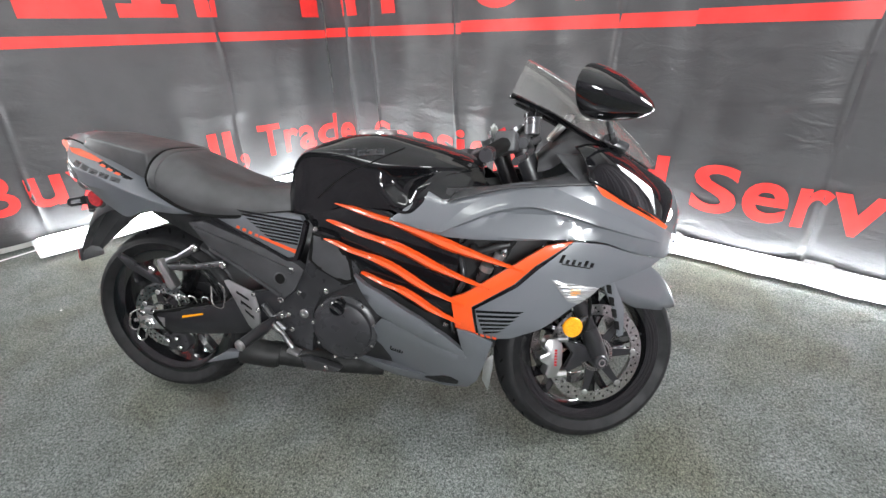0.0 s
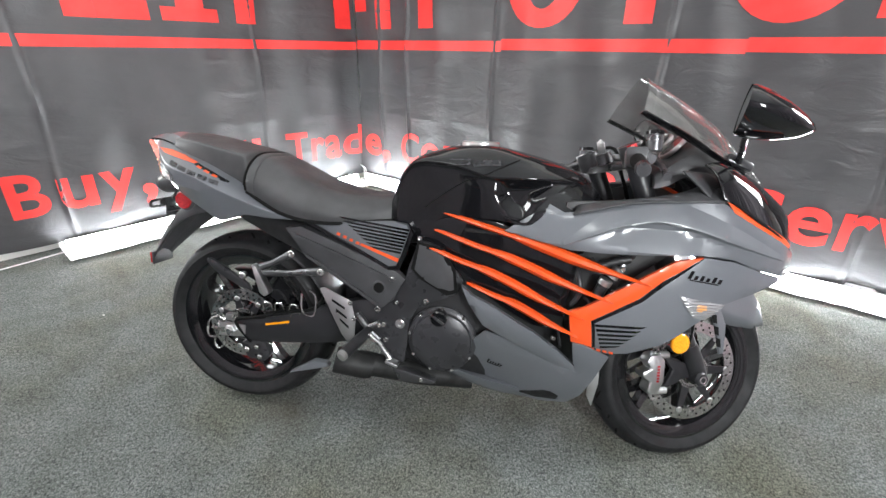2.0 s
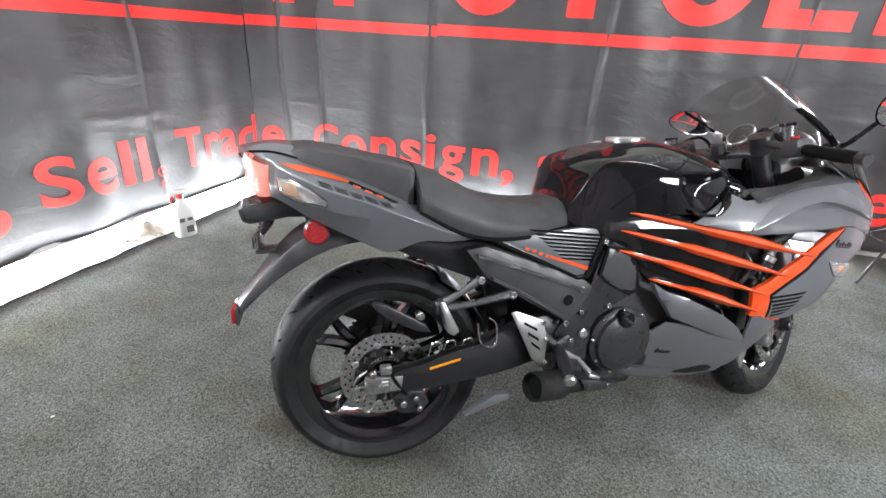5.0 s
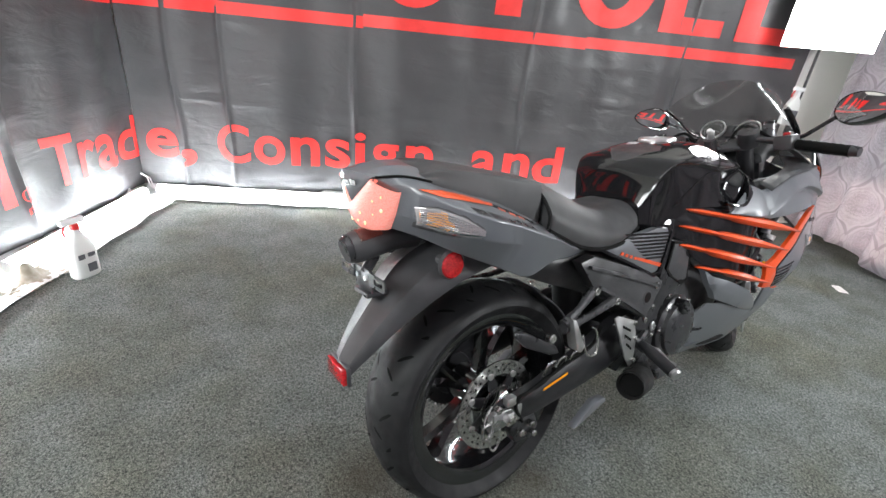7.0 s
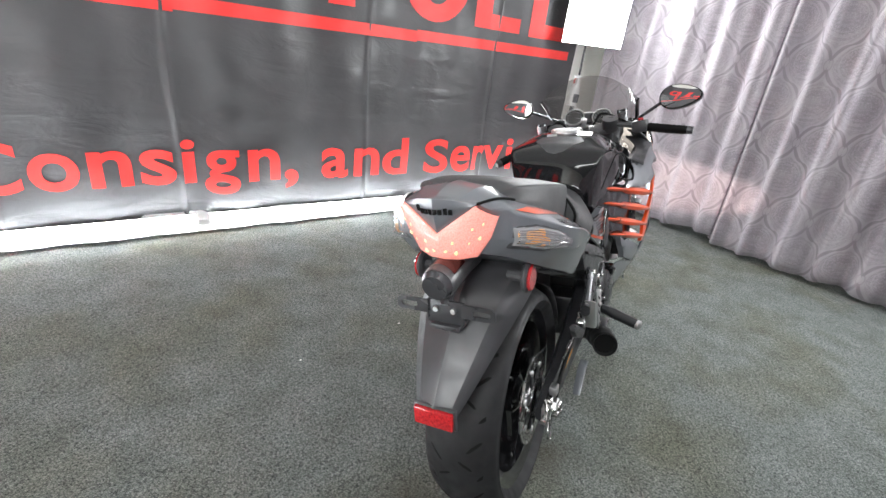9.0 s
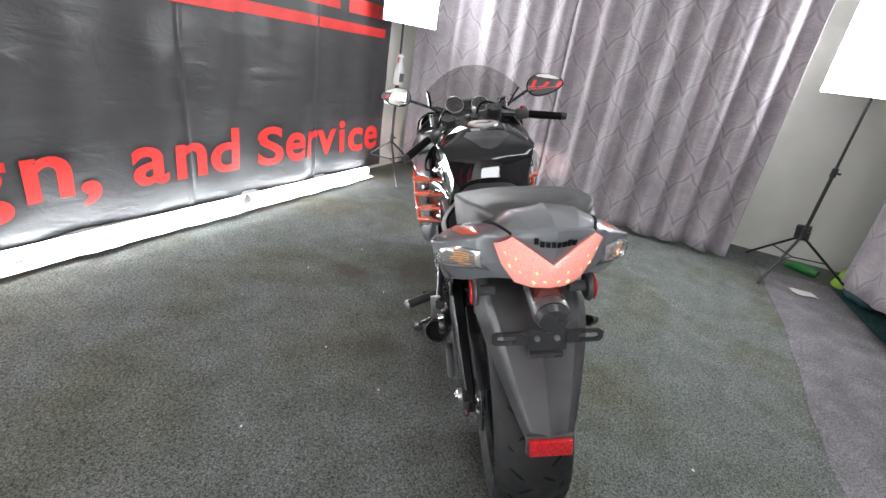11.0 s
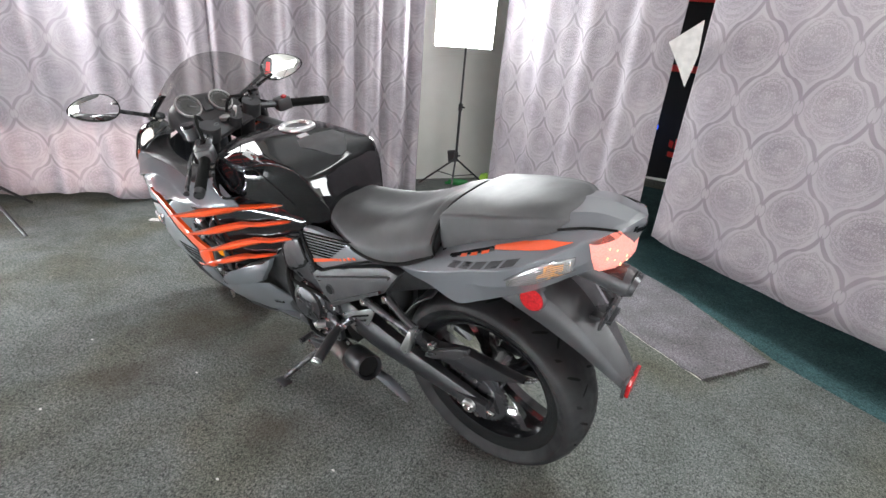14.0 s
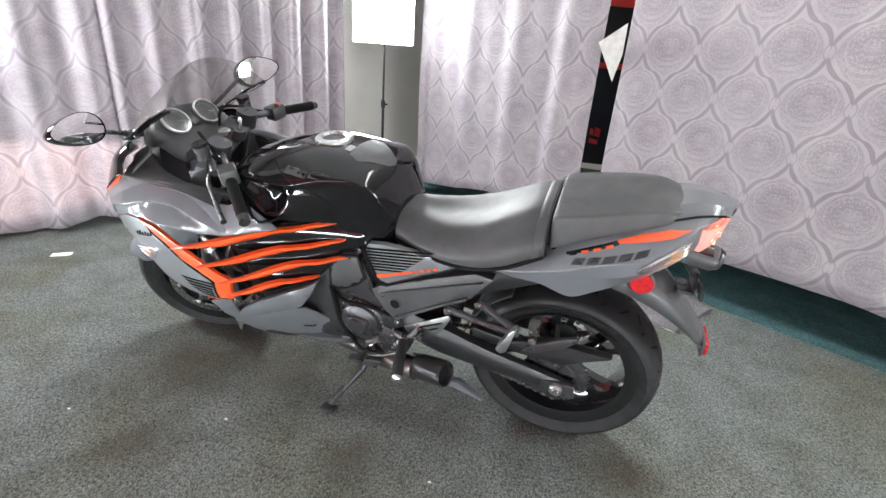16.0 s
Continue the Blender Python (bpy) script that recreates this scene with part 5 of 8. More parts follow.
def wavy_bar(parent, x0, z0, length, height, slope, S_, material, off=0.0016):
    """A plain dark emblem: slanted strokes of uneven height with a thin line below them."""
    for s in (-1, 1):
        lean = 0.35 if s < 0 else -0.35
        strokes = [(0.02 + 0.165 * k, 0.085, 0.25, (1.0, 0.62, 0.72, 0.60, 0.80, 0.66)[k]) for k in range(6)] + [(0.10, 0.78, 0.10, 0.20)]
        for a, w, lo, hi in strokes:
            pts = [(x0 + length * f + lean * height * h, z0 + slope * length * f + height * h) for f, h in ((a, lo), (a + w, lo), (a + w, hi), (a, hi))]
            part("emblem_bar", flank(pts, S_, side=s, edge=0.0, off=off, thick=0.002, step=0.05), material, parent)


wavy_bar(bike, 1.318, 0.634, 0.088, 0.026, -0.14, S, GLOSS)

# lower fairing in two steps
LOWA = [(0.763, 0.545), (0.80, 0.520), (0.86, 0.500), (0.97, 0.448), (1.04, 0.400), (1.098, 0.345), (1.094, 0.328), (0.983, 0.372), (0.90, 0.408), (0.832, 0.436), (0.785, 0.500)]


def S_lowA(x, z):
    return S(x, z) + 0.030 - 0.10 * max(0.0, x - 0.9)


def S_low(x, z):
    return S(x, z) + 0.012


both("lower_step", LOWA, S_lowA, GREY, bike, "graphite grey stepped lower fairing", edge=0.005, thick=0.02)
LOWB = [(0.838, 0.412), (0.768, 0.332), (0.701, 0.262), (0.715, 0.246), (0.778, 0.216), (0.86, 0.188), (0.935, 0.170), (1.02, 0.170), (1.09, 0.190), (1.122, 0.235), (1.142, 0.305), (1.168, 0.405), (1.155, 0.412), (1.10, 0.434), (1.072, 0.434), (1.082, 0.372), (1.096, 0.332), (0.983, 0.371), (0.90, 0.402)]
both("lower_fairing", LOWB, S_low, GREY, bike, "graphite grey lower fairing", edge=0.005, thick=0.006)
VENT = [(0.942, 0.192), (0.985, 0.212), (1.018, 0.231), (1.042, 0.232), (1.066, 0.219), (1.060, 0.200), (1.000, 0.190)]
# near-black panel painted for the dark inside of the vent
both("air_vent", VENT, S_low, SHADE_BLACK, bike, "dark slit vent", edge=0.0, off=0.002, thick=0.006)
both("vent_lip", [(0.938, 0.190), (1.000, 0.186), (1.062, 0.196), (1.068, 0.204), (1.058, 0.1995), (1.000, 0.1895)], S_low, GREY, bike, edge=0.0, off=0.005, thick=0.004)
wavy_bar(bike, 0.845, 0.288, 0.048, 0.020, -0.10, S_low, GLOSS)
# belly between the two lower fairings
bm = hull([(0.70, [(0, 0.215), (0.07, 0.218), (0.12, 0.232), (0.14, 0.262)]), (0.85, [(0, 0.155), (0.07, 0.160), (0.12, 0.18), (0.15, 0.225)]), (1.02, [(0, 0.145), (0.07, 0.150), (0.12, 0.17), (0.15, 0.21)]), (1.12, [(0, 0.20), (0.06, 0.205), (0.12, 0.225), (0.16, 0.27)])], 3, 3)
part("belly_pan", bm, GREY, bike)

# black inner side with the four blades over it
BLACKSIDE = [(0.600, 0.690), (0.628, 0.655), (0.655, 0.652), (0.700, 0.640), (0.735, 0.585), (0.770, 0.545), (0.86, 0.500), (0.97, 0.446), (1.055, 0.440), (1.050, 0.520), (1.066, 0.600), (1.070, 0.692), (1.0, 0.70), (0.90, 0.715), (0.80, 0.745), (0.70, 0.790), (0.655, 0.775)]


def S_in(x, z):
    return S(x, z) - float(np.interp(x, (0.62, 0.72, 0.9, 1.1), (0.0, 0.006, 0.030, 0.055)))


both("inner_panel", BLACKSIDE, S_in, GLOSS, bike, "glossy black inner side panel", edge=0.004)
both("duct_opening", [(1.03, 0.50), (1.055, 0.45), (1.09, 0.48), (1.20, 0.585), (1.30, 0.672), (1.20, 0.682), (1.10, 0.672), (1.02, 0.60)], lambda x, z: S(x, z) - 0.095, DEEP, bike, "dark open duct", edge=0.0, thick=0.01)
# hoses, a capped fitting and brackets seen through the opening
for s in (-1, 1):
    for path, r, mm, nm in (
            ([(1.128, 0.236, 0.560), (1.136, 0.240, 0.580), (1.140, 0.242, 0.592)], 0.015, CAST, "fitting_body"),
            ([(1.140, 0.242, 0.592), (1.146, 0.244, 0.606)], 0.018, ALU, "fitting_cap"),
            ([(1.070, 0.215, 0.625), (1.080, 0.236, 0.590), (1.082, 0.236, 0.555), (1.066, 0.225, 0.520)], 0.007, CAST, "thin_hose"),
            ([(1.105, 0.220, 0.650), (1.120, 0.238, 0.640), (1.165, 0.240, 0.655), (1.200, 0.235, 0.662)], 0.010, DEEP, "thick_hose"),
            ([(1.100, 0.225, 0.545), (1.112, 0.240, 0.530), (1.090, 0.236, 0.505)], 0.005, GUN, "bent_pipe"),
            ([(1.040, 0.190, 0.440), (1.046, 0.206, 0.415), (1.052, 0.206, 0.385)], 0.004, GUN, "bent_pipe")):
        bm = bmesh.new()
        bm_tube(bm, [(x, s * y, z) for x, y, z in [tuple(p) for p in spline(path, 4)]], r, 12)
        part(nm, bm, mm, bike)
    part("bracket_plate", slab([(1.156, 0.560), (1.170, 0.552), (1.196, 0.640), (1.190, 0.655), (1.180, 0.648)], s * 0.226, s * 0.232, 0.002), GUN, bike)
    for x, y, z in ((1.186, 0.232, 0.634), (1.166, 0.232, 0.570), (1.006, 0.214, 0.452), (1.030, 0.208, 0.412)):
        bolt(bike, x, s * y, z, 0.0085, STEEL)



def blade(name, a, b, s, width, kink):
    """A long dagger-shaped blade from a to b, given as (x, z), standing proud of the flank."""
    rows = []
    n = 22
    for k in range(n + 1):
        t = k / n
        x = a[0] + (b[0] - a[0]) * t
        z = a[1] + (b[1] - a[1]) * t + kink * math.sin(math.pi * t) * (1 - 0.55 * t)
        w = width * float(np.interp(t, (0, 0.03, 0.12, 0.36, 0.44, 0.66, 0.80, 0.97, 1.0), (0.10, 0.36, 0.55, 0.62, 1.0, 1.05, 0.62, 0.20, 0.05)))
        rise = 0.012 + 0.006 * math.sin(math.pi * t)
        base = float(np.interp(t, (0.0, 0.25, 0.6, 1.0), (S_in(a[0], a[1]), S_in(a[0], a[1]) + 0.3 * (S(b[0], b[1]) - S_in(a[0], a[1])), S(x, z) - 0.010, S(b[0], b[1]))))
        y = base + 0.002
        rows.append([(x, s * (y - 0.004), z + w), (x, s * (y + rise * 0.7), z + 0.62 * w), (x, s * (y + rise), z - 0.05 * w), (x, s * (y + rise * 0.5), z - 0.72 * w), (x, s * (y - 0.004), z - w)])
    bm = bm_grid(bmesh.new(), rows, closed=True, caps=True)
    return part(name, bm, ORANGE, bike, "orange plastic blade")


for s in (-1, 1):
    for a, b, w in (((0.696, 0.741), (1.240, 0.614), 0.0155), ((0.672, 0.692), (1.157, 0.560), 0.0145), ((0.640, 0.644), (1.092, 0.507), 0.0145), ((0.775, 0.545), (1.082, 0.455), 0.0135)):
        blade("blade", a, b, s, w, 0.004)
    for x, z in ((0.713, 0.771), (0.629, 0.660)):
        bolt(bike, x, s * (S_in(x, z) + 0.003), z, 0.010)

# ---------------------------------------------------------------- tank
# columns: middle, top, shoulder, crest of the shoulder, under the crest, knee, foot
TANK = [
    (0.530, [(0, 0.790), (0.050, 0.786), (0.090, 0.774), (0.112, 0.757), (0.113, 0.746), (0.116, 0.710), (0.118, 0.675)]),
    (0.552, [(0, 0.850), (0.055, 0.845), (0.105, 0.826), (0.134, 0.803), (0.131, 0.790), (0.136, 0.735), (0.140, 0.675)]),
    (0.575, [(0, 0.878), (0.065, 0.873), (0.120, 0.862), (0.150, 0.849), (0.143, 0.833), (0.143, 0.765), (0.144, 0.680)]),
    (0.62, [(0, 0.903), (0.080, 0.900), (0.138, 0.893), (0.166, 0.883), (0.158, 0.866), (0.154, 0.795), (0.150, 0.690)]),
    (0.72, [(0, 0.931), (0.090, 0.926), (0.150, 0.903), (0.177, 0.880), (0.171, 0.862), (0.171, 0.808), (0.169, 0.735)]),
    (0.82, [(0, 0.935), (0.098, 0.928), (0.160, 0.890), (0.188, 0.856), (0.184, 0.840), (0.186, 0.808), (0.184, 0.735)]),
    (0.92, [(0, 0.916), (0.098, 0.909), (0.155, 0.884), (0.192, 0.856), (0.194, 0.838), (0.198, 0.800), (0.200, 0.730)]),
    (1.00, [(0, 0.896), (0.088, 0.890), (0.138, 0.872), (0.168, 0.855), (0.178, 0.838), (0.198, 0.800), (0.215, 0.730)]),
    (1.07, [(0, 0.872), (0.066, 0.867), (0.100, 0.856), (0.124, 0.844), (0.136, 0.830), (0.160, 0.792), (0.182, 0.735)]),
    (1.11, [(0, 0.845), (0.050, 0.840), (0.076, 0.832), (0.094, 0.822), (0.104, 0.810), (0.122, 0.785), (0.140, 0.735)]),
]
SCOOP = [(0.834, 0.852), (0.833, 0.800), (0.845, 0.778), (0.878, 0.743), (0.930, 0.735), (0.955, 0.783), (1.000, 0.820), (1.060, 0.836), (1.085, 0.842), (1.060, 0.848), (0.970, 0.858), (0.910, 0.858)]


def depth_in(x, z, outline):
    """How far a point lies inside an outline, 0 outside."""
    inside, far = False, 1.0
    for k, (x0, z0) in enumerate(outline):
        x1, z1 = outline[(k + 1) % len(outline)]
        if (z0 > z) != (z1 > z) and x < x0 + (z - z0) * (x1 - x0) / (z1 - z0):
            inside = not inside
        t = max(0.0, min(1.0, ((x - x0) * (x1 - x0) + (z - z0) * (z1 - z0)) / ((x1 - x0) ** 2 + (z1 - z0) ** 2)))
        far = min(far, math.hypot(x0 + t * (x1 - x0) - x, z0 + t * (z1 - z0) - z))
    return far if inside else 0.0


_h = hull(TANK, 14, 9)
T_side = side_of(_h)
# hollow knee scoop pressed into each flank
for v in _h.verts:
    k_ = min(1.0, depth_in(v.co.x, v.co.z, SCOOP) / 0.045)
    if k_ > 0 and abs(v.co.y) > 0.07:
        v.co.y -= math.copysign(0.028 * k_ * k_ * (3 - 2 * k_), v.co.y)
tank = part("fuel_tank", _h, GLOSS, bike, "glossy black fuel tank with hollow flanks", 50)
for s in (-1, 1):
    # sharp lip that runs from the foot of the scoop forward to the yoke, and the black flank below it
    lip = [(0.868, 0.206, 0.748), (0.895, 0.222, 0.740), (0.930, 0.234, 0.742), (0.957, 0.226, 0.783), (1.000, 0.196, 0.818), (1.055, 0.140, 0.840), (1.101, 0.092, 0.843)]
    sole = [(0.868, 0.204, 0.742), (0.900, 0.214, 0.726), (0.950, 0.226, 0.728), (1.000, 0.228, 0.752), (1.050, 0.216, 0.772), (1.100, 0.180, 0.786), (1.140, 0.130, 0.796)]
    rows = []
    for p, q in zip(spline(lip, 5), spline(sole, 5)):
        p, q = Vector(p), Vector(q)
        row = [p + Vector((0.010, -0.020, -0.004)), p + Vector((0.003, -0.006, 0.001)), p, p + Vector((0.002, 0.003, -0.006)), p.lerp(q, 0.4) + Vector((0, 0.006, 0)), q]
        rows.append([(v.x, s * v.y, v.z) for v in row])
    part("scoop_lip", bm_grid(bmesh.new(), rows), GLOSS, tank, "sharp black lip of the scoop", 40)
    seam = [(0.640, 0.752), (0.70, 0.800), (0.76, 0.838), (0.80, 0.852), (0.85, 0.876), (0.899, 0.898)]
    pts = [(x, s * (T_side(x, z) + 0.0004), z) for x, z in (tuple(p[:2]) for p in spline([(x, z, 0) for x, z in seam], 5))]
    bm = bmesh.new()
    bm_tube(bm, pts, 0.0018, 6)
    part("panel_seam", bm, GROOVE, tank)
# tank seam, cap, pad, caution sticker
bm = revolve([(0.058, 0.0), (0.058, 0.009), (0.053, 0.014), (0.040, 0.014), (0.036, 0.007), (0.0005, 0.007), (0.0005, 0.0)], (0, 0, 0), 40)
part("filler_cap", turned(bm, pose(0.780, 0.0, 0.931, 90, 0, 0)), ALU, tank, "bare aluminium filler cap")
bm = disc_y((0, 0), 0.035, 0.0, 0.0085, 32, 0.001)
part("cap_lid", turned(bm, pose(0.780, 0.0, 0.9315, 90, 0, 0)), CAST, tank)


def on_hull(stations, pts, lift):
    """A patch that lies on the upper side of a body: pts in x and y."""
    xs = [s[0] for s in stations]
    bm = bmesh.new()
    bm.faces.new([bm.verts.new((x, y, 0)) for x, y in pts])
    cut(bm, 0.015)
    for v in bm.verts:
        x, y = v.co.x, v.co.y
        half = [(np.interp(x, xs, [s[1][k][0] for s in stations]), np.interp(x, xs, [s[1][k][1] for s in stations])) for k in range(4)]
        fy = spline([(a, b, 0) for a, b in half], 6)
        z = float(np.interp(abs(y), fy[:, 0], fy[:, 1]))
        v.co = Vector((x, y, z + lift))
    bmesh.ops.recalc_face_normals(bm, faces=bm.faces[:])
    ex = bmesh.ops.extrude_face_region(bm, geom=bm.faces[:])
    for v in [g for g in ex["geom"] if isinstance(g, bmesh.types.BMVert)]:
        v.co.z += 0.0025
    return bm


part("tank_pad", on_hull(TANK, [(0.575, 0.0), (0.585, 0.028), (0.61, 0.05), (0.655, 0.085), (0.69, 0.07), (0.695, 0.0), (0.69, -0.07), (0.655, -0.085), (0.61, -0.05), (0.585, -0.028)], 0.001), SATIN, tank, "black rubber tank pad")
part("caution_sticker", on_hull(TANK, [(0.695, 0.02), (0.695, 0.055), (0.712, 0.055), (0.712, 0.02)], 0.002), PALE, tank, "small pale sticker")
for s in (-1, 1):
    for k, (a, b) in enumerate(((0.0, 0.45), (0.5, 1.0))):
        x0, x1 = 0.70 + 0.15 * a, 0.70 + 0.15 * b
        part("emblem_bar", flank([(x0, 0.876), (x1, 0.880), (x1 - 0.004, 0.896), (x0 - 0.004, 0.892)], T_side, side=s, edge=0.0, off=0.001, thick=0.001, step=0.02), CAST, tank)

# ---------------------------------------------------------------- tail and seats
def loft(half, nu=5):
    """A closed body over half sections of (x, y, z) points, with its long creases kept."""
    P = [[(x, -y, z) for x, y, z in reversed(h[1:])] + list(h) for h in half]
    return bm_grid(bmesh.new(), spline(P, nu), caps=True, floor_=True)


# columns: top middle, hump edge, hump foot, shoulder crease, knee crease, lower crease, bottom edge
TAIL = [
    [(-0.316, 0, 0.919), (-0.305, 0.040, 0.915), (-0.287, 0.072, 0.907), (-0.262, 0.086, 0.890), (-0.248, 0.096, 0.877), (-0.252, 0.082, 0.836), (-0.252, 0.062, 0.802)],
    [(-0.245, 0, 0.934), (-0.238, 0.056, 0.927), (-0.232, 0.092, 0.906), (-0.228, 0.114, 0.888), (-0.216, 0.136, 0.872), (-0.218, 0.132, 0.822), (-0.216, 0.100, 0.788)],
    [(-0.165, 0, 0.926), (-0.165, 0.070, 0.912), (-0.165, 0.108, 0.887), (-0.165, 0.140, 0.873), (-0.160, 0.186, 0.846), (-0.160, 0.182, 0.797), (-0.160, 0.140, 0.757)],
    [(-0.105, 0, 0.905), (-0.105, 0.072, 0.893), (-0.105, 0.122, 0.866), (-0.105, 0.152, 0.856), (-0.108, 0.211, 0.826), (-0.095, 0.207, 0.778), (-0.10, 0.162, 0.728)],
    [(-0.045, 0, 0.885), (-0.045, 0.074, 0.873), (-0.045, 0.130, 0.846), (-0.045, 0.161, 0.835), (-0.045, 0.215, 0.806), (-0.035, 0.208, 0.764), (-0.045, 0.178, 0.702)],
    [(0.02, 0, 0.855), (0.02, 0.075, 0.845), (0.02, 0.134, 0.816), (0.02, 0.168, 0.803), (0.02, 0.217, 0.778), (0.02, 0.206, 0.735), (0.015, 0.186, 0.677)],
    [(0.09, 0, 0.82), (0.09, 0.072, 0.81), (0.09, 0.132, 0.784), (0.09, 0.164, 0.768), (0.09, 0.212, 0.750), (0.09, 0.200, 0.726), (0.09, 0.188, 0.698)],
    [(0.17, 0, 0.77), (0.17, 0.065, 0.765), (0.17, 0.122, 0.742), (0.17, 0.152, 0.730), (0.17, 0.184, 0.716), (0.17, 0.180, 0.704), (0.17, 0.172, 0.690)],
    [(0.25, 0, 0.735), (0.25, 0.06, 0.73), (0.25, 0.112, 0.712), (0.25, 0.134, 0.706), (0.25, 0.154, 0.700), (0.25, 0.153, 0.694), (0.25, 0.148, 0.686)],
]
_h = loft(TAIL, 6)
TL = side_of(_h)
tail = part("tail_cowl", _h, GREY, bike, "graphite grey creased tail cowl", 14.0)
_bv = tail.modifiers.new("edge", "BEVEL")
_bv.width, _bv.segments, _bv.limit_method, _bv.angle_limit = 0.0035, 2, "ANGLE", radians(24)
both("tail_flash", [(-0.222, 0.885), (-0.175, 0.880), (-0.125, 0.866), (-0.07, 0.846), (-0.074, 0.8425), (-0.13, 0.857), (-0.185, 0.870)], TL, ORANGE, tail, "orange painted flash", edge=0.0, off=0.0026, thick=0.003, step=0.006)
both("flash_strip", [(-0.072, 0.8465), (-0.02, 0.8235), (0.040, 0.794), (0.038, 0.791), (-0.022, 0.818), (-0.074, 0.840)], TL, GLOSS, tail, edge=0.0, off=0.0006, thick=0.001, step=0.01)
for k in range(4):
    x0 = -0.062 + 0.026 * k
    both("flash_dash", [(x0, 0.838 - 0.0115 * k), (x0 + 0.016, 0.831 - 0.0115 * k), (x0 + 0.014, 0.8275 - 0.0115 * k), (x0 - 0.002, 0.8345 - 0.0115 * k)], TL, ORANGE if k < 3 else GLOSS, tail, edge=0.0, off=0.0012, thick=0.0015)
for k in range(5):
    x0 = 0.020 - 0.033 * k
    z0 = 0.790 - 0.348 * (x0 - 0.018)
    both("emblem_bar", [(x0 + 0.003, z0 - 0.0055), (x0 - 0.003, z0 + 0.0055), (x0 - 0.029, z0 + 0.0145), (x0 - 0.023, z0 + 0.0035)], TL, CAST, tail, edge=0.0, off=0.0012, thick=0.0014, step=0.01)
for s in (-1, 1):
    seam = spline([(x, s * (y + 0.001), z + 0.001) for x, y, z in [TAIL[k][2] for k in range(4)]], 6)
    bm = bmesh.new()
    bm_tube(bm, [tuple(p) for p in seam], 0.0028, 6)
    part("panel_seam", bm, GROOVE, tail, "black panel seam")
    seam = spline([(x, s * (y + 0.004), z + 0.003) for x, y, z in [TAIL[k][2] for k in range(3, 8)]], 6)
    bm = bmesh.new()
    bm_tube(bm, [tuple(p) for p in seam], 0.0045, 6)
    part("panel_seam", bm, GROOVE, tail, "black panel seam")
for s in (-1, 1):
    sig = part("rear_turn_signal", flank([(-0.230, 0.852), (-0.200, 0.850), (-0.160, 0.832), (-0.122, 0.802), (-0.130, 0.790), (-0.175, 0.796), (-0.226, 0.816)], TL, side=s, edge=0.004, off=0.006, thick=0.010, step=0.012), CLEAR, bike, "ribbed clear turn signal lens")
    part("signal_rim", flank([(-0.235, 0.857), (-0.199, 0.855), (-0.157, 0.836), (-0.117, 0.803), (-0.128, 0.785), (-0.176, 0.791), (-0.231, 0.811)], TL, side=s, edge=0.003, off=0.002, thick=0.004, step=0.012), SATIN, sig, "thin dark rim")
    part("amber_bulb", flank([(-0.226, 0.846), (-0.205, 0.846), (-0.182, 0.836), (-0.178, 0.806), (-0.206, 0.812), (-0.222, 0.820)], TL, side=s, edge=0.004, off=0.0068, thick=0.002, step=0.012, soft=3), BULB, sig, "amber bulb glowing through the lens")
    for k in range(7):
        f0 = (k + 0.6) / 7.4
        pts = []
        for x0 in (-0.226, -0.20, -0.17, -0.142, -0.128):
            zt = float(np.interp(x0, (-0.230, -0.20, -0.16, -0.122), (0.849, 0.847, 0.829, 0.803)))
            zb = float(np.interp(x0, (-0.226, -0.175, -0.13), (0.819, 0.799, 0.793)))
            pts.append((x0, zb + (zt - zb) * f0))
        part("lens_rib", flank([(x, z + 0.0008) for x, z in pts] + [(x, z - 0.0008) for x, z in reversed(pts)], TL, side=s, edge=0.0, off=0.0088, thick=0.0025, step=0.05), CHROME, sig)

# tail light: a lit V wrapped round the end, and the grey panel between its wings
IN_V = [(-0.292, -0.072, 0.906), (-0.298, -0.036, 0.880), (-0.305, 0.0, 0.853), (-0.298, 0.036, 0.880), (-0.292, 0.072, 0.906)]
OUT_V = [(-0.248, -0.099, 0.879), (-0.252, -0.084, 0.836), (-0.258, -0.060, 0.800), (-0.276, -0.030, 0.797), (-0.282, 0.0, 0.797), (-0.276, 0.030, 0.797), (-0.258, 0.060, 0.800), (-0.252, 0.084, 0.836), (-0.248, 0.099, 0.879)]


def along(P, n):
    """n + 1 points spread evenly over the spans of a polyline."""
    P = [Vector(p) for p in P]
    out = []
    for k in range(n + 1):
        f = k / n * (len(P) - 1)
        i = min(int(f), len(P) - 2)
        out.append(P[i].lerp(P[i + 1], f - i))
    return out


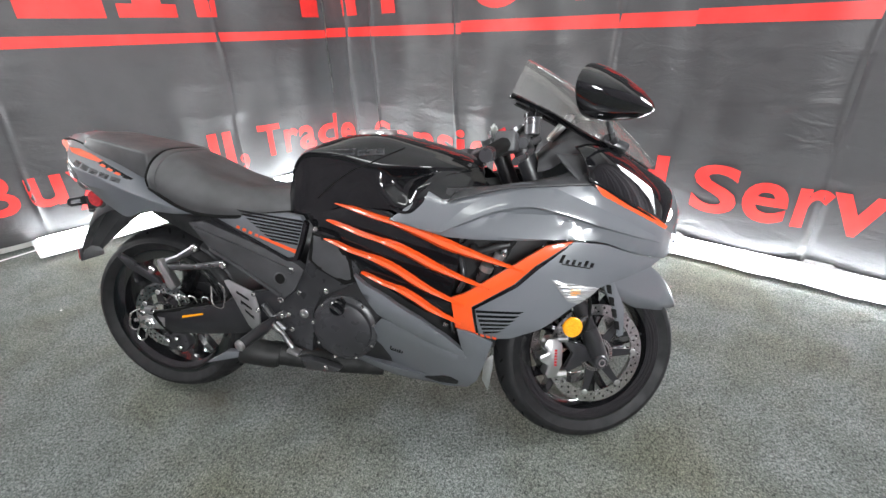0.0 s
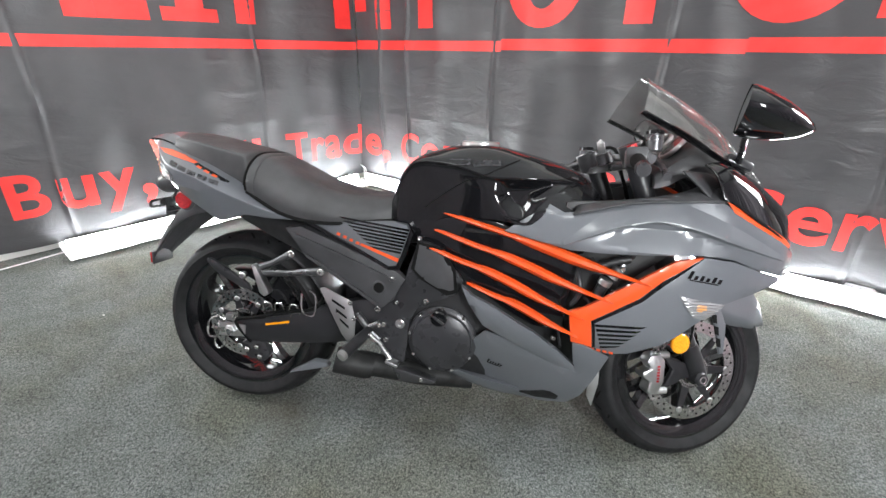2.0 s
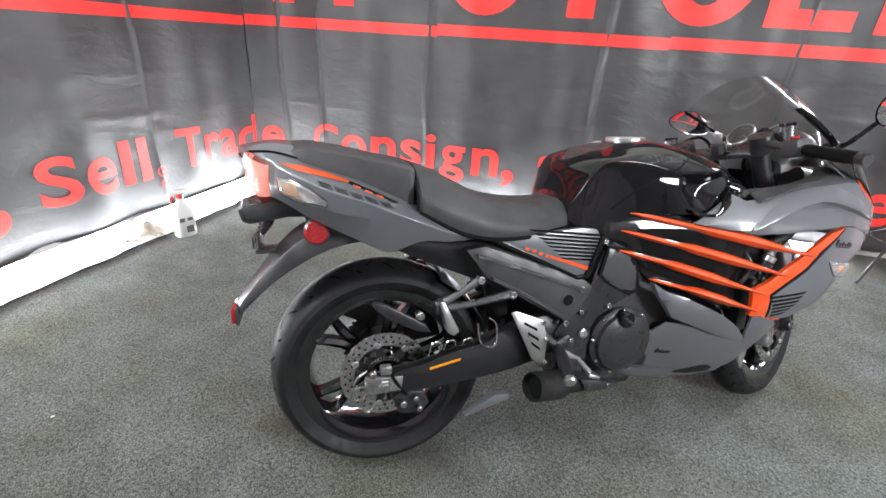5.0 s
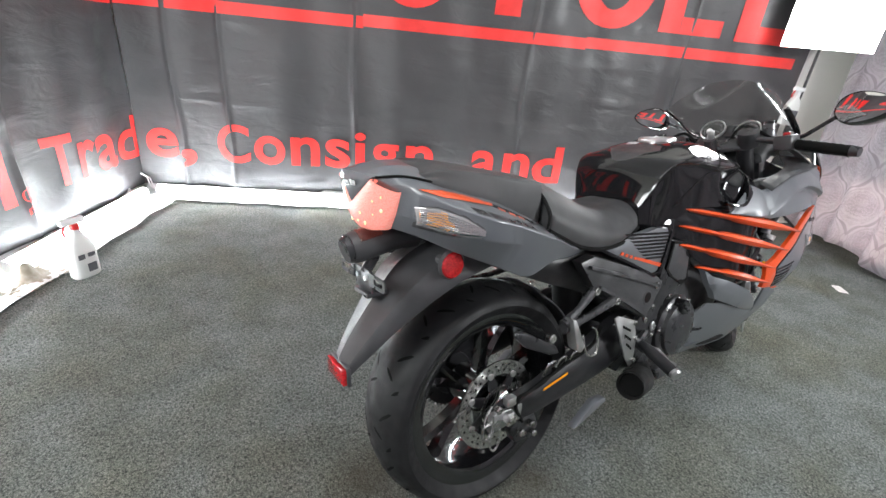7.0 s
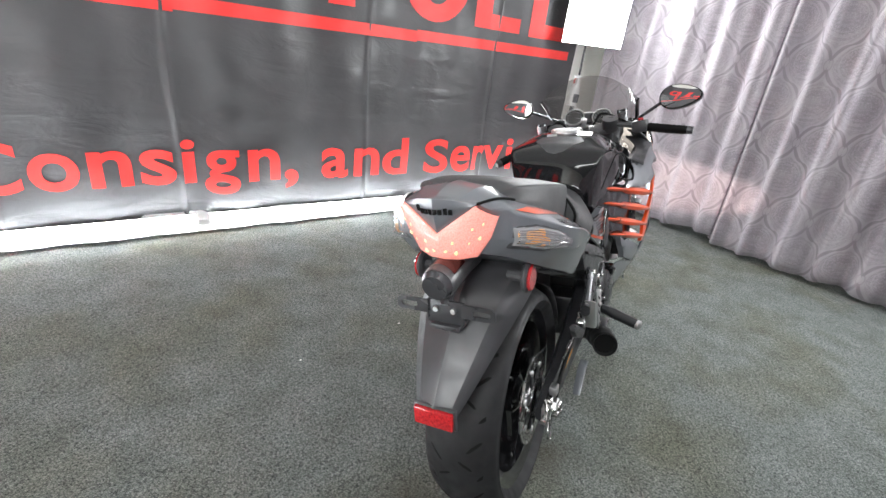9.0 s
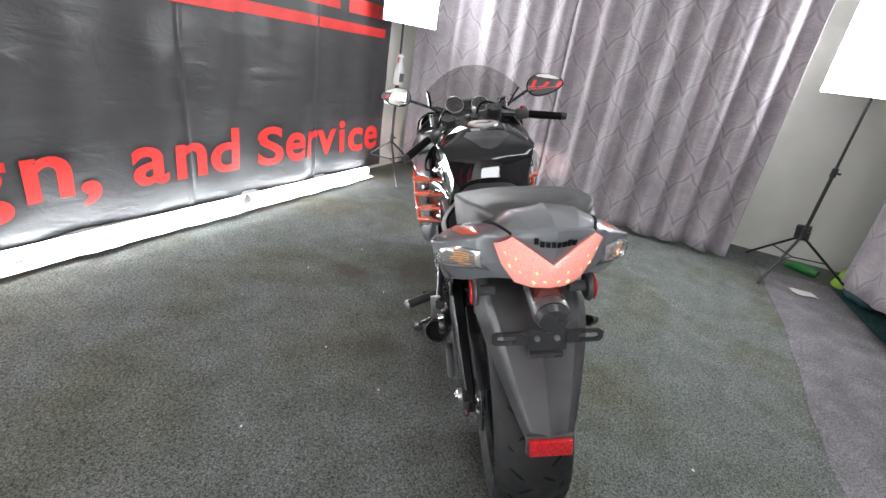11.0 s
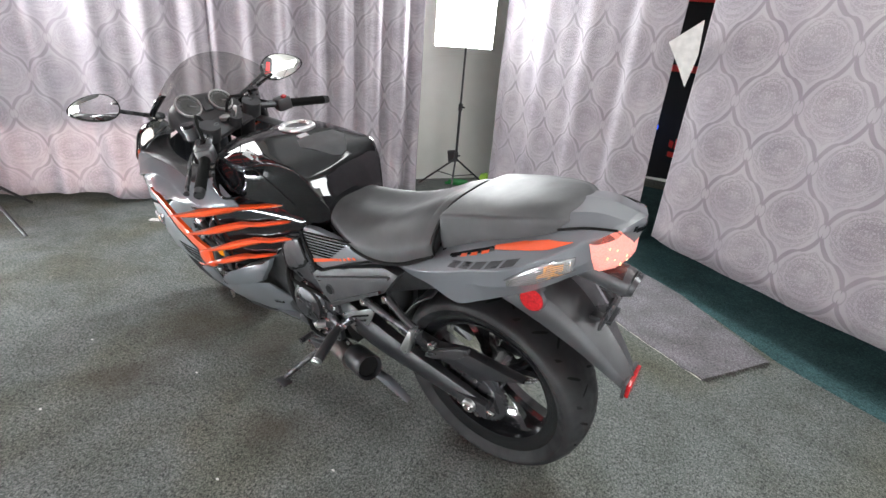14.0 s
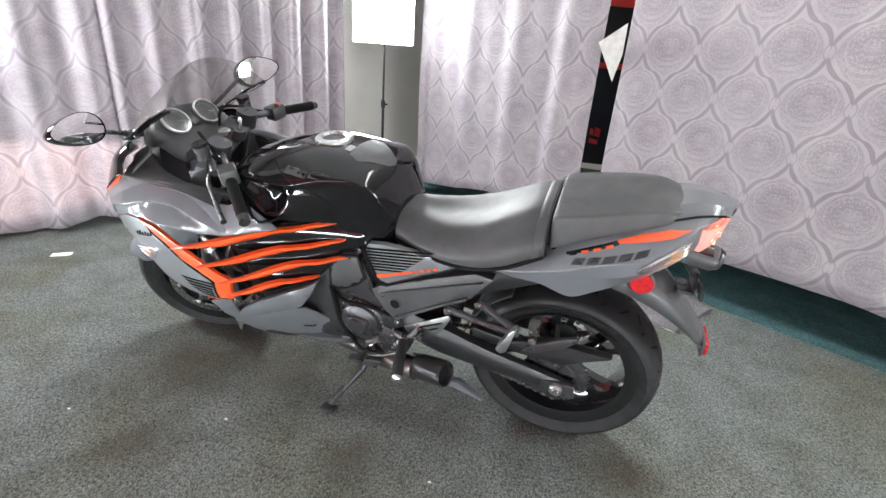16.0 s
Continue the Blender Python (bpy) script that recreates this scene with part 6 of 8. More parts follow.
NV = 24
rows = []
for a, b in zip(along(IN_V, NV), along(OUT_V, NV)):
    row = [a + Vector((0.030, 0, -0.006))]
    for f in (0.0, 0.08, 0.3, 0.55, 0.8, 0.95, 1.0):
        q = a.lerp(b, f)
        swell = 0.010 * math.sin(math.pi * f) ** 0.6
        row.append(q + Vector((-0.004 - swell, 0.35 * swell * (1 if q.y > 0 else -1) * min(1, abs(q.y) / 0.05), 0)))
    row.append(b + Vector((0.030, 0, 0.004)))
    rows.append(row)
light = part("tail_light", bm_grid(bmesh.new(), rows), TAILGLOW, bike, "lit pink-red V-shaped tail light lens", 40)
for s in (-1, 1):
    for f, g in ((0.05, 0.62), (0.12, 0.42), (0.12, 0.74), (0.20, 0.55), (0.28, 0.38), (0.28, 0.70), (0.36, 0.54)):
        k = NV // 2 + s * round(f * NV * 1.15)
        q = along(IN_V, NV)[k].lerp(along(OUT_V, NV)[k], g)
        bm = bmesh.new()
        bmesh.ops.create_uvsphere(bm, u_segments=10, v_segments=6, radius=0.0042, matrix=Matrix.Translation(q + Vector((-0.0108, 0.003 * s, 0))) @ Matrix.Diagonal((0.5, 1.0, 1.25, 1)))
        part("diode", bm, LEDGLOW, light)
TOP_V = [(-0.292, -0.072, 0.909), (-0.308, -0.036, 0.917), (-0.320, 0.0, 0.9215), (-0.308, 0.036, 0.917), (-0.292, 0.072, 0.909)]
rows = []
for a, b in zip(along(IN_V, NV), along(TOP_V, NV)):
    rows.append([a + Vector((0.004, 0, -0.003))] + [a.lerp(b, f) + Vector((-0.004 * math.sin(math.pi * f), 0, 0)) for f in (0.0, 0.25, 0.5, 0.75, 1.0)] + [b + Vector((0.016, 0, 0.0015))])
part("tail_end_panel", bm_grid(bmesh.new(), rows), GREY, tail, "grey pointed panel between the wings of the light", 30)
for k in range(8):
    y = 0.033 - 0.0092 * k
    f = (NV // 2) + int(round(y / 0.072 * NV / 2))
    a, b = along(IN_V, NV)[f], along(TOP_V, NV)[f]
    c = Vector((a.lerp(b, 0.72).x - 0.0048, y, 0.8965 + 0.004 * (k == 0)))
    bm = bmesh.new()
    bm_box(bm, (-0.0010, -0.0036, -0.0050), (0.0010, 0.0036, 0.0050 + 0.002 * (k in (0, 6))), Matrix.Translation(c) @ pose(0, 0, 0, 0, -12, -20 if y > 0 else 18))
    part("emblem_bar", bm, GLOSS, tail)

RIDER = [
    (0.535, [(0, 0.772), (0.045, 0.772), (0.080, 0.762), (0.108, 0.735), (0.114, 0.702)]),
    (0.47, [(0, 0.762), (0.065, 0.766), (0.108, 0.752), (0.138, 0.722), (0.140, 0.698)]),
    (0.38, [(0, 0.764), (0.085, 0.770), (0.138, 0.752), (0.168, 0.716), (0.166, 0.690)]),
    (0.28, [(0, 0.790), (0.098, 0.795), (0.152, 0.774), (0.182, 0.730), (0.178, 0.694)]),
    (0.20, [(0, 0.830), (0.095, 0.832), (0.150, 0.804), (0.180, 0.756), (0.174, 0.712)]),
    (0.14, [(0, 0.864), (0.085, 0.862), (0.142, 0.834), (0.175, 0.786), (0.171, 0.742)]),
    (0.092, [(0, 0.877), (0.080, 0.872), (0.136, 0.845), (0.169, 0.803), (0.167, 0.768)]),
]
PILLION = [
    (0.086, [(0, 0.880), (0.080, 0.876), (0.132, 0.850), (0.166, 0.810), (0.165, 0.775)]),
    (0.075, [(0, 0.887), (0.098, 0.884), (0.142, 0.862), (0.164, 0.815), (0.165, 0.780)]),
    (0.0, [(0, 0.902), (0.098, 0.899), (0.137, 0.878), (0.156, 0.836), (0.155, 0.806)]),
    (-0.09, [(0, 0.922), (0.092, 0.918), (0.127, 0.899), (0.143, 0.866), (0.142, 0.842)]),
    (-0.16, [(0, 0.932), (0.078, 0.929), (0.108, 0.912), (0.122, 0.888), (0.121, 0.868)]),
    (-0.195, [(0, 0.930), (0.055, 0.924), (0.084, 0.908), (0.100, 0.893), (0.100, 0.880)]),
    (-0.205, [(0, 0.918), (0.045, 0.914), (0.072, 0.902), (0.086, 0.890), (0.088, 0.880)]),
]


def creased(half, firm):
    """A half section with an edge along its shoulder, firm from 0 to 1."""
    (y0, z0), (y1, z1), (y2, z2), (y3, z3), last = half
    e = (y2 + 0.006 * firm, z2 + 0.5 * firm * (z1 - z2))
    y3 += firm * (e[0] + 0.001 - y3)
    y4 = last[0] + firm * (e[0] - 0.004 - last[0])
    return [(y0, z0), (0.75 * y1, z1 + 0.001), (e[0] - 0.014, e[1] + 0.004), e, (e[0] + 0.003, e[1] - 0.012), (y3, z3), (y4, last[1])]


PILLION = [(x, creased(half, float(np.interp(x, (-0.205, -0.12, -0.02), (0.0, 0.55, 1.0))))) for x, half in PILLION]
part("rider_seat", hull(RIDER, 6, 6), SEATSKIN, bike, "black vinyl rider seat")
part("pillion_seat", hull(PILLION, 6, 6), SEATSKIN, bike, "black vinyl pillion seat")
# dark gap between the seats and the bodywork
rim_ = [(x, -half[-1][0] - 0.002, half[-1][1]) for x, half in PILLION[1:]] + [(-0.212, -0.050, 0.897), (-0.216, 0.0, 0.903), (-0.212, 0.050, 0.897)] + [(x, half[-1][0] + 0.002, half[-1][1]) for x, half in reversed(PILLION[1:])]
bm = bmesh.new()
bm_tube(bm, [tuple(p) for p in spline(rim_, 5)], 0.0060, 8)
part("seat_gap", bm, GROOVE, bike, "dark gap round the pillion seat")
for s in (-1, 1):
    bm = bmesh.new()
    bm_tube(bm, [tuple(p) for p in spline([(x, s * (half[-1][0] + 0.001), half[-1][1] - 0.002) for x, half in RIDER], 5)], 0.0055, 8)
    part("seat_gap", bm, GROOVE, bike)
bm = bmesh.new()
sec = spline([(0.089, y, z + 0.0005) for y, z in [(-a, b) for a, b in reversed(RIDER[-1][1][1:])] + list(RIDER[-1][1])], 5)
bm_tube(bm, [(p[0], p[1], p[2] + 0.002) for p in sec], 0.0032, 6)
part("seat_piping", bm, GROOVE, bike)
strap = []
for x, lift in ((0.094, -0.002), (0.096, 0.0035), (0.108, 0.0045), (0.120, 0.0035), (0.122, -0.002)):
    half = [(np.interp(-x, [-q[0] for q in RIDER], [q[1][k][0] for q in RIDER]), np.interp(-x, [-q[0] for q in RIDER], [q[1][k][1] for q in RIDER])) for k in range(5)]
    sec = spline([(x, -y - lift * (k_ / 4), z + lift) for k_, (y, z) in reversed(list(enumerate(half))[1:])] + [(x, y + lift * (k_ / 4), z + lift) for k_, (y, z) in enumerate(half)], 6)
    strap.append([tuple(p) for p in sec])
part("seat_strap", bm_grid(bmesh.new(), strap), SEATSKIN, bike, "black vinyl strap across the seat", 60)

# ---------------------------------------------------------------- side covers below the seat
def S_cov(x, z):
    return 0.166 + 0.012 * math.sin((x - 0.3) * 4)


COVER = [(0.300, 0.684), (0.42, 0.630), (0.538, 0.572), (0.562, 0.576), (0.578, 0.612), (0.603, 0.676), (0.59, 0.70), (0.54, 0.706), (0.378, 0.692)]
for o in both("side_cover", COVER, S_cov, GREY, bike, "grey side cover with black stripes", edge=0.004, thick=0.02):
    s = -1 if o.data.vertices[0].co.y < 0 else 1
    for k in range(8):
        f = k / 7
        x0, x1 = 0.385 + 0.095 * f, 0.600 - 0.024 * f
        z1 = 0.688 - 0.0098 * k
        z0 = z1 + 0.11 * (x1 - x0)
        part("stripe", flank([(x0, z0), (x1, z1), (x1 - 0.001, z1 - 0.0062), (x0 + 0.014, z0 - 0.0066)], S_cov, side=s, edge=0.0, off=0.0015, thick=0.003, step=0.05), GLOSS, o)
    part("orange_stripe", flank([(0.455, 0.636), (0.570, 0.598), (0.567, 0.587), (0.450, 0.630)], S_cov, side=s, edge=0.0, off=0.0016, thick=0.003, step=0.05), ORANGE, o)
    for k in range(4):
        x0 = 0.44 - 0.020 * k
        part("orange_dash", flank([(x0, 0.641 + 0.0075 * k), (x0 + 0.010, 0.6375 + 0.0075 * k), (x0 + 0.006, 0.630 + 0.0075 * k), (x0 - 0.004, 0.6335 + 0.0075 * k)], S_cov, side=s, edge=0.0, off=0.0016, thick=0.003, step=0.05), ORANGE, o)
both("cover_border", [(0.290, 0.682), (0.42, 0.622), (0.538, 0.562), (0.572, 0.566), (0.592, 0.612), (0.612, 0.676), (0.604, 0.690), (0.580, 0.615), (0.562, 0.574), (0.538, 0.570), (0.42, 0.629), (0.30, 0.686)], S_cov, GLOSS, bike, "black border of the side cover", edge=0.0, off=0.004, thick=0.02)

# ---------------------------------------------------------------- frame, engine, swing arm
S_fr = lambda x, z: 0.178 + 0.02 * (x - 0.4)
RAIL = [(0.215, 0.664), (0.265, 0.672), (0.40, 0.622), (0.565, 0.556), (0.590, 0.536), (0.555, 0.470), (0.515, 0.436), (0.40, 0.506), (0.275, 0.584)]
for o in both("frame_cover", RAIL, S_fr, SATIN, bike, "satin black frame cover", edge=0.006, thick=0.03):
    s = -1 if o.data.vertices[0].co.y < 0 else 1
    part("hole_rim", disc_y((0.512, 0.505), 0.021, s * 0.172, s * 0.1825, 28, 0.002), SATIN, o)
    part("cover_hole", disc_y((0.512, 0.505), 0.016, s * 0.172, s * 0.1832, 24, 0.0005), GROOVE, o)
    for pts in ([(0.240, 0.655), (0.40, 0.598), (0.562, 0.536), (0.558, 0.528), (0.40, 0.589), (0.242, 0.646)], [(0.285, 0.592), (0.40, 0.526), (0.512, 0.456), (0.506, 0.448), (0.40, 0.517), (0.283, 0.583)]):
        part("ridge", flank(pts, S_fr, side=s, edge=0.003, off=0.011, thick=0.014), SATIN, o)
    for x, z in ((0.552, 0.534), (0.509, 0.436)):
        bolt(o, x, s * 0.182, z, 0.012)
S_sp = lambda x, z: 0.168 + 0.05 * max(0, z - 0.45)
SPAR = [(0.590, 0.536), (0.600, 0.575), (0.628, 0.655), (0.690, 0.642), (0.735, 0.585), (0.762, 0.545), (0.745, 0.500), (0.68, 0.470)]
part("main_frame", flank(SPAR + [(0.628, 0.445), (0.606, 0.40), (0.600, 0.33), (0.588, 0.25), (0.535, 0.265), (0.500, 0.32), (0.490, 0.40), (0.512, 0.432), (0.555, 0.466)], S_sp, edge=0.006, thick=0.04), CAST, bike, "black cast frame spar")
part("main_frame", flank(SPAR + [(0.632, 0.468), (0.592, 0.440), (0.572, 0.380), (0.545, 0.375), (0.500, 0.40), (0.512, 0.432), (0.555, 0.466)], S_sp, edge=0.006, thick=0.04, side=1), CAST, bike, "black cast frame spar")
both("knee_seam", [(0.626, 0.654), (0.607, 0.571), (0.637, 0.540), (0.716, 0.496), (0.748, 0.508), (0.740, 0.578), (0.699, 0.640)], lambda x, z: 0.171 + 0.05 * max(0, z - 0.45), GROOVE, bike, edge=0.0, thick=0.02)
both("knee_panel", [(0.628, 0.648), (0.612, 0.572), (0.640, 0.545), (0.715, 0.502), (0.742, 0.512), (0.735, 0.575), (0.695, 0.634)], lambda x, z: 0.174 + 0.05 * max(0, z - 0.45), SATIN, bike, "satin black knee panel", edge=0.005, thick=0.02)
for s in (-1, 1):
    for x, z, r in ((0.577, 0.392, 0.018), (0.565, 0.46, 0.009), (0.525, 0.385, 0.010), (0.532, 0.335, 0.010), (0.655, 0.47, 0.011)):
        bolt(bike, x, s * 0.170, z, r, ALU if r > 0.012 else STEEL)
# engine block and the dark mass behind the fairing
bm = hull([(0.52, [(0, 0.50), (0.10, 0.49), (0.135, 0.42), (0.135, 0.30), (0.10, 0.22)]), (0.66, [(0, 0.58), (0.12, 0.56), (0.155, 0.46), (0.15, 0.30), (0.10, 0.20)]), (0.85, [(0, 0.68), (0.14, 0.66), (0.17, 0.50), (0.155, 0.30), (0.10, 0.19)]), (1.02, [(0, 0.72), (0.13, 0.70), (0.17, 0.52), (0.14, 0.32), (0.08, 0.21)]), (1.12, [(0, 0.72), (0.10, 0.70), (0.15, 0.54), (0.12, 0.36), (0.06, 0.26)])], 3, 3)
engine = part("engine", bm, DEEP, bike, "dark engine block")
for s, r in ((-1, 0.105), (1, 0.078)):
    c = (0.708, 0.354) if s < 0 else (0.640, 0.400)
    y = s * 0.150
    prof = [(r, 0.0), (r, 0.022), (r * 0.93, 0.028), (r * 0.86, 0.030), (r * 0.84, 0.042), (r * 0.62, 0.052), (r * 0.30, 0.055), (0.0006, 0.055)]
    bm = bmesh.new()
    bm_grid(bm, [[(c[0] + q * math.cos(2 * math.pi * k / 48), y + s * h, c[1] + q * math.sin(2 * math.pi * k / 48)) for k in range(48)] for q, h in prof], closed=True, caps=True)
    part("clutch_cover" if s < 0 else "generator_cover", bm, CAST, engine, "domed black engine cover")
    for k in range(9):
        a = 2 * math.pi * k / 9 + 0.2
        bolt(engine, c[0] + r * 0.95 * math.cos(a), y + s * 0.026, c[1] + r * 0.95 * math.sin(a), 0.007)
    if s < 0:
        for k in range(3):
            a = radians((-100, -20, -60)[k])
            part("cover_dimple", disc_y((c[0] + 0.05 * math.cos(a), c[1] + 0.05 * math.sin(a)), 0.007, y - 0.048, y - 0.0535, 16, 0.002), CAST, engine)
        part("oil_cap", disc_y((0.700, 0.432), 0.024, y - 0.02, y - 0.058, 24, 0.004), GLOSS, engine)
        bm = bmesh.new()
        bm_box(bm, (-0.020, -0.008, -0.004), (0.020, 0.0, 0.004), pose(0.700, y - 0.058, 0.432, 0, 35, 0), 0.002)
        part("oil_cap_grip", bm, CAST, engine)
for s in (-1, 1):
    bm = bmesh.new()
    for k, (x, z) in enumerate(((1.17, 0.60), (1.15, 0.565), (1.19, 0.64))):
        bm_tube(bm, [(x, s * 0.20, z), (x + 0.02, s * 0.215, z + 0.03), (x + 0.03, s * 0.18, z + 0.05)], 0.010, 10)
    part("coolant_hose", bm, DEEP, engine)
    bm = bmesh.new()
    bm_tube(bm, [(1.165, s * 0.222, 0.605), (1.178, s * 0.224, 0.635)], 0.015, 14)
    part("sensor_fitting", bm, ALU, engine)
# gear side of the engine: sprocket cover, hub, hoses and bolts
part("sprocket_cover", slab([(0.505, 0.375), (0.560, 0.392), (0.590, 0.365), (0.592, 0.300), (0.560, 0.262), (0.515, 0.275)], 0.150, 0.172, 0.005), CAST, engine, "black sprocket cover")
part("cover_hub", disc_y((0.640, 0.400), 0.034, 0.200, 0.212, 28, 0.004), CAST, engine)
for k in range(3):
    a = 2 * math.pi * k / 3 + 0.5
    part("hub_lobe", disc_y((0.640 + 0.032 * math.cos(a), 0.400 + 0.032 * math.sin(a)), 0.014, 0.195, 0.208, 18, 0.003), CAST, engine)
for path, r in (([(0.76, 0.15, 0.50), (0.725, 0.185, 0.46), (0.718, 0.182, 0.38), (0.70, 0.165, 0.30)], 0.010), ([(0.74, 0.16, 0.48), (0.69, 0.190, 0.475), (0.60, 0.182, 0.468), (0.54, 0.168, 0.44)], 0.006), ([(0.70, 0.165, 0.31), (0.66, 0.178, 0.27), (0.60, 0.172, 0.255)], 0.007)):
    bm = bmesh.new()
    bm_tube(bm, [tuple(p) for p in spline(path, 5)], r, 10)
    part("coolant_hose", bm, GROOVE, engine)
for x, z in ((0.700, 0.452), (0.690, 0.345), (0.575, 0.355), (0.530, 0.360), (0.545, 0.285), (0.580, 0.305)):
    bolt(engine, x, 0.172, z, 0.009)
bm = bmesh.new()
bm_box(bm, (0.690, 0.150, 0.268), (0.735, 0.176, 0.300), None, 0.006)
part("gear_sensor", bm, GUN, engine)
# radiator
bm = bmesh.new()
bm_box(bm, (1.13, -0.19, 0.34), (1.17, 0.19, 0.66), None, 0.006)
part("radiator", bm, DEEP, bike, "black radiator core")

# swing arm, right then left
bm = bmesh.new()
for s in (-1, 1):
    rows = []
    for x, z, hh, y, w in ((-0.045, 0.300, 0.020, 0.128, 0.013), (0.02, 0.304, 0.034, 0.128, 0.017), (0.10, 0.308, 0.040, 0.130, 0.020), (0.24, 0.332, 0.052, 0.132, 0.025), (0.38, 0.368, 0.066, 0.136, 0.030), (0.48, 0.388, 0.062, 0.128, 0.030), (0.58, 0.392, 0.045, 0.115, 0.030)):
        if s > 0:
            hh, z = hh * 0.82, z + 0.010 * (x > 0.05)
        rows.append([(x, s * (y + w), z + hh * 0.55), (x, s * (y + w * 0.55), z + hh), (x, s * (y - w * 0.55), z + hh), (x, s * (y - w), z + hh * 0.55), (x, s * (y - w), z - hh * 0.55), (x, s * (y - w * 0.55), z - hh), (x, s * (y + w * 0.55), z - hh), (x, s * (y + w), z - hh * 0.55)])
    bm_grid(bm, fine(rows, 3, 1), closed=True, caps=True)
bm_box(bm, (0.40, -0.12, 0.34), (0.50, 0.12, 0.43), None, 0.012)
swing = part("swing_arm", bm, ARMBLACK, bike, "satin black swing arm")
bm = bmesh.new()
bm.faces.new([bm.verts.new((x, -0.1518 - 0.06 * (x - 0.122), z)) for x, z in ((0.122, 0.330), (0.208, 0.350), (0.2085, 0.3575), (0.1225, 0.3375))])
part("warning_label", bm, AMBER, swing, "orange warning label")
for s in (-1, 1):
    part("axle_block", slab([(-0.055, 0.278), (0.045, 0.280), (0.050, 0.322), (-0.050, 0.326)], s * 0.132, s * 0.150, 0.003), ALU if s < 0 else CAST, swing)
    part("axle_nut", disc_y((0.0, 0.304), 0.020, s * 0.146, s * 0.164, 6 if s < 0 else 24, 0.003), ALU, swing)
    part("axle_end", disc_y((0.0, 0.304), 0.011, s * 0.164, s * 0.170, 20, 0.002), STEEL, swing)
    bm = bmesh.new()
    bm_tube(bm, [(-0.05, s * 0.141, 0.302), (-0.075, s * 0.141, 0.301)], 0.006, 8)
    part("adjuster_bolt", bm, STEEL, swing)
# rear caliper with its hoses and wire loops
bm = slab([(0.04, 0.20), (0.10, 0.19), (0.125, 0.22), (0.11, 0.26), (0.05, 0.27), (0.02, 0.25)], -0.104, -0.138, 0.006)
part("rear_caliper", bm, CAST, swing, "black rear brake caliper")
for path, r, mm in (([(0.06, -0.14, 0.26), (0.02, -0.156, 0.335), (0.08, -0.154, 0.355), (0.20, -0.156, 0.385), (0.30, -0.16, 0.41), (0.33, -0.16, 0.46)], 0.005, GROOVE), ([(-0.02, -0.146, 0.335), (0.04, -0.154, 0.350), (0.12, -0.155, 0.36), (0.19, -0.156, 0.40), (0.25, -0.16, 0.40)], 0.004, GROOVE)):
    bm = bmesh.new()
    bm_tube(bm, [tuple(p) for p in spline(path, 5)], r, 8)
    part("brake_hose", bm, mm, swing)
for x in (0.12, 0.16, 0.21):
    bm = bmesh.new()
    bm_tube(bm, [tuple(p) for p in spline([(x, -0.148, 0.370), (x + 0.006, -0.162, 0.410), (x + 0.028, -0.164, 0.414), (x + 0.034, -0.150, 0.380)], 5)], 0.0030, 6)
    part("wire_guide", bm, STEEL, swing)
# wire keepers that hold the hose at the axle and above the arm
for loop in ([(-0.045, -0.140, 0.345), (-0.075, -0.152, 0.330), (-0.085, -0.154, 0.285), (-0.070, -0.152, 0.270), (-0.050, -0.150, 0.285), (-0.048, -0.150, 0.325)], [(-0.050, -0.150, 0.288), (-0.062, -0.154, 0.255), (-0.050, -0.154, 0.232), (-0.032, -0.152, 0.245), (-0.026, -0.150, 0.280)], [(0.255, -0.160, 0.455), (0.262, -0.172, 0.400), (0.300, -0.174, 0.392), (0.305, -0.168, 0.450), (0.285, -0.164, 0.470)]):
    bm = bmesh.new()
    bm_tube(bm, [tuple(p) for p in spline(loop, 5)], 0.0030, 6)
    part("wire_keeper", bm, STEEL, swing, "bright bent wire")
for x, z, r_ in ((-0.030, 0.335, 0.010), (0.012, 0.342, 0.012), (0.050, 0.236, 0.010), (0.095, 0.215, 0.009), (0.085, 0.248, 0.008)):
    part("banjo_bolt", disc_y((x, z), r_, -0.138, -0.156, 12, 0.003), STEEL, swing)
bm = bmesh.new()
bm_box(bm, (-0.012, -0.162, 0.338), (0.018, -0.142, 0.362), None, 0.004)
part("hose_clip", bm, ALU, swing)
# chain and guard on the left
bm = bmesh.new()
for z0, z1 in ((0.404, 0.418), (0.206, 0.352)):
    n = 44
    for k in range(n):
        t = (k + 0.5) / n
        x, z = 0.0 + 0.60 * t, z0 + (z1 - z0) * t
        bm_box(bm, (-0.006, 0.092 + 0.004 * (k % 2), -0.0055), (0.006, 0.106 - 0.004 * (k % 2), 0.0055), pose(x, 0, z, 0, -math.degrees(math.atan2(z1 - z0, 0.6)), 0))
tagged(part("drive_chain", bm, STEEL, swing, "steel drive chain"), kind="stuff")
part("chain_guard", slab([(0.28, 0.430), (0.15, 0.412), (0.044, 0.446), (-0.138, 0.438), (-0.05, 0.395), (-0.009, 0.366), (0.145, 0.372), (0.28, 0.395)], 0.084, 0.116, 0.004), ARMBLACK, swing, "black chain guard")
# rear hugger over the tyre
rows = []
for k in range(9):
    a = radians(12 + 46 * k / 8)
    rows.append([(0.325 * math.cos(a), y, 0.306 + (0.325 - 0.9 * y * y * 3) * math.sin(a)) for y in (-0.09, -0.05, 0, 0.05, 0.09)])
bm = bm_grid(bmesh.new(), fine(rows, 1, 3))
hug = part("rear_hugger", bm, SATIN, bike, "black inner mudguard")
hug.modifiers.new("shell", "SOLIDIFY").thickness = 0.004
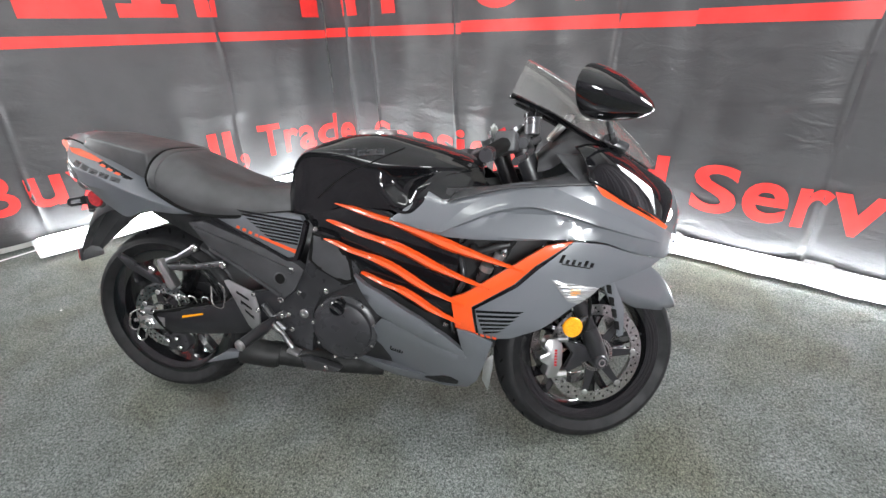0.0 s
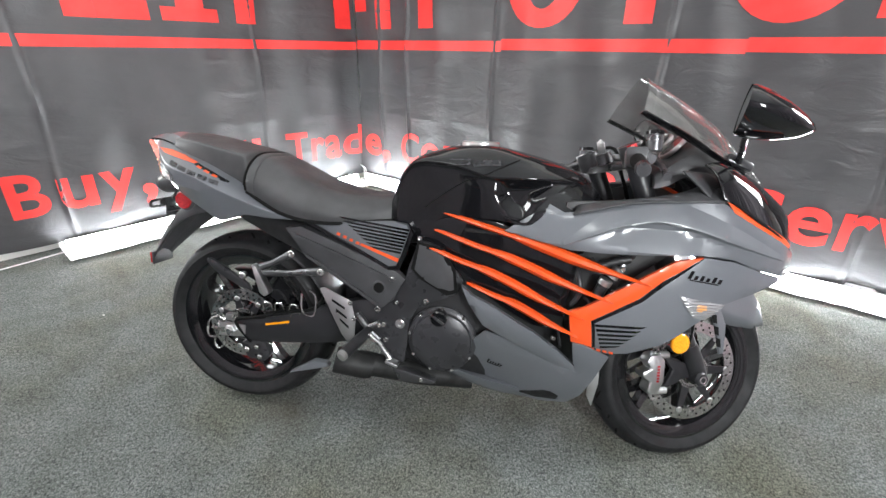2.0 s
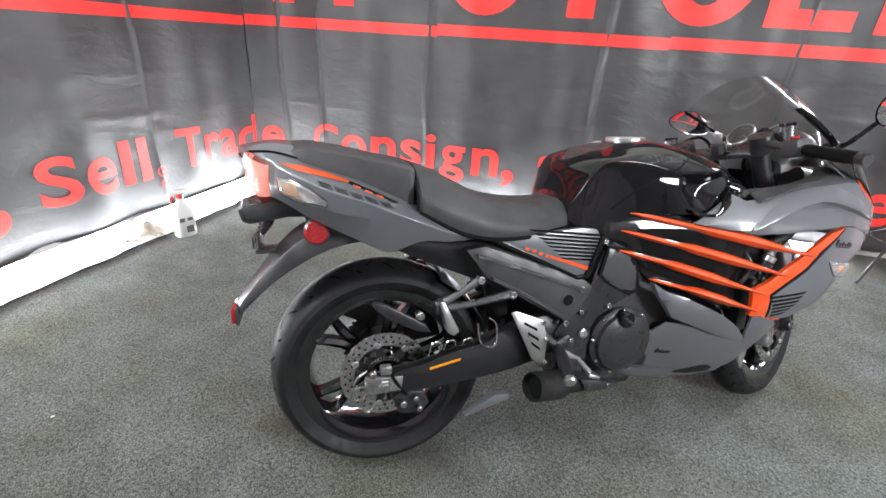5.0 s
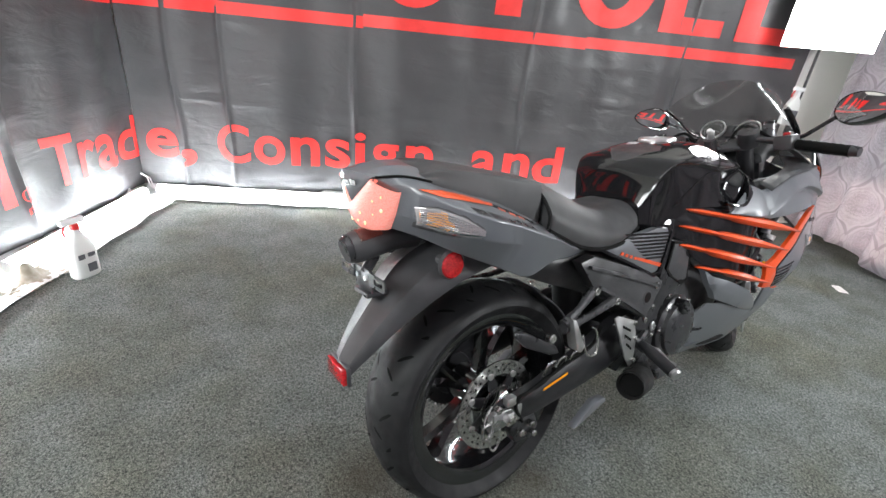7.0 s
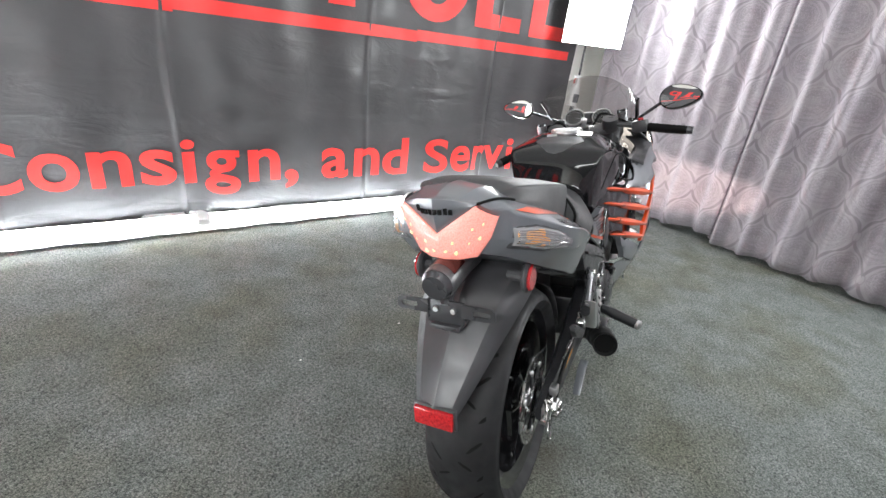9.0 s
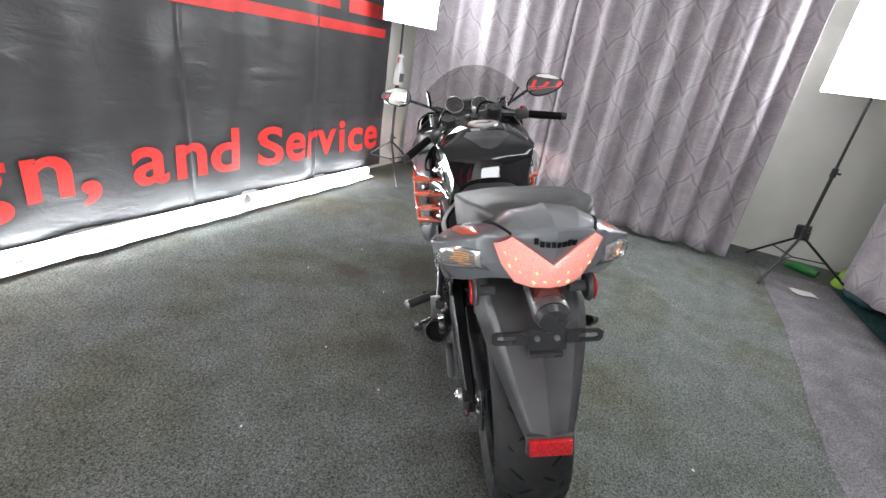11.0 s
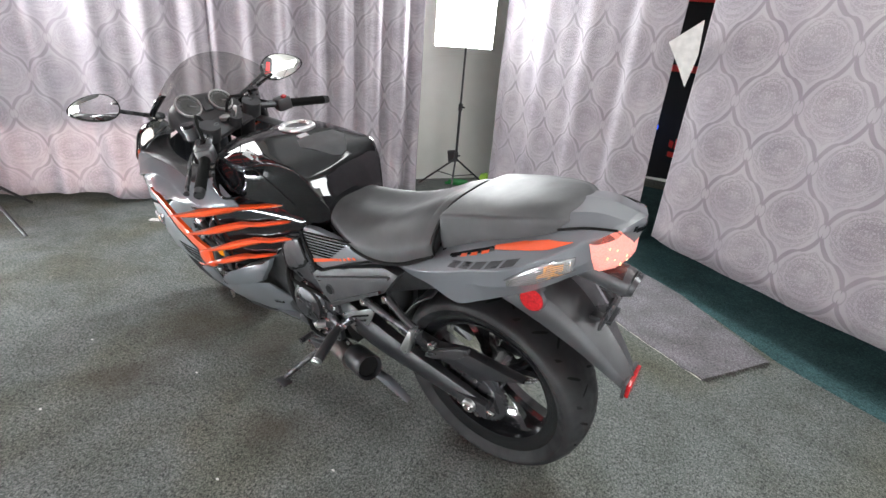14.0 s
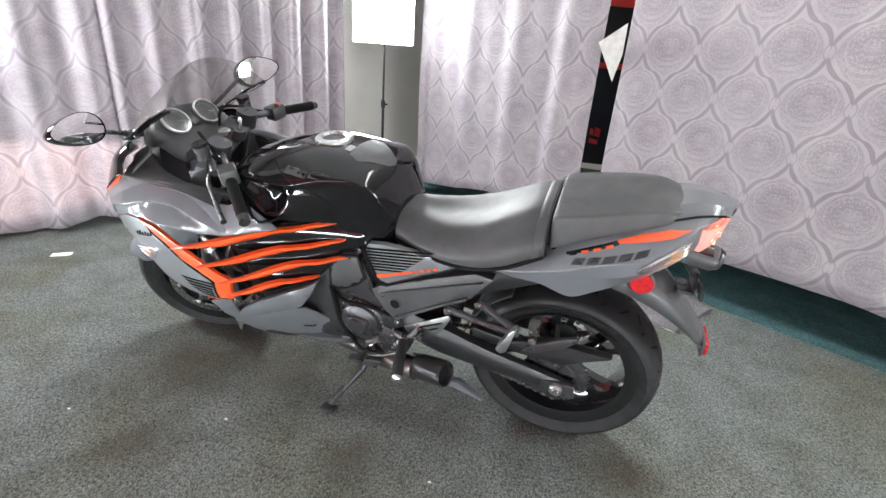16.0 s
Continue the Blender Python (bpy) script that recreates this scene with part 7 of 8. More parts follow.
# rear shock and inner frame
bm = bmesh.new()
bm_tube(bm, [(0.40, 0, 0.33), (0.36, 0, 0.62)], 0.045, 20)
part("shock_absorber", bm, DEEP, bike)
bm = hull([(0.02, [(0, 0.74), (0.07, 0.73), (0.10, 0.70), (0.09, 0.67)]), (0.15, [(0, 0.70), (0.09, 0.69), (0.115, 0.66), (0.10, 0.61)]), (0.30, [(0, 0.69), (0.12, 0.68), (0.145, 0.62), (0.12, 0.55)]), (0.52, [(0, 0.68), (0.13, 0.66), (0.15, 0.58), (0.12, 0.45)])], 3, 3)
part("sub_frame", bm, DEEP, bike, "dark frame under the seat")

# ---------------------------------------------------------------- pegs, levers, pipes
for s in (-1, 1):
    # pillion peg bracket: two arms from the frame to the peg
    bm = bmesh.new()
    for a, b in (((0.245, 0.592), (0.125, 0.535)), ((0.336, 0.543), (0.125, 0.525))):
        bm_tube(bm, [(a[0], s * 0.188, a[1]), ((a[0] + b[0]) / 2, s * 0.196, (a[1] + b[1]) / 2 - 0.004), (b[0], s * 0.200, b[1])], [0.013, 0.009, 0.013], 10)
    br = part("pillion_bracket", bm, GUN if s < 0 else CAST, bike, "dark grey alloy pillion peg bracket")
    for x, z in ((0.245, 0.592), (0.336, 0.543)):
        bolt(br, x, s * 0.198, z, 0.013)
    bm = slab([(0.128, 0.556), (0.142, 0.552), (0.182, 0.470), (0.166, 0.458), (0.150, 0.470)], s * 0.196, s * 0.226, 0.004)
    part("pillion_peg", bm, ALU, br, "bare aluminium pillion peg")
    bm = slab([(-0.03, 0.562), (0.005, 0.548), (0.10, 0.488), (0.112, 0.466), (0.08, 0.472), (0.0, 0.515), (-0.032, 0.548)], s * 0.190, s * 0.205, 0.004)
    part("hose_shield", bm, CAST, br)
    part("peg_pivot", disc_y((0.085, 0.512), 0.012, s * 0.188, s * 0.208, 20, 0.003), STEEL, br)
    # rider's heel plate with three slots
    shape = [(0.333, 0.493), (0.348, 0.497), (0.430, 0.462), (0.445, 0.400), (0.440, 0.325), (0.425, 0.318), (0.400, 0.352)] if s < 0 else [(0.336, 0.484), (0.346, 0.492), (0.459, 0.425), (0.494, 0.405), (0.491, 0.392), (0.445, 0.358), (0.415, 0.352), (0.403, 0.362), (0.349, 0.456)]
    yh = 0.196 if s < 0 else 0.158
    hp = part("heel_plate", slab(shape, s * yh, s * (yh + 0.005), 0.0015), ALU, bike, "brushed aluminium heel plate with slots")
    for k in range(3):
        if s < 0:
            z = 0.458 - 0.030 * k
            cut_ = [(0.372 + 0.012 * k, z + 0.006), (0.412 + 0.006 * k, z - 0.018), (0.412 + 0.006 * k, z - 0.026), (0.372 + 0.012 * k, z - 0.002)]
        else:
            x0, z0, n_ = 0.362 + 0.014 * k, 0.464 - 0.026 * k, 0.085 - 0.018 * k
            cut_ = [(x0, z0), (x0 + n_, z0 - 0.53 * n_), (x0 + n_, z0 - 0.53 * n_ - 0.008), (x0 + 0.003, z0 - 0.009)]
        part("slot", slab(cut_, s * (yh + 0.0052), s * (yh + 0.0060), 0.0), GROOVE, hp)
    bm = bmesh.new()
    bm_tube(bm, [(0.44, s * 0.17, 0.41), (0.48, s * 0.185, 0.375), (0.52, s * 0.185, 0.392)], 0.012, 10)
    bm_tube(bm, [(0.48, s * 0.185, 0.372), (0.515, s * 0.185, 0.338)], 0.012, 10)
    rs = part("peg_bracket", bm, GUN, bike)
    for x, z in ((0.43, 0.455), (0.44, 0.405), (0.52, 0.392), (0.517, 0.338), (0.44, 0.335)):
        bolt(rs, x, s * 0.199, z, 0.009)
    bm = bmesh.new()
    bm_tube(bm, [(0.485, s * 0.19, 0.372), (0.475, s * 0.235, 0.362), (0.450, s * 0.315, 0.345)], [0.012, 0.0175, 0.0165], 14)
    fp = part("foot_peg", bm, ARMBLACK, bike, "black rubber foot peg")
    bm = bmesh.new()
    bm_tube(bm, [(0.450, s * 0.315, 0.345), (0.4475, s * 0.323, 0.343), (0.446, s * 0.327, 0.342)], [0.0165, 0.0165, 0.011], 14)
    part("peg_end", bm, ALU, fp, "bare metal end")
# brake pedal on the right, gear lever on the left
bm = bmesh.new()
bm_tube(bm, [(0.475, -0.205, 0.372), (0.53, -0.225, 0.345), (0.565, -0.235, 0.305)], [0.009, 0.007, 0.008], 10)
bm_box(bm, (-0.02, -0.012, -0.006), (0.02, 0.020, 0.006), pose(0.572, -0.242, 0.297, 0, 20, 0), 0.004)
part("brake_pedal", bm, ALU, bike, "bare aluminium brake pedal")
bm = bmesh.new()
bm_tube(bm, [(0.475, 0.205, 0.34), (0.55, 0.22, 0.31), (0.61, 0.225, 0.30)], 0.006, 8)
bm_tube(bm, [(0.61, 0.215, 0.30), (0.61, 0.265, 0.30)], 0.010, 10)
part("gear_lever", bm, CAST, bike, "black gear lever")
# right pipe and end coloured darker than the left, for the shade they lie in
for s in (-1, 1):
    bm = bmesh.new()
    bm_tube(bm, [tuple(p) for p in spline([(0.80, s * 0.08, 0.19), (0.64, s * 0.11, 0.20), (0.58, s * 0.150, 0.228), (0.47 if s < 0 else 0.44, s * 0.195, 0.262)], 4)], 0.036, 20)
    pipe = part("exhaust_pipe", bm, SHADE_BLACK if s < 0 else PIPE, bike, "short dark exhaust pipe")
    d = Vector((-0.11, s * 0.030, 0.028)).normalized()
    a = Vector((0.437, 0.186, 0.274)) if s > 0 else Vector((0.500, -0.200, 0.254))
    bm = bmesh.new()
    k_ = 0.90 if s > 0 else 0.86
    prof = [(t, r * k_) for t, r in ((0.0, 0.041), (0.02, 0.047), (0.10, 0.047), (0.113, 0.0465), (0.116, 0.044), (0.112, 0.041), (0.03, 0.039))]
    side1 = d.orthogonal().normalized()
    side2 = d.cross(side1)
    bm_grid(bm, [[a + d * t + r * (math.cos(q) * side1 + math.sin(q) * side2) for q in (2 * math.pi * k / 32 for k in range(32))] for t, r in prof], closed=True, caps=True)
    # black plug painted for the darkness inside the pipe
    bore = bmesh.new()
    bm_tube(bore, [a + d * 0.035, a + d * 0.088, a + d * 0.096], 0.0385 * k_, 24)
    part("muffler_bore", bore, GROOVE, pipe, "black plug for the dark inside of the bore")
    part("muffler_tip", bm, SHADE_BLACK if s < 0 else ARMBLACK, pipe, "open satin black muffler end")
    part("belly_wedge", slab([(0.215, 0.190), (0.300, 0.242), (0.345, 0.240), (0.352, 0.226), (0.285, 0.208)], s * 0.160, s * 0.186, 0.003), GREY, bike, "grey pointed exhaust shield")
    part("engine_foot", slab([(0.565, 0.258), (0.60, 0.255), (0.70, 0.228), (0.69, 0.218), (0.585, 0.216)], s * 0.175, s * 0.205, 0.004), GUN, bike, "bare metal corner below the engine")
    bolt(bike, 0.655, s * 0.205, 0.2315, 0.0085, STEEL)
# side stand, leg reaching the floor on the left
foot = BIKE.inverted() @ Vector((0, 0, 0))


def ground_z(x, y):
    """Local height of the floor below a point of the motorcycle."""
    m = BIKE
    return -(m[2][0] * x + m[2][1] * y + m[2][3]) / m[2][2]


fz = ground_z(0.745, 0.302)
bm = bmesh.new()
bm_tube(bm, [(0.625, 0.135, 0.245), (0.655, 0.185, 0.17), (0.735, 0.292, fz + 0.020)], [0.013, 0.012, 0.010], 12)
stand = part("side_stand", bm, CAST, bike, "black side stand, lowered to the carpet")
bm = bmesh.new()
bm_box(bm, (-0.032, -0.018, 0.0), (0.022, 0.020, 0.009), pose(0.742, 0.300, fz + 0.002, 10.7, 0, 0), 0.003)
part("stand_foot", bm, CAST, stand)
bm = bmesh.new()
bm_tube(bm, [(0.60, 0.15, 0.30), (0.64, 0.165, 0.255), (0.665, 0.19, 0.19)], 0.007, 8)
part("stand_spring", bm, STEEL, stand)
bm = bmesh.new()
bm_tube(bm, [(0.59, 0.13, 0.30), (0.64, 0.17, 0.295)], 0.014, 12)
part("stand_pivot", bm, ALU, stand)

# ---------------------------------------------------------------- under the tail
rows = []
for x, z, w, drop in ((-0.02, 0.745, 0.11, 0.05), (-0.12, 0.735, 0.125, 0.05), (-0.20, 0.700, 0.115, 0.05), (-0.27, 0.630, 0.090, 0.035), (-0.33, 0.555, 0.062, 0.022), (-0.362, 0.505, 0.042, 0.012)):
    rows.append([(x + 0.4 * drop, -w, z - drop), (x + 0.1 * drop, -w * 0.72, z - 0.2 * drop), (x, -0.012, z + 0.004), (x - 0.004, 0.0, z + 0.008), (x, 0.012, z + 0.004), (x + 0.1 * drop, w * 0.72, z - 0.2 * drop), (x + 0.4 * drop, w, z - drop)])
bm = bm_grid(bmesh.new(), spline(rows, 4))
guard = part("rear_mudguard", bm, SATIN, bike, "satin black tapered rear mudguard", 18)
guard.modifiers.new("shell", "SOLIDIFY").thickness = 0.004
bm = bmesh.new()
bm_box(bm, (-0.372, -0.042, 0.474), (-0.362, 0.042, 0.512), None, 0.002)
r_ = part("rear_reflector", bm, REDLENS, guard, "red rectangular reflector")
bm = bmesh.new()
bm_box(bm, (-0.3625, -0.046, 0.470), (-0.354, 0.046, 0.516), None, 0.002)
part("reflector_backing", bm, SATIN, guard)
for s in (-1, 1):
    refl = part("round_reflector", disc_y((-0.150, 0.722), 0.028, s * 0.128, s * 0.135, 28, 0.003), REDLENS, bike, "round red side reflector")
    part("reflector_cup", disc_y((-0.148, 0.722), 0.033, s * 0.116, s * 0.1285, 28, 0.005), SATIN, refl, "black plastic cup")
    bm = bmesh.new()
    bm_tube(bm, [(-0.148, s * 0.08, 0.724), (-0.148, s * 0.124, 0.722)], 0.012, 10)
    part("reflector_stay", bm, SATIN, bike)
# number plate lamp and bracket
bm = bmesh.new()
bm_tube(bm, [(-0.16, 0.0, 0.765), (-0.22, 0.0, 0.772), (-0.310, 0.0, 0.758), (-0.318, 0.0, 0.757)], [0.028, 0.034, 0.034, 0.032], 24)
lamp = part("plate_lamp", bm, SATIN, bike, "round black number plate lamp")
bm = bmesh.new()
bm_tube(bm, [(-0.318, 0.0, 0.757), (-0.330, 0.0, 0.754)], [0.032, 0.026], 24)
part("lamp_lens", bm, CAST, lamp)
bm = bmesh.new()
bm_grid(bm, [[(x, 0.0352 * math.cos(radians(30 + 120 * k / 8)), 0.7555 + 0.0352 * math.sin(radians(30 + 120 * k / 8)) + dz) for k in range(9)] for x, dz in ((-0.255, 0.0115), (-0.305, 0.0035))])
part("lamp_window", bm, DARKRED, lamp, "dark red lamp window")
bm = bmesh.new()
bm_box(bm, (-0.292, -0.040, 0.664), (-0.286, 0.040, 0.712), None, 0.001)
bm_box(bm, (-0.300, -0.032, 0.652), (-0.25, 0.032, 0.662), None, 0.001)
bm_tube(bm, [(-0.288, 0.0, 0.70), (-0.26, 0.0, 0.735)], 0.012, 10)
pb = part("plate_bracket", bm, CAST, bike, "black number plate bracket")
for s in (-1, 1):
    bm = bmesh.new()
    outer = [(0.036, 0.012), (0.098, 0.012), (0.106, 0.006), (0.106, -0.010), (0.098, -0.016), (0.036, -0.016)]
    inner = [(0.060, 0.004), (0.092, 0.004), (0.096, 0.001), (0.096, -0.005), (0.092, -0.008), (0.060, -0.008)]
    vo = [[bm.verts.new((x, s * y, 0.699 + z)) for y, z in outer] for x in (-0.2965, -0.2925)]
    vi = [[bm.verts.new((x, s * y, 0.699 + z)) for y, z in inner] for x in (-0.2965, -0.2925)]
    for k in range(6):
        q = (k + 1) % 6
        bm.faces.new((vo[0][k], vo[0][q], vi[0][q], vi[0][k]))
        bm.faces.new((vo[1][k], vo[1][q], vi[1][q], vi[1][k]))
        bm.faces.new((vo[0][k], vo[0][q], vo[1][q], vo[1][k]))
        bm.faces.new((vi[0][k], vi[0][q], vi[1][q], vi[1][k]))
    part("plate_arm", bm, CAST, pb, "slotted plate arm")
    bm = bmesh.new()
    bm_tube(bm, [(-0.291, s * 0.019, 0.694), (-0.298, s * 0.019, 0.694)], 0.0055, 10)
    part("plate_screw", bm, ALU, pb)

# ---------------------------------------------------------------- nose, screen, mirrors
SCREEN = [[(1.228, 0.0, 1.137), (1.222, 0.082, 1.124), (1.206, 0.160, 1.082), (1.188, 0.213, 1.032)],
          [(1.325, 0.0, 1.082), (1.320, 0.085, 1.068), (1.304, 0.160, 1.030), (1.285, 0.208, 0.988)],
          [(1.425, 0.0, 1.016), (1.420, 0.080, 1.002), (1.402, 0.148, 0.968), (1.380, 0.198, 0.934)],
          [(1.520, 0.0, 0.930), (1.512, 0.055, 0.920), (1.492, 0.098, 0.906), (1.465, 0.138, 0.897)],
          [(1.585, 0.0, 0.862), (1.580, 0.03, 0.857), (1.568, 0.052, 0.852), (1.555, 0.07, 0.848)]]
full = [[(x, -y, z) for x, y, z in reversed(r[1:])] + list(r) for r in SCREEN]
screen = part("windscreen", bm_grid(bmesh.new(), fine(full, 5, 4)), SMOKE, bike, "smoked clear windscreen", 80)
bm = bmesh.new()
for s in (-1, 1):
    edge_ = spline([(r[-1][0], s * r[-1][1], r[-1][2]) for r in SCREEN], 5)
    rows = []
    for k, p in enumerate(edge_):
        f = k / (len(edge_) - 1)
        w = float(np.interp(f, (0.0, 0.25, 0.5, 0.7, 1.0), (0.010, 0.012, 0.010, 0.008, 0.006)))
        rows.append([(p[0] + 0.002, p[1] - s * 0.004, p[2] + 0.005), (p[0], p[1] + s * 0.003, p[2] + 0.002), (p[0] - 0.3 * w, p[1] - s * 0.2 * w, p[2] - 0.32 * w), (p[0] - 0.7 * w, p[1] - s * 1.1 * w, p[2] - 0.62 * w)])
    bm_grid(bm, rows)
trim_ = part("screen_trim", bm, GLOSS, bike, "glossy black border along the edge of the screen")
trim_.modifiers.new("shell", "SOLIDIFY").thickness = 0.003
for s in (-1, 1):
    for r in (1, 2, 3):
        x, y, z = SCREEN[r][3]
        part("screen_screw", turned(disc_y((0, 0), 0.006, 0, 0.005, 12, 0.001), Matrix.Translation((x, s * (y - 0.012), z + 0.008)) @ Matrix.Rotation(radians(60) * s, 4, "X")), STEEL, screen)
# black cowl flank from the screen down to the orange line
for s in (-1, 1):
    rows = [[(1.345, 0.222, 0.912), (1.352, 0.238, 0.892), (1.362, 0.257, 0.866), (1.380, 0.275, 0.832)],
            [(1.388, 0.203, 0.918), (1.395, 0.222, 0.898), (1.402, 0.248, 0.868), (1.408, 0.276, 0.822)],
            [(1.465, 0.132, 0.897), (1.475, 0.172, 0.872), (1.482, 0.215, 0.835), (1.478, 0.262, 0.780)],
            [(1.555, 0.072, 0.846), (1.566, 0.110, 0.822), (1.565, 0.165, 0.790), (1.550, 0.234, 0.740)],
            [(1.600, 0.045, 0.815), (1.606, 0.085, 0.792), (1.598, 0.135, 0.765), (1.578, 0.205, 0.722)]]
    rows = [[(x + 0.006 * (0 < k < 3), s * (y + 0.009 * (0 < k < 3)), z + 0.006 * (0 < k < 3)) for k, (x, y, z) in enumerate(r)] for r in rows]
    o = part("front_cowl", bm_grid(bmesh.new(), fine(rows, 5, 5)), GLOSS, bike, "glossy black front cowl", 80)
    o.modifiers.new("shell", "SOLIDIFY").thickness = 0.004
    part("cowl_stripe", flank([(1.388, 0.832), (1.420, 0.823), (1.480, 0.786), (1.552, 0.744), (1.582, 0.722), (1.574, 0.717), (1.545, 0.734), (1.470, 0.772), (1.41, 0.803)], S, side=s, edge=0.0, off=0.004, thick=0.006, step=0.014), ORANGE, bike, "orange stripe along the cowl")
    # headlamp lens
    rows = [[(1.540, 0.060, 0.868), (1.548, 0.10, 0.840), (1.560, 0.150, 0.800)], [(1.600, 0.045, 0.822), (1.608, 0.095, 0.792), (1.592, 0.160, 0.745)], [(1.645, 0.035, 0.760), (1.642, 0.090, 0.735), (1.612, 0.160, 0.700)], [(1.652, 0.030, 0.690), (1.640, 0.085, 0.672), (1.606, 0.150, 0.650)]]
    rows = [[(x, s * y, z) for x, y, z in r] for r in rows]
    hl = part("headlight", bm_grid(bmesh.new(), fine(rows, 5, 5)), LENSGLASS, bike, "clear headlight lens, lit", 80)
    bm = bmesh.new()
    bmesh.ops.create_uvsphere(bm, u_segments=16, v_segments=10, radius=0.026, matrix=Matrix.Translation((1.595, s * 0.10, 0.735)))
    part("lamp_globe", bm, HEADGLOW, hl, "glowing lamp globe")
    bm = bmesh.new()
    bm_grid(bm, fine([[(1.52, s * 0.05, 0.83), (1.54, s * 0.15, 0.78)], [(1.56, s * 0.04, 0.74), (1.56, s * 0.17, 0.72)], [(1.58, s * 0.04, 0.68), (1.58, s * 0.14, 0.66)]], 3, 3))
    part("lamp_bowl", bm, CHROME, hl)
bm = hull([(1.50, [(0, 0.845), (0.03, 0.84), (0.045, 0.78), (0.05, 0.66)]), (1.60, [(0, 0.822), (0.03, 0.815), (0.042, 0.76), (0.05, 0.64)]), (1.652, [(0, 0.765), (0.025, 0.758), (0.036, 0.72), (0.045, 0.64)]), (1.660, [(0, 0.70), (0.022, 0.695), (0.032, 0.67), (0.04, 0.635)])], 3, 3)
part("nose_bridge", bm, GREY, bike, "grey nose between the headlights")
bm = hull([(1.40, [(0, 0.655), (0.10, 0.655), (0.20, 0.655), (0.26, 0.66)]), (1.50, [(0, 0.642), (0.10, 0.642), (0.18, 0.645), (0.24, 0.655)]), (1.60, [(0, 0.635), (0.08, 0.636), (0.13, 0.64), (0.17, 0.648)])], 2, 2)
part("chin_panel", bm, GREY, bike)
# inner cowl: matt black walls and dash
for s in (-1, 1):
    rows = [[(1.06, 0.20, 0.80), (1.05, 0.235, 0.785), (1.04, 0.262, 0.775)], [(1.18, 0.215, 0.815), (1.18, 0.245, 0.818), (1.18, 0.268, 0.812)], [(1.30, 0.195, 0.835), (1.31, 0.24, 0.838), (1.31, 0.276, 0.824)], [(1.38, 0.15, 0.86), (1.39, 0.22, 0.855), (1.385, 0.272, 0.828)]]
    rows = [[(x, s * y, z) for x, y, z in r] for r in rows]
    o = part("inner_cowl", bm_grid(bmesh.new(), fine(rows, 4, 4)), INNER, bike, "satin black inner cowl", 80)
    o.modifiers.new("shell", "SOLIDIFY").thickness = 0.004
    rows = [[(1.302, 0.214, 0.894), (1.314, 0.228, 0.880), (1.332, 0.246, 0.860), (1.36, 0.262, 0.832)], [(1.38, 0.158, 0.890), (1.40, 0.170, 0.88), (1.42, 0.19, 0.86), (1.43, 0.21, 0.82)]]
    rows = [[(x, s * y, z) for x, y, z in r] for r in rows]
    o = part("dash_wing", bm_grid(bmesh.new(), fine(rows, 4, 4)), INNER, bike, "", 80)
    o.modifiers.new("shell", "SOLIDIFY").thickness = 0.004
    bm = slab([(1.03, 0.80), (1.10, 0.805), (1.20, 0.80), (1.28, 0.82), (1.26, 0.74), (1.10, 0.70), (1.02, 0.74)], s * 0.20, s * 0.215, 0.0)
    part("cowl_liner", bm, DEEP, bike)
bm = hull([(1.262, [(0, 0.880), (0.06, 0.880), (0.125, 0.870), (0.135, 0.84)]), (1.295, [(0, 0.912), (0.06, 0.912), (0.13, 0.900), (0.14, 0.85)]), (1.345, [(0, 0.950), (0.06, 0.950), (0.13, 0.932), (0.145, 0.88)]), (1.40, [(0, 0.975), (0.06, 0.970), (0.12, 0.94), (0.14, 0.87)]), (1.48, [(0, 0.94), (0.05, 0.93), (0.09, 0.90), (0.10, 0.85)])], 3, 3)
dash = part("instrument_panel", bm, INNER, bike, "black instrument panel with two round dials")
FACE = pose(1.332, 0, 0.946, 0, 40, 0)
for y, r in ((0.080, 0.047), (-0.048, 0.045)):
    m_ = FACE @ Matrix.Translation((-0.006, y, 0)) @ Matrix.Rotation(radians(90), 4, "Z")
    # ring and face look back towards the rider
    part("dial_ring", turned(disc_y((0, 0), r, 0.0, 0.012, 40, 0.002, r - 0.005), m_), ALU, dash, "bright metal dial ring")
    part("dial", turned(disc_y((0, 0), r - 0.006, 0.0, 0.006, 40), m_), DIAL, dash, "pale dial face")
    bm = bmesh.new()
    for k in range(25):
        a = radians(-40 + 260 * k / 24)
        bm_box(bm, (r * 0.60, 0.0062, -0.0007), (r * (0.76 if k % 2 else 0.8), 0.0066, 0.0007), Matrix.Rotation(-a, 4, "Y"))
    bm_box(bm, (0, 0.007, -0.001), (r * 0.7, 0.008, 0.001), Matrix.Rotation(radians(-200), 4, "Y"))
    tagged(part("dial_tick", turned(bm, m_), PALE, dash), kind="stuff")
    part("dial_hub", turned(disc_y((0, 0), r * 0.14, 0.006, 0.008, 24), m_), CAST, dash)
    part("dial_glass", turned(disc_y((0, 0), r - 0.005, 0.010, 0.0105, 32), m_), LENSGLASS, dash)
bm = bmesh.new()
bm_box(bm, (-0.012, -0.004, -0.030), (0.004, 0.030, 0.022), FACE, 0.002)
part("display", bm, CAST, dash)

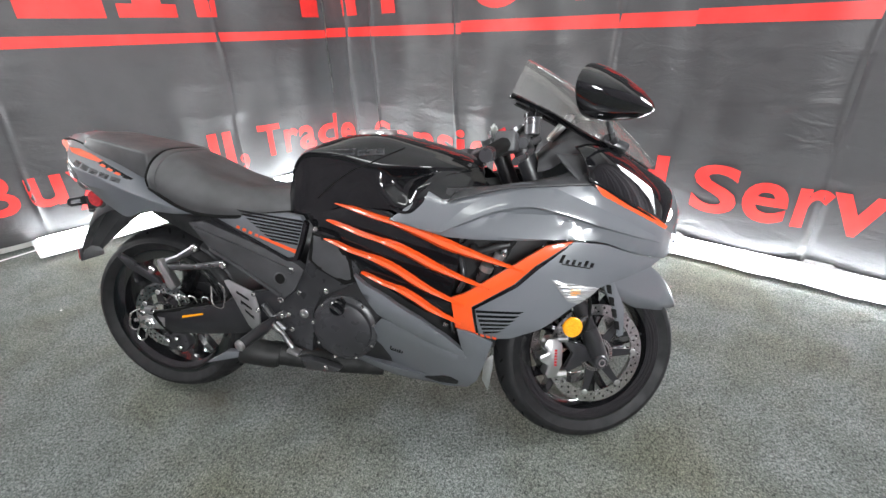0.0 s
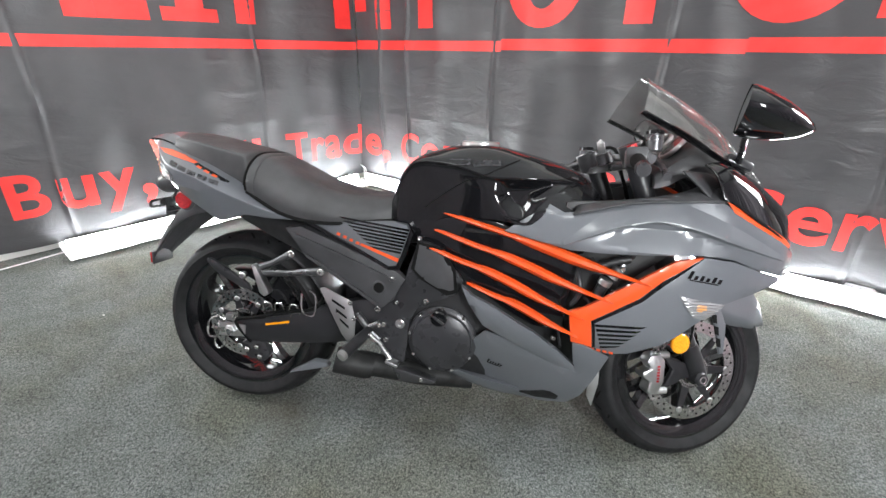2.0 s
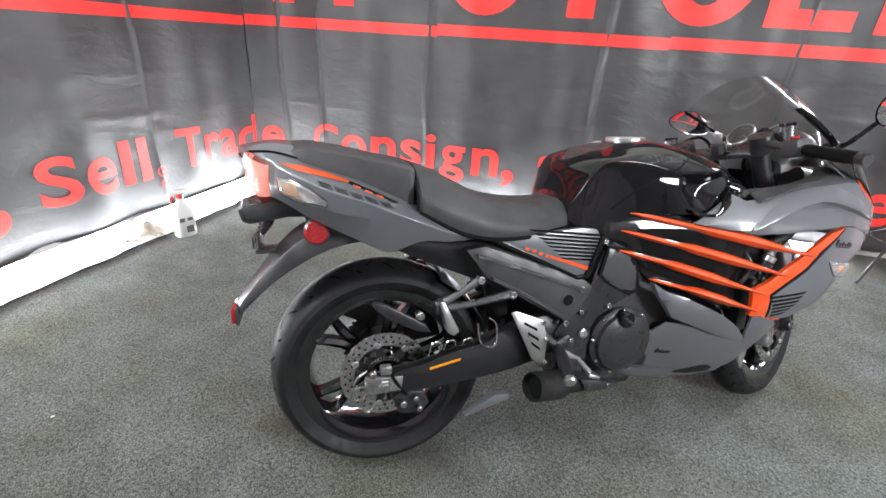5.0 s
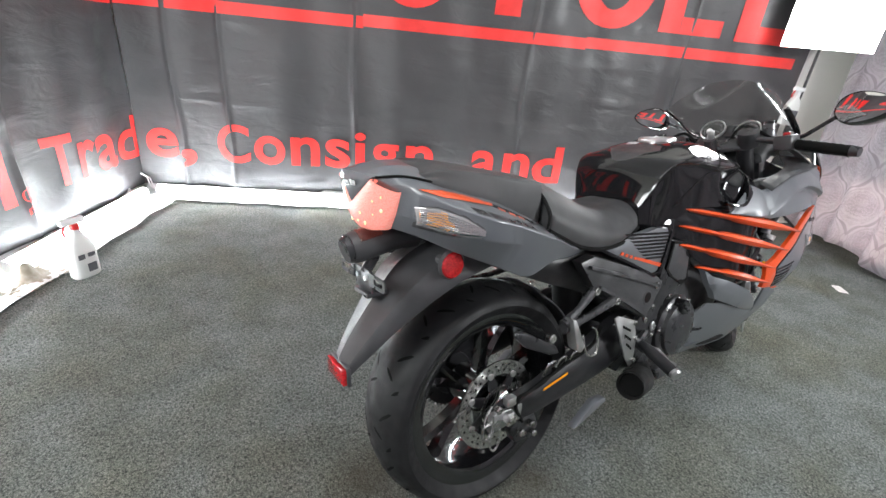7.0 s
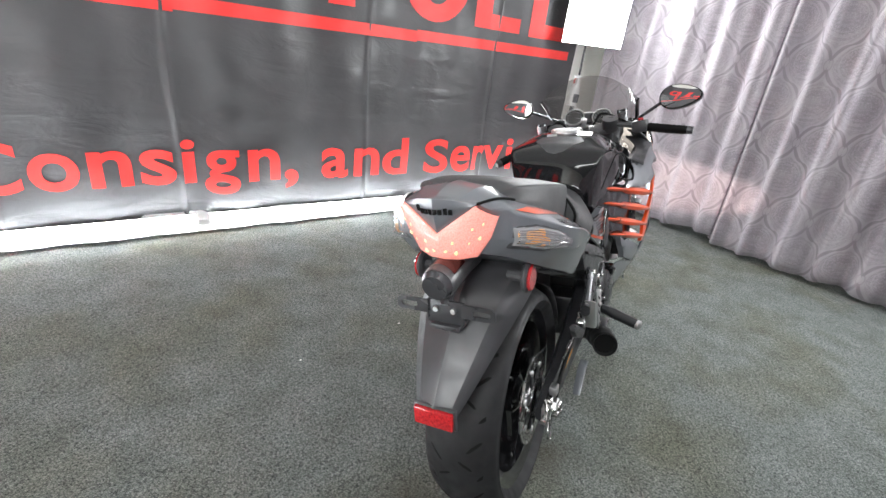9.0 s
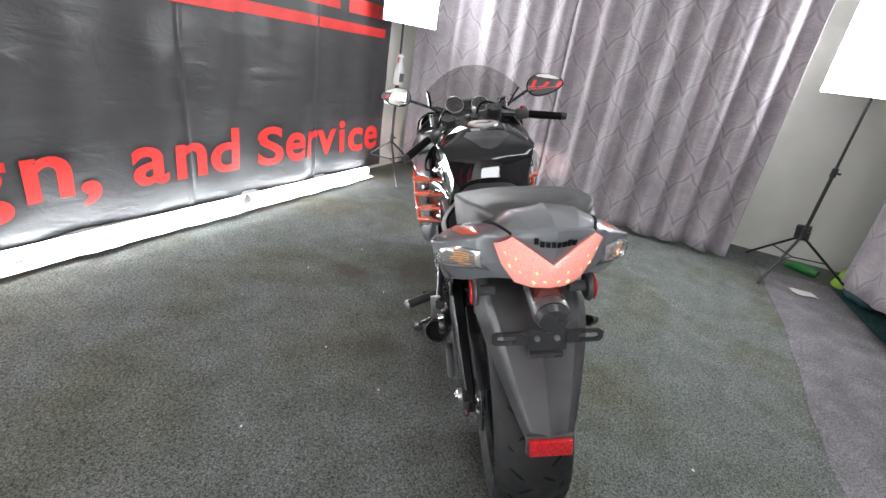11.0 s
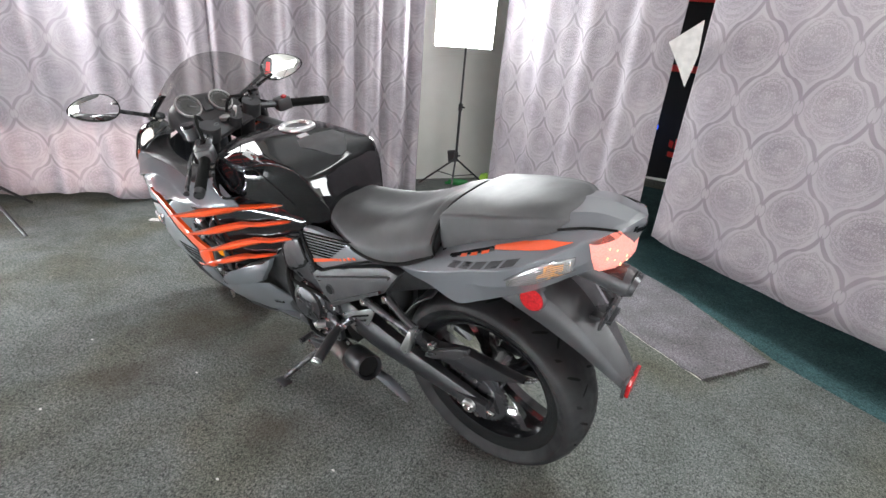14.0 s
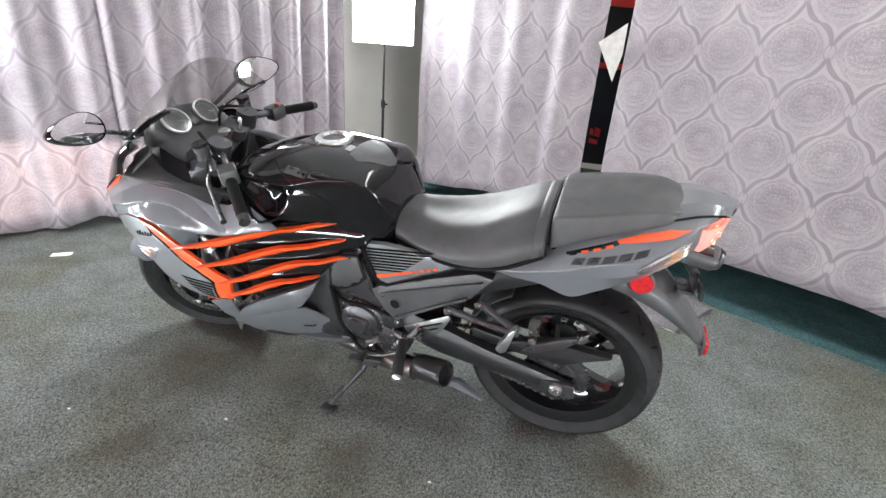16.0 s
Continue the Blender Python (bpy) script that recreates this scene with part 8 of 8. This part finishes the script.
for s in (-1, 1):
    # mirror: a teardrop shell round its glass, on a stalk from the cowl
    c, kk = (Vector((1.345, -0.365, 1.032)), 1.0) if s < 0 else (Vector((1.335, 0.364, 1.004)), 0.84)
    rows = []
    for t, k in ((0.0, 1.0), (0.010, 1.03), (0.035, 0.98), (0.070, 0.80), (0.105, 0.52), (0.128, 0.22), (0.134, 0.02)):
        ring = []
        for j in range(28):
            a = 2 * math.pi * j / 28
            wy = 0.094 if math.cos(a) > 0 else 0.084
            yy, zz = kk * wy * k * math.cos(a), kk * 0.050 * k * math.sin(a) * (1.0 - 0.25 * math.cos(a))
            ring.append((c.x + t, c.y + s * (yy - 0.10 * t), c.z + zz + 0.06 * yy - 0.14 * t))
        rows.append(ring)
    bm = bm_grid(bmesh.new(), rows, closed=True)
    turn_ = Matrix.Translation(c) @ Matrix.Rotation(radians(-20 if s < 0 else 4.5), 4, "Z") @ Matrix.Rotation(radians(9 if s < 0 else 8.0), 4, "Y") @ Matrix.Translation(-c)
    turned(bm, turn_)
    m_ob = part("mirror", bm, GLOSS, bike, "glossy black rear view mirror", 60)
    bm = bmesh.new()
    dome = []
    for k_ in (0.95, 0.8, 0.6, 0.4, 0.2, 0.01):
        dome.append([(p[0] + 0.002 - 0.0035 * (1 - (k_ / 0.95) ** 2), c.y + (p[1] - c.y) * k_, c.z + (p[2] - c.z) * k_) for p in rows[0]])
    part("mirror_glass", turned(bm_grid(bm, dome, closed=True, caps=True), turn_), MIRROR, m_ob, "slightly convex silver mirror glass", 80)
    bm = bmesh.new()
    bm_tube(bm, [(1.450, s * 0.150, 0.915), (1.432, s * 0.200, 0.935), (1.395, s * 0.290, c.z - 0.032), (1.385, s * 0.320, c.z - 0.020)], [0.013, 0.0075, 0.0075, 0.010], 10)
    part("mirror_stalk", bm, CAST, m_ob)
    bm = bmesh.new()
    bm_box(bm, (-0.035, -0.022, -0.012), (0.035, 0.022, 0.012), pose(1.445, s * 0.155, 0.915, 20 * s, 22, 0), 0.008)
    part("mirror_base", bm, CAST, m_ob)
    # front turn signal: a three-cornered lens lying on the flank
    LENS = [(1.309, 0.594), (1.355, 0.586), (1.424, 0.577), (1.400, 0.553), (1.376, 0.535), (1.350, 0.540), (1.328, 0.566)]
    sig_y = lambda x, z: S(x, z) + 0.004 + 0.10 * max(0.0, min(z - 0.535, 0.594 - z)) * max(0.0, 1 - abs(x - 1.37) / 0.09)
    fs = part("front_turn_signal", flank(LENS, sig_y, side=s, edge=0.003, thick=0.008, step=0.010), CLEAR, bike, "clear three-cornered turn signal lens")
    part("amber_bulb", flank([(1.348, 0.578), (1.372, 0.578), (1.380, 0.566), (1.370, 0.553), (1.352, 0.556)], sig_y, side=s, edge=0.003, off=0.0012, thick=0.003, step=0.01, soft=3), BULB, fs)
    for k in range(6):
        z = 0.546 + 0.0075 * k
        xa = float(np.interp(z, (0.535, 0.566, 0.594), (1.355, 1.330, 1.311)))
        xb = float(np.interp(z, (0.535, 0.553, 0.577, 0.594), (1.374, 1.398, 1.420, 1.330)))
        part("lens_rib", flank([(xa, z), (xb, z), (xb, z + 0.0014), (xa, z + 0.0014)], sig_y, side=s, edge=0.0, off=0.0022, thick=0.002, step=0.02), CHROME, fs)
    # bright sliver imitating the reflection inside the front edge of the lower fairing
    part("glint_sliver", slab([(1.150, 0.318), (1.166, 0.330), (1.168, 0.288), (1.156, 0.214), (1.138, 0.249), (1.141, 0.300)], s * 0.205, s * 0.213, 0.002), ALU, bike, "bright metal sliver for the reflection inside the fairing's edge")

# ---------------------------------------------------------------- fork, front mudguard, handlebars (turned with the steering)
def steered(name, bm, material, parent, label="", smooth=35.0):
    return part(name, turned(bm, STEER), material, parent, label, smooth)


for s in (-1, 1):
    y = s * 0.106
    bm = bmesh.new()
    p = Vector((1.444, y, 0.276))
    bm_tube(bm, [p - RAKE * 0.02, p + RAKE * 0.06, p + RAKE * 0.10], [0.026, 0.028, 0.024], 18)
    bm_tube(bm, [p + RAKE * 0.10, p + RAKE * 0.22], 0.0215, 18)
    fork = steered("fork_leg", bm, ARMBLACK, bike, "black inverted fork leg")
    bm = bmesh.new()
    bm_tube(bm, [p + RAKE * 0.205, p + RAKE * 0.23, p + RAKE * 0.66], [0.027, 0.030, 0.027], 18)
    steered("outer_tube", bm, ARMBLACK, fork)
    bm = bmesh.new()
    bm_tube(bm, [p + RAKE * 0.66, p + RAKE * 0.675], [0.024, 0.022], 18)
    steered("fork_cap", bm, ALU, fork)
    steered("axle_clamp", disc_y((1.437, 0.270), 0.021, s * 0.085, s * 0.138, 24, 0.004), CAST, fork)
    steered("axle_end", disc_y((1.437, 0.270), 0.012, s * 0.138, s * 0.141, 20, 0.0, 0.007), STEEL, fork)
    # radial caliper, silver, with plain dark lettering bars
    bm = slab([(1.262, 0.322), (1.275, 0.342), (1.302, 0.346), (1.322, 0.325), (1.322, 0.262), (1.306, 0.228), (1.280, 0.222), (1.268, 0.236), (1.278, 0.262), (1.252, 0.278), (1.252, 0.294), (1.278, 0.302)], s * 0.078, s * 0.122, 0.006)
    cal_ = steered("front_caliper", bm, ALU, fork, "silver radial brake caliper")
    for z in (0.338, 0.230):
        bm = bmesh.new()
        bm_tube(bm, [(1.290, s * 0.105, z), (1.340, s * 0.105, z)], 0.0105, 10)
        steered("caliper_bolt", bm, ALU, fork)
    for k in range(6):
        z = 0.262 + 0.0088 * k
        bm = slab([(1.296, z), (1.304, z), (1.304, z + 0.0055), (1.296, z + 0.0055)], s * 0.1222, s * 0.1230, 0.0)
        steered("emblem_bar", bm, REDLENS, cal_)
    bm = slab([(1.325, 0.335), (1.37, 0.322), (1.43, 0.30), (1.43, 0.265), (1.39, 0.262), (1.335, 0.245), (1.36, 0.29)], s * 0.090, s * 0.108, 0.004)
    steered("caliper_bracket", bm, ARMBLACK, fork)
    # amber reflector on a small stay
    steered("amber_reflector", disc_y((1.327, 0.391), 0.029, s * 0.160, s * 0.171, 28, 0.003), AMBER, fork, "round amber reflector")
    bm = bmesh.new()
    bm_tube(bm, [(1.41, s * 0.11, 0.41), (1.327, s * 0.161, 0.391)], 0.007, 8)
    steered("reflector_stay", bm, CAST, fork)
    bm = bmesh.new()
    bm_tube(bm, [tuple(q) for q in spline([(1.36, s * 0.098, 0.33), (1.385, s * 0.125, 0.37), (1.40, s * 0.12, 0.45), (1.37, s * 0.11, 0.55)], 5)], 0.005, 8)
    steered("brake_hose", bm, GROOVE, fork)
    # fork guard of the mudguard: grey stay with light edge slots
    bm = slab([(1.432, 0.545), (1.462, 0.515), (1.500, 0.435), (1.502, 0.35), (1.486, 0.345), (1.468, 0.42), (1.435, 0.49)], s * 0.128, s * 0.137, 0.003)
    gd = steered("fork_guard", bm, GREY, bike, "grey guard beside the fork leg")
    for k in range(4):
        z = 0.505 - 0.036 * k
        x = 1.437 + 0.010 * k
        steered("guard_slot", slab([(x, z), (x + 0.016, z - 0.004), (x + 0.020, z - 0.030), (x + 0.006, z - 0.026)], s * 0.1375, s * 0.1390, 0.0), GROOVE, gd)
# mudguard shell
rows = []
C = Vector((1.450, 0, 0.274))
for k in range(13):
    a = radians(24 + 122 * k / 12)
    r = 0.322 + 0.006 * math.sin(math.pi * k / 12)
    w = float(np.interp(k, (0, 2, 6, 10, 12), (0.034, 0.066, 0.076, 0.072, 0.052)))
    drop = float(np.interp(k, (0, 2, 6, 10, 12), (0.010, 0.045, 0.075, 0.05, 0.03)))
    hem = float(np.interp(k, (0, 1, 2, 4, 5, 7, 10, 12), (0.402, 0.400, 0.402, 0.415, 0.440, 0.500, 0.490, 0.430)))
    d = Vector((math.cos(a), 0, math.sin(a)))
    top = C + d * (r - 0.3 * drop)
    low = Vector((top.x - 0.02 * d.x, 0, min(top.z - 0.004, hem)))
    rows.append([low + Vector((0, -w, 0)), top + Vector((0, -w * 0.98, 0)), C + d * (r - 0.008) + Vector((0, -w * 0.72, 0)), C + d * r, C + d * (r - 0.008) + Vector((0, w * 0.72, 0)), top + Vector((0, w * 0.98, 0)), low + Vector((0, w, 0))])
fen = steered("front_mudguard", bm_grid(bmesh.new(), fine(rows, 2, 3)), GREY, bike, "graphite grey front mudguard")
fen.modifiers.new("shell", "SOLIDIFY").thickness = 0.004

# yoke, clip-ons, grips, levers
bm = bmesh.new()
bm_box(bm, (-0.05, -0.135, -0.010), (0.035, 0.135, 0.010), pose(1.200, 0, 0.898, 0, -23, 0), 0.008)
yoke = steered("top_yoke", bm, GUN, bike, "black cast top yoke")
steered("steering_nut", turned(disc_y((0, 0), 0.019, 0, 0.016, 24, 0.003), pose(1.196, 0, 0.908, 90, 0, 0) @ pose(0, 0, 0, 0, 0, 0)), ALU, yoke)
bm = bmesh.new()
bm_tube(bm, [(1.155, 0, 0.895), (1.143, 0, 0.925)], [0.024, 0.021], 20)
steered("ignition_lock", bm, GUN, yoke)
bm = bmesh.new()
bm_box(bm, (-0.002, -0.012, 0), (0.002, 0.012, 0.034), pose(1.141, 0, 0.925, 0, -20, 30), 0.001)
bmesh.ops.create_uvsphere(bm, u_segments=10, v_segments=6, radius=0.011, matrix=pose(1.133, 0, 0.955) @ Matrix.Diagonal((0.4, 1, 1, 1)))
steered("ignition_key", bm, ALU, yoke, "silver ignition key")
for s in (-1, 1):
    inner, outer = Vector((1.165, s * 0.118, 0.915)), Vector((1.012, s * 0.392, 0.842))
    d = (outer - inner)
    bm = bmesh.new()
    bm_tube(bm, [inner + d * t for t in (0.0, 0.25, 0.5)], 0.0115, 14)
    bm_tube(bm, [inner - RAKE * 0.03, inner + RAKE * 0.025], 0.034, 20)
    bar = steered("clip_on", bm, GUN, bike, "black clip-on handlebar")
    bm = bmesh.new()
    pts = [inner + d * t for t in np.linspace(0.50, 0.97, 15)]
    bm_tube(bm, pts, [0.0175 if k % 2 else 0.0160 for k in range(15)], 18)
    steered("grip", bm, GROOVE, bar, "ribbed black rubber grip")
    bm = bmesh.new()
    bm_tube(bm, [inner + d * 0.97, inner + d * 1.04], [0.0175, 0.015], 18)
    steered("bar_end", bm, CAST, bar)
    bm = bmesh.new()
    q = inner + d * 0.40
    bm_box(bm, (-0.026, -0.030, -0.024), (0.026, 0.030, 0.026), Matrix.Translation(q) @ Matrix.Rotation(math.atan2(d.y, d.x) + math.pi / 2, 4, "Z"), 0.008)
    steered("switch_box", bm, SATIN, bar, "black switch box")
    if s < 0:
        bm = bmesh.new()
        bm_box(bm, (-0.008, -0.010, 0.0), (0.008, 0.010, 0.010), Matrix.Translation(q + Vector((-0.012, 0, 0.024))) @ pose(0, 0, 0, 0, -25, 0), 0.002)
        steered("stop_switch", bm, REDLENS, bar, "red engine stop switch")
    # brake or clutch lever with its master cylinder
    bm = bmesh.new()
    bm_tube(bm, [tuple(p) for p in spline([inner + d * 0.30 + Vector((0.045, 0, -0.006)), inner + d * 0.45 + Vector((0.068, 0, -0.012)), inner + d * 0.72 + Vector((0.066, 0, -0.016)), inner + d * 0.98 + Vector((0.060, 0, -0.014))], 5)], [0.007] * 15 + [0.009], 10)
    steered("lever", bm, CAST, bar, "black hand lever")
    bm = bmesh.new()
    bm_tube(bm, [inner + d * 0.22 + Vector((0.035, 0, 0.004)), inner + d * 0.38 + Vector((0.040, 0, 0.0))], 0.014, 12)
    steered("master_cylinder", bm, GUN, bar)
    bm = bmesh.new()
    r0 = inner + d * 0.22 + Vector((0.055, 0, 0.015))
    bm_tube(bm, [r0, r0 + Vector((0, 0, 0.042))], [0.020, 0.022], 18)
    steered("fluid_reservoir", bm, GUN, bar, "small fluid reservoir")
    bm = bmesh.new()
    bm_tube(bm, [r0 + Vector((0, 0, 0.042)), r0 + Vector((0, 0, 0.052))], 0.0225, 18)
    steered("reservoir_cap", bm, GLOSS, bar)
    for k in range(2):
        bm = bmesh.new()
        bm_tube(bm, [tuple(p) for p in spline([inner + d * (0.30 + 0.1 * k), inner + Vector((0.06, -s * 0.02, 0.045 - 0.05 * k)), Vector((1.24, s * 0.04, 0.86)), Vector((1.28, s * 0.05, 0.76))], 6)], 0.0055, 8)
        steered("cable", bm, GROOVE, bar)

# the lit headlamp throws its beam on the curtain ahead
beam = bpy.data.lights.new("headlamp_beam", "SPOT")
beam.energy, beam.color, beam.spot_size, beam.spot_blend, beam.shadow_soft_size = 80.0, (1.0, 0.76, 0.70), radians(92), 0.35, 0.02
lampo = new("headlamp_beam", beam)
lampo.matrix_world = look(BIKE @ Vector((1.690, 0.0, 0.70)), BIKE @ Vector((3.0, 0.0, 0.40))) @ Matrix.Diagonal((1.0, 0.16, 1.0, 1.0))
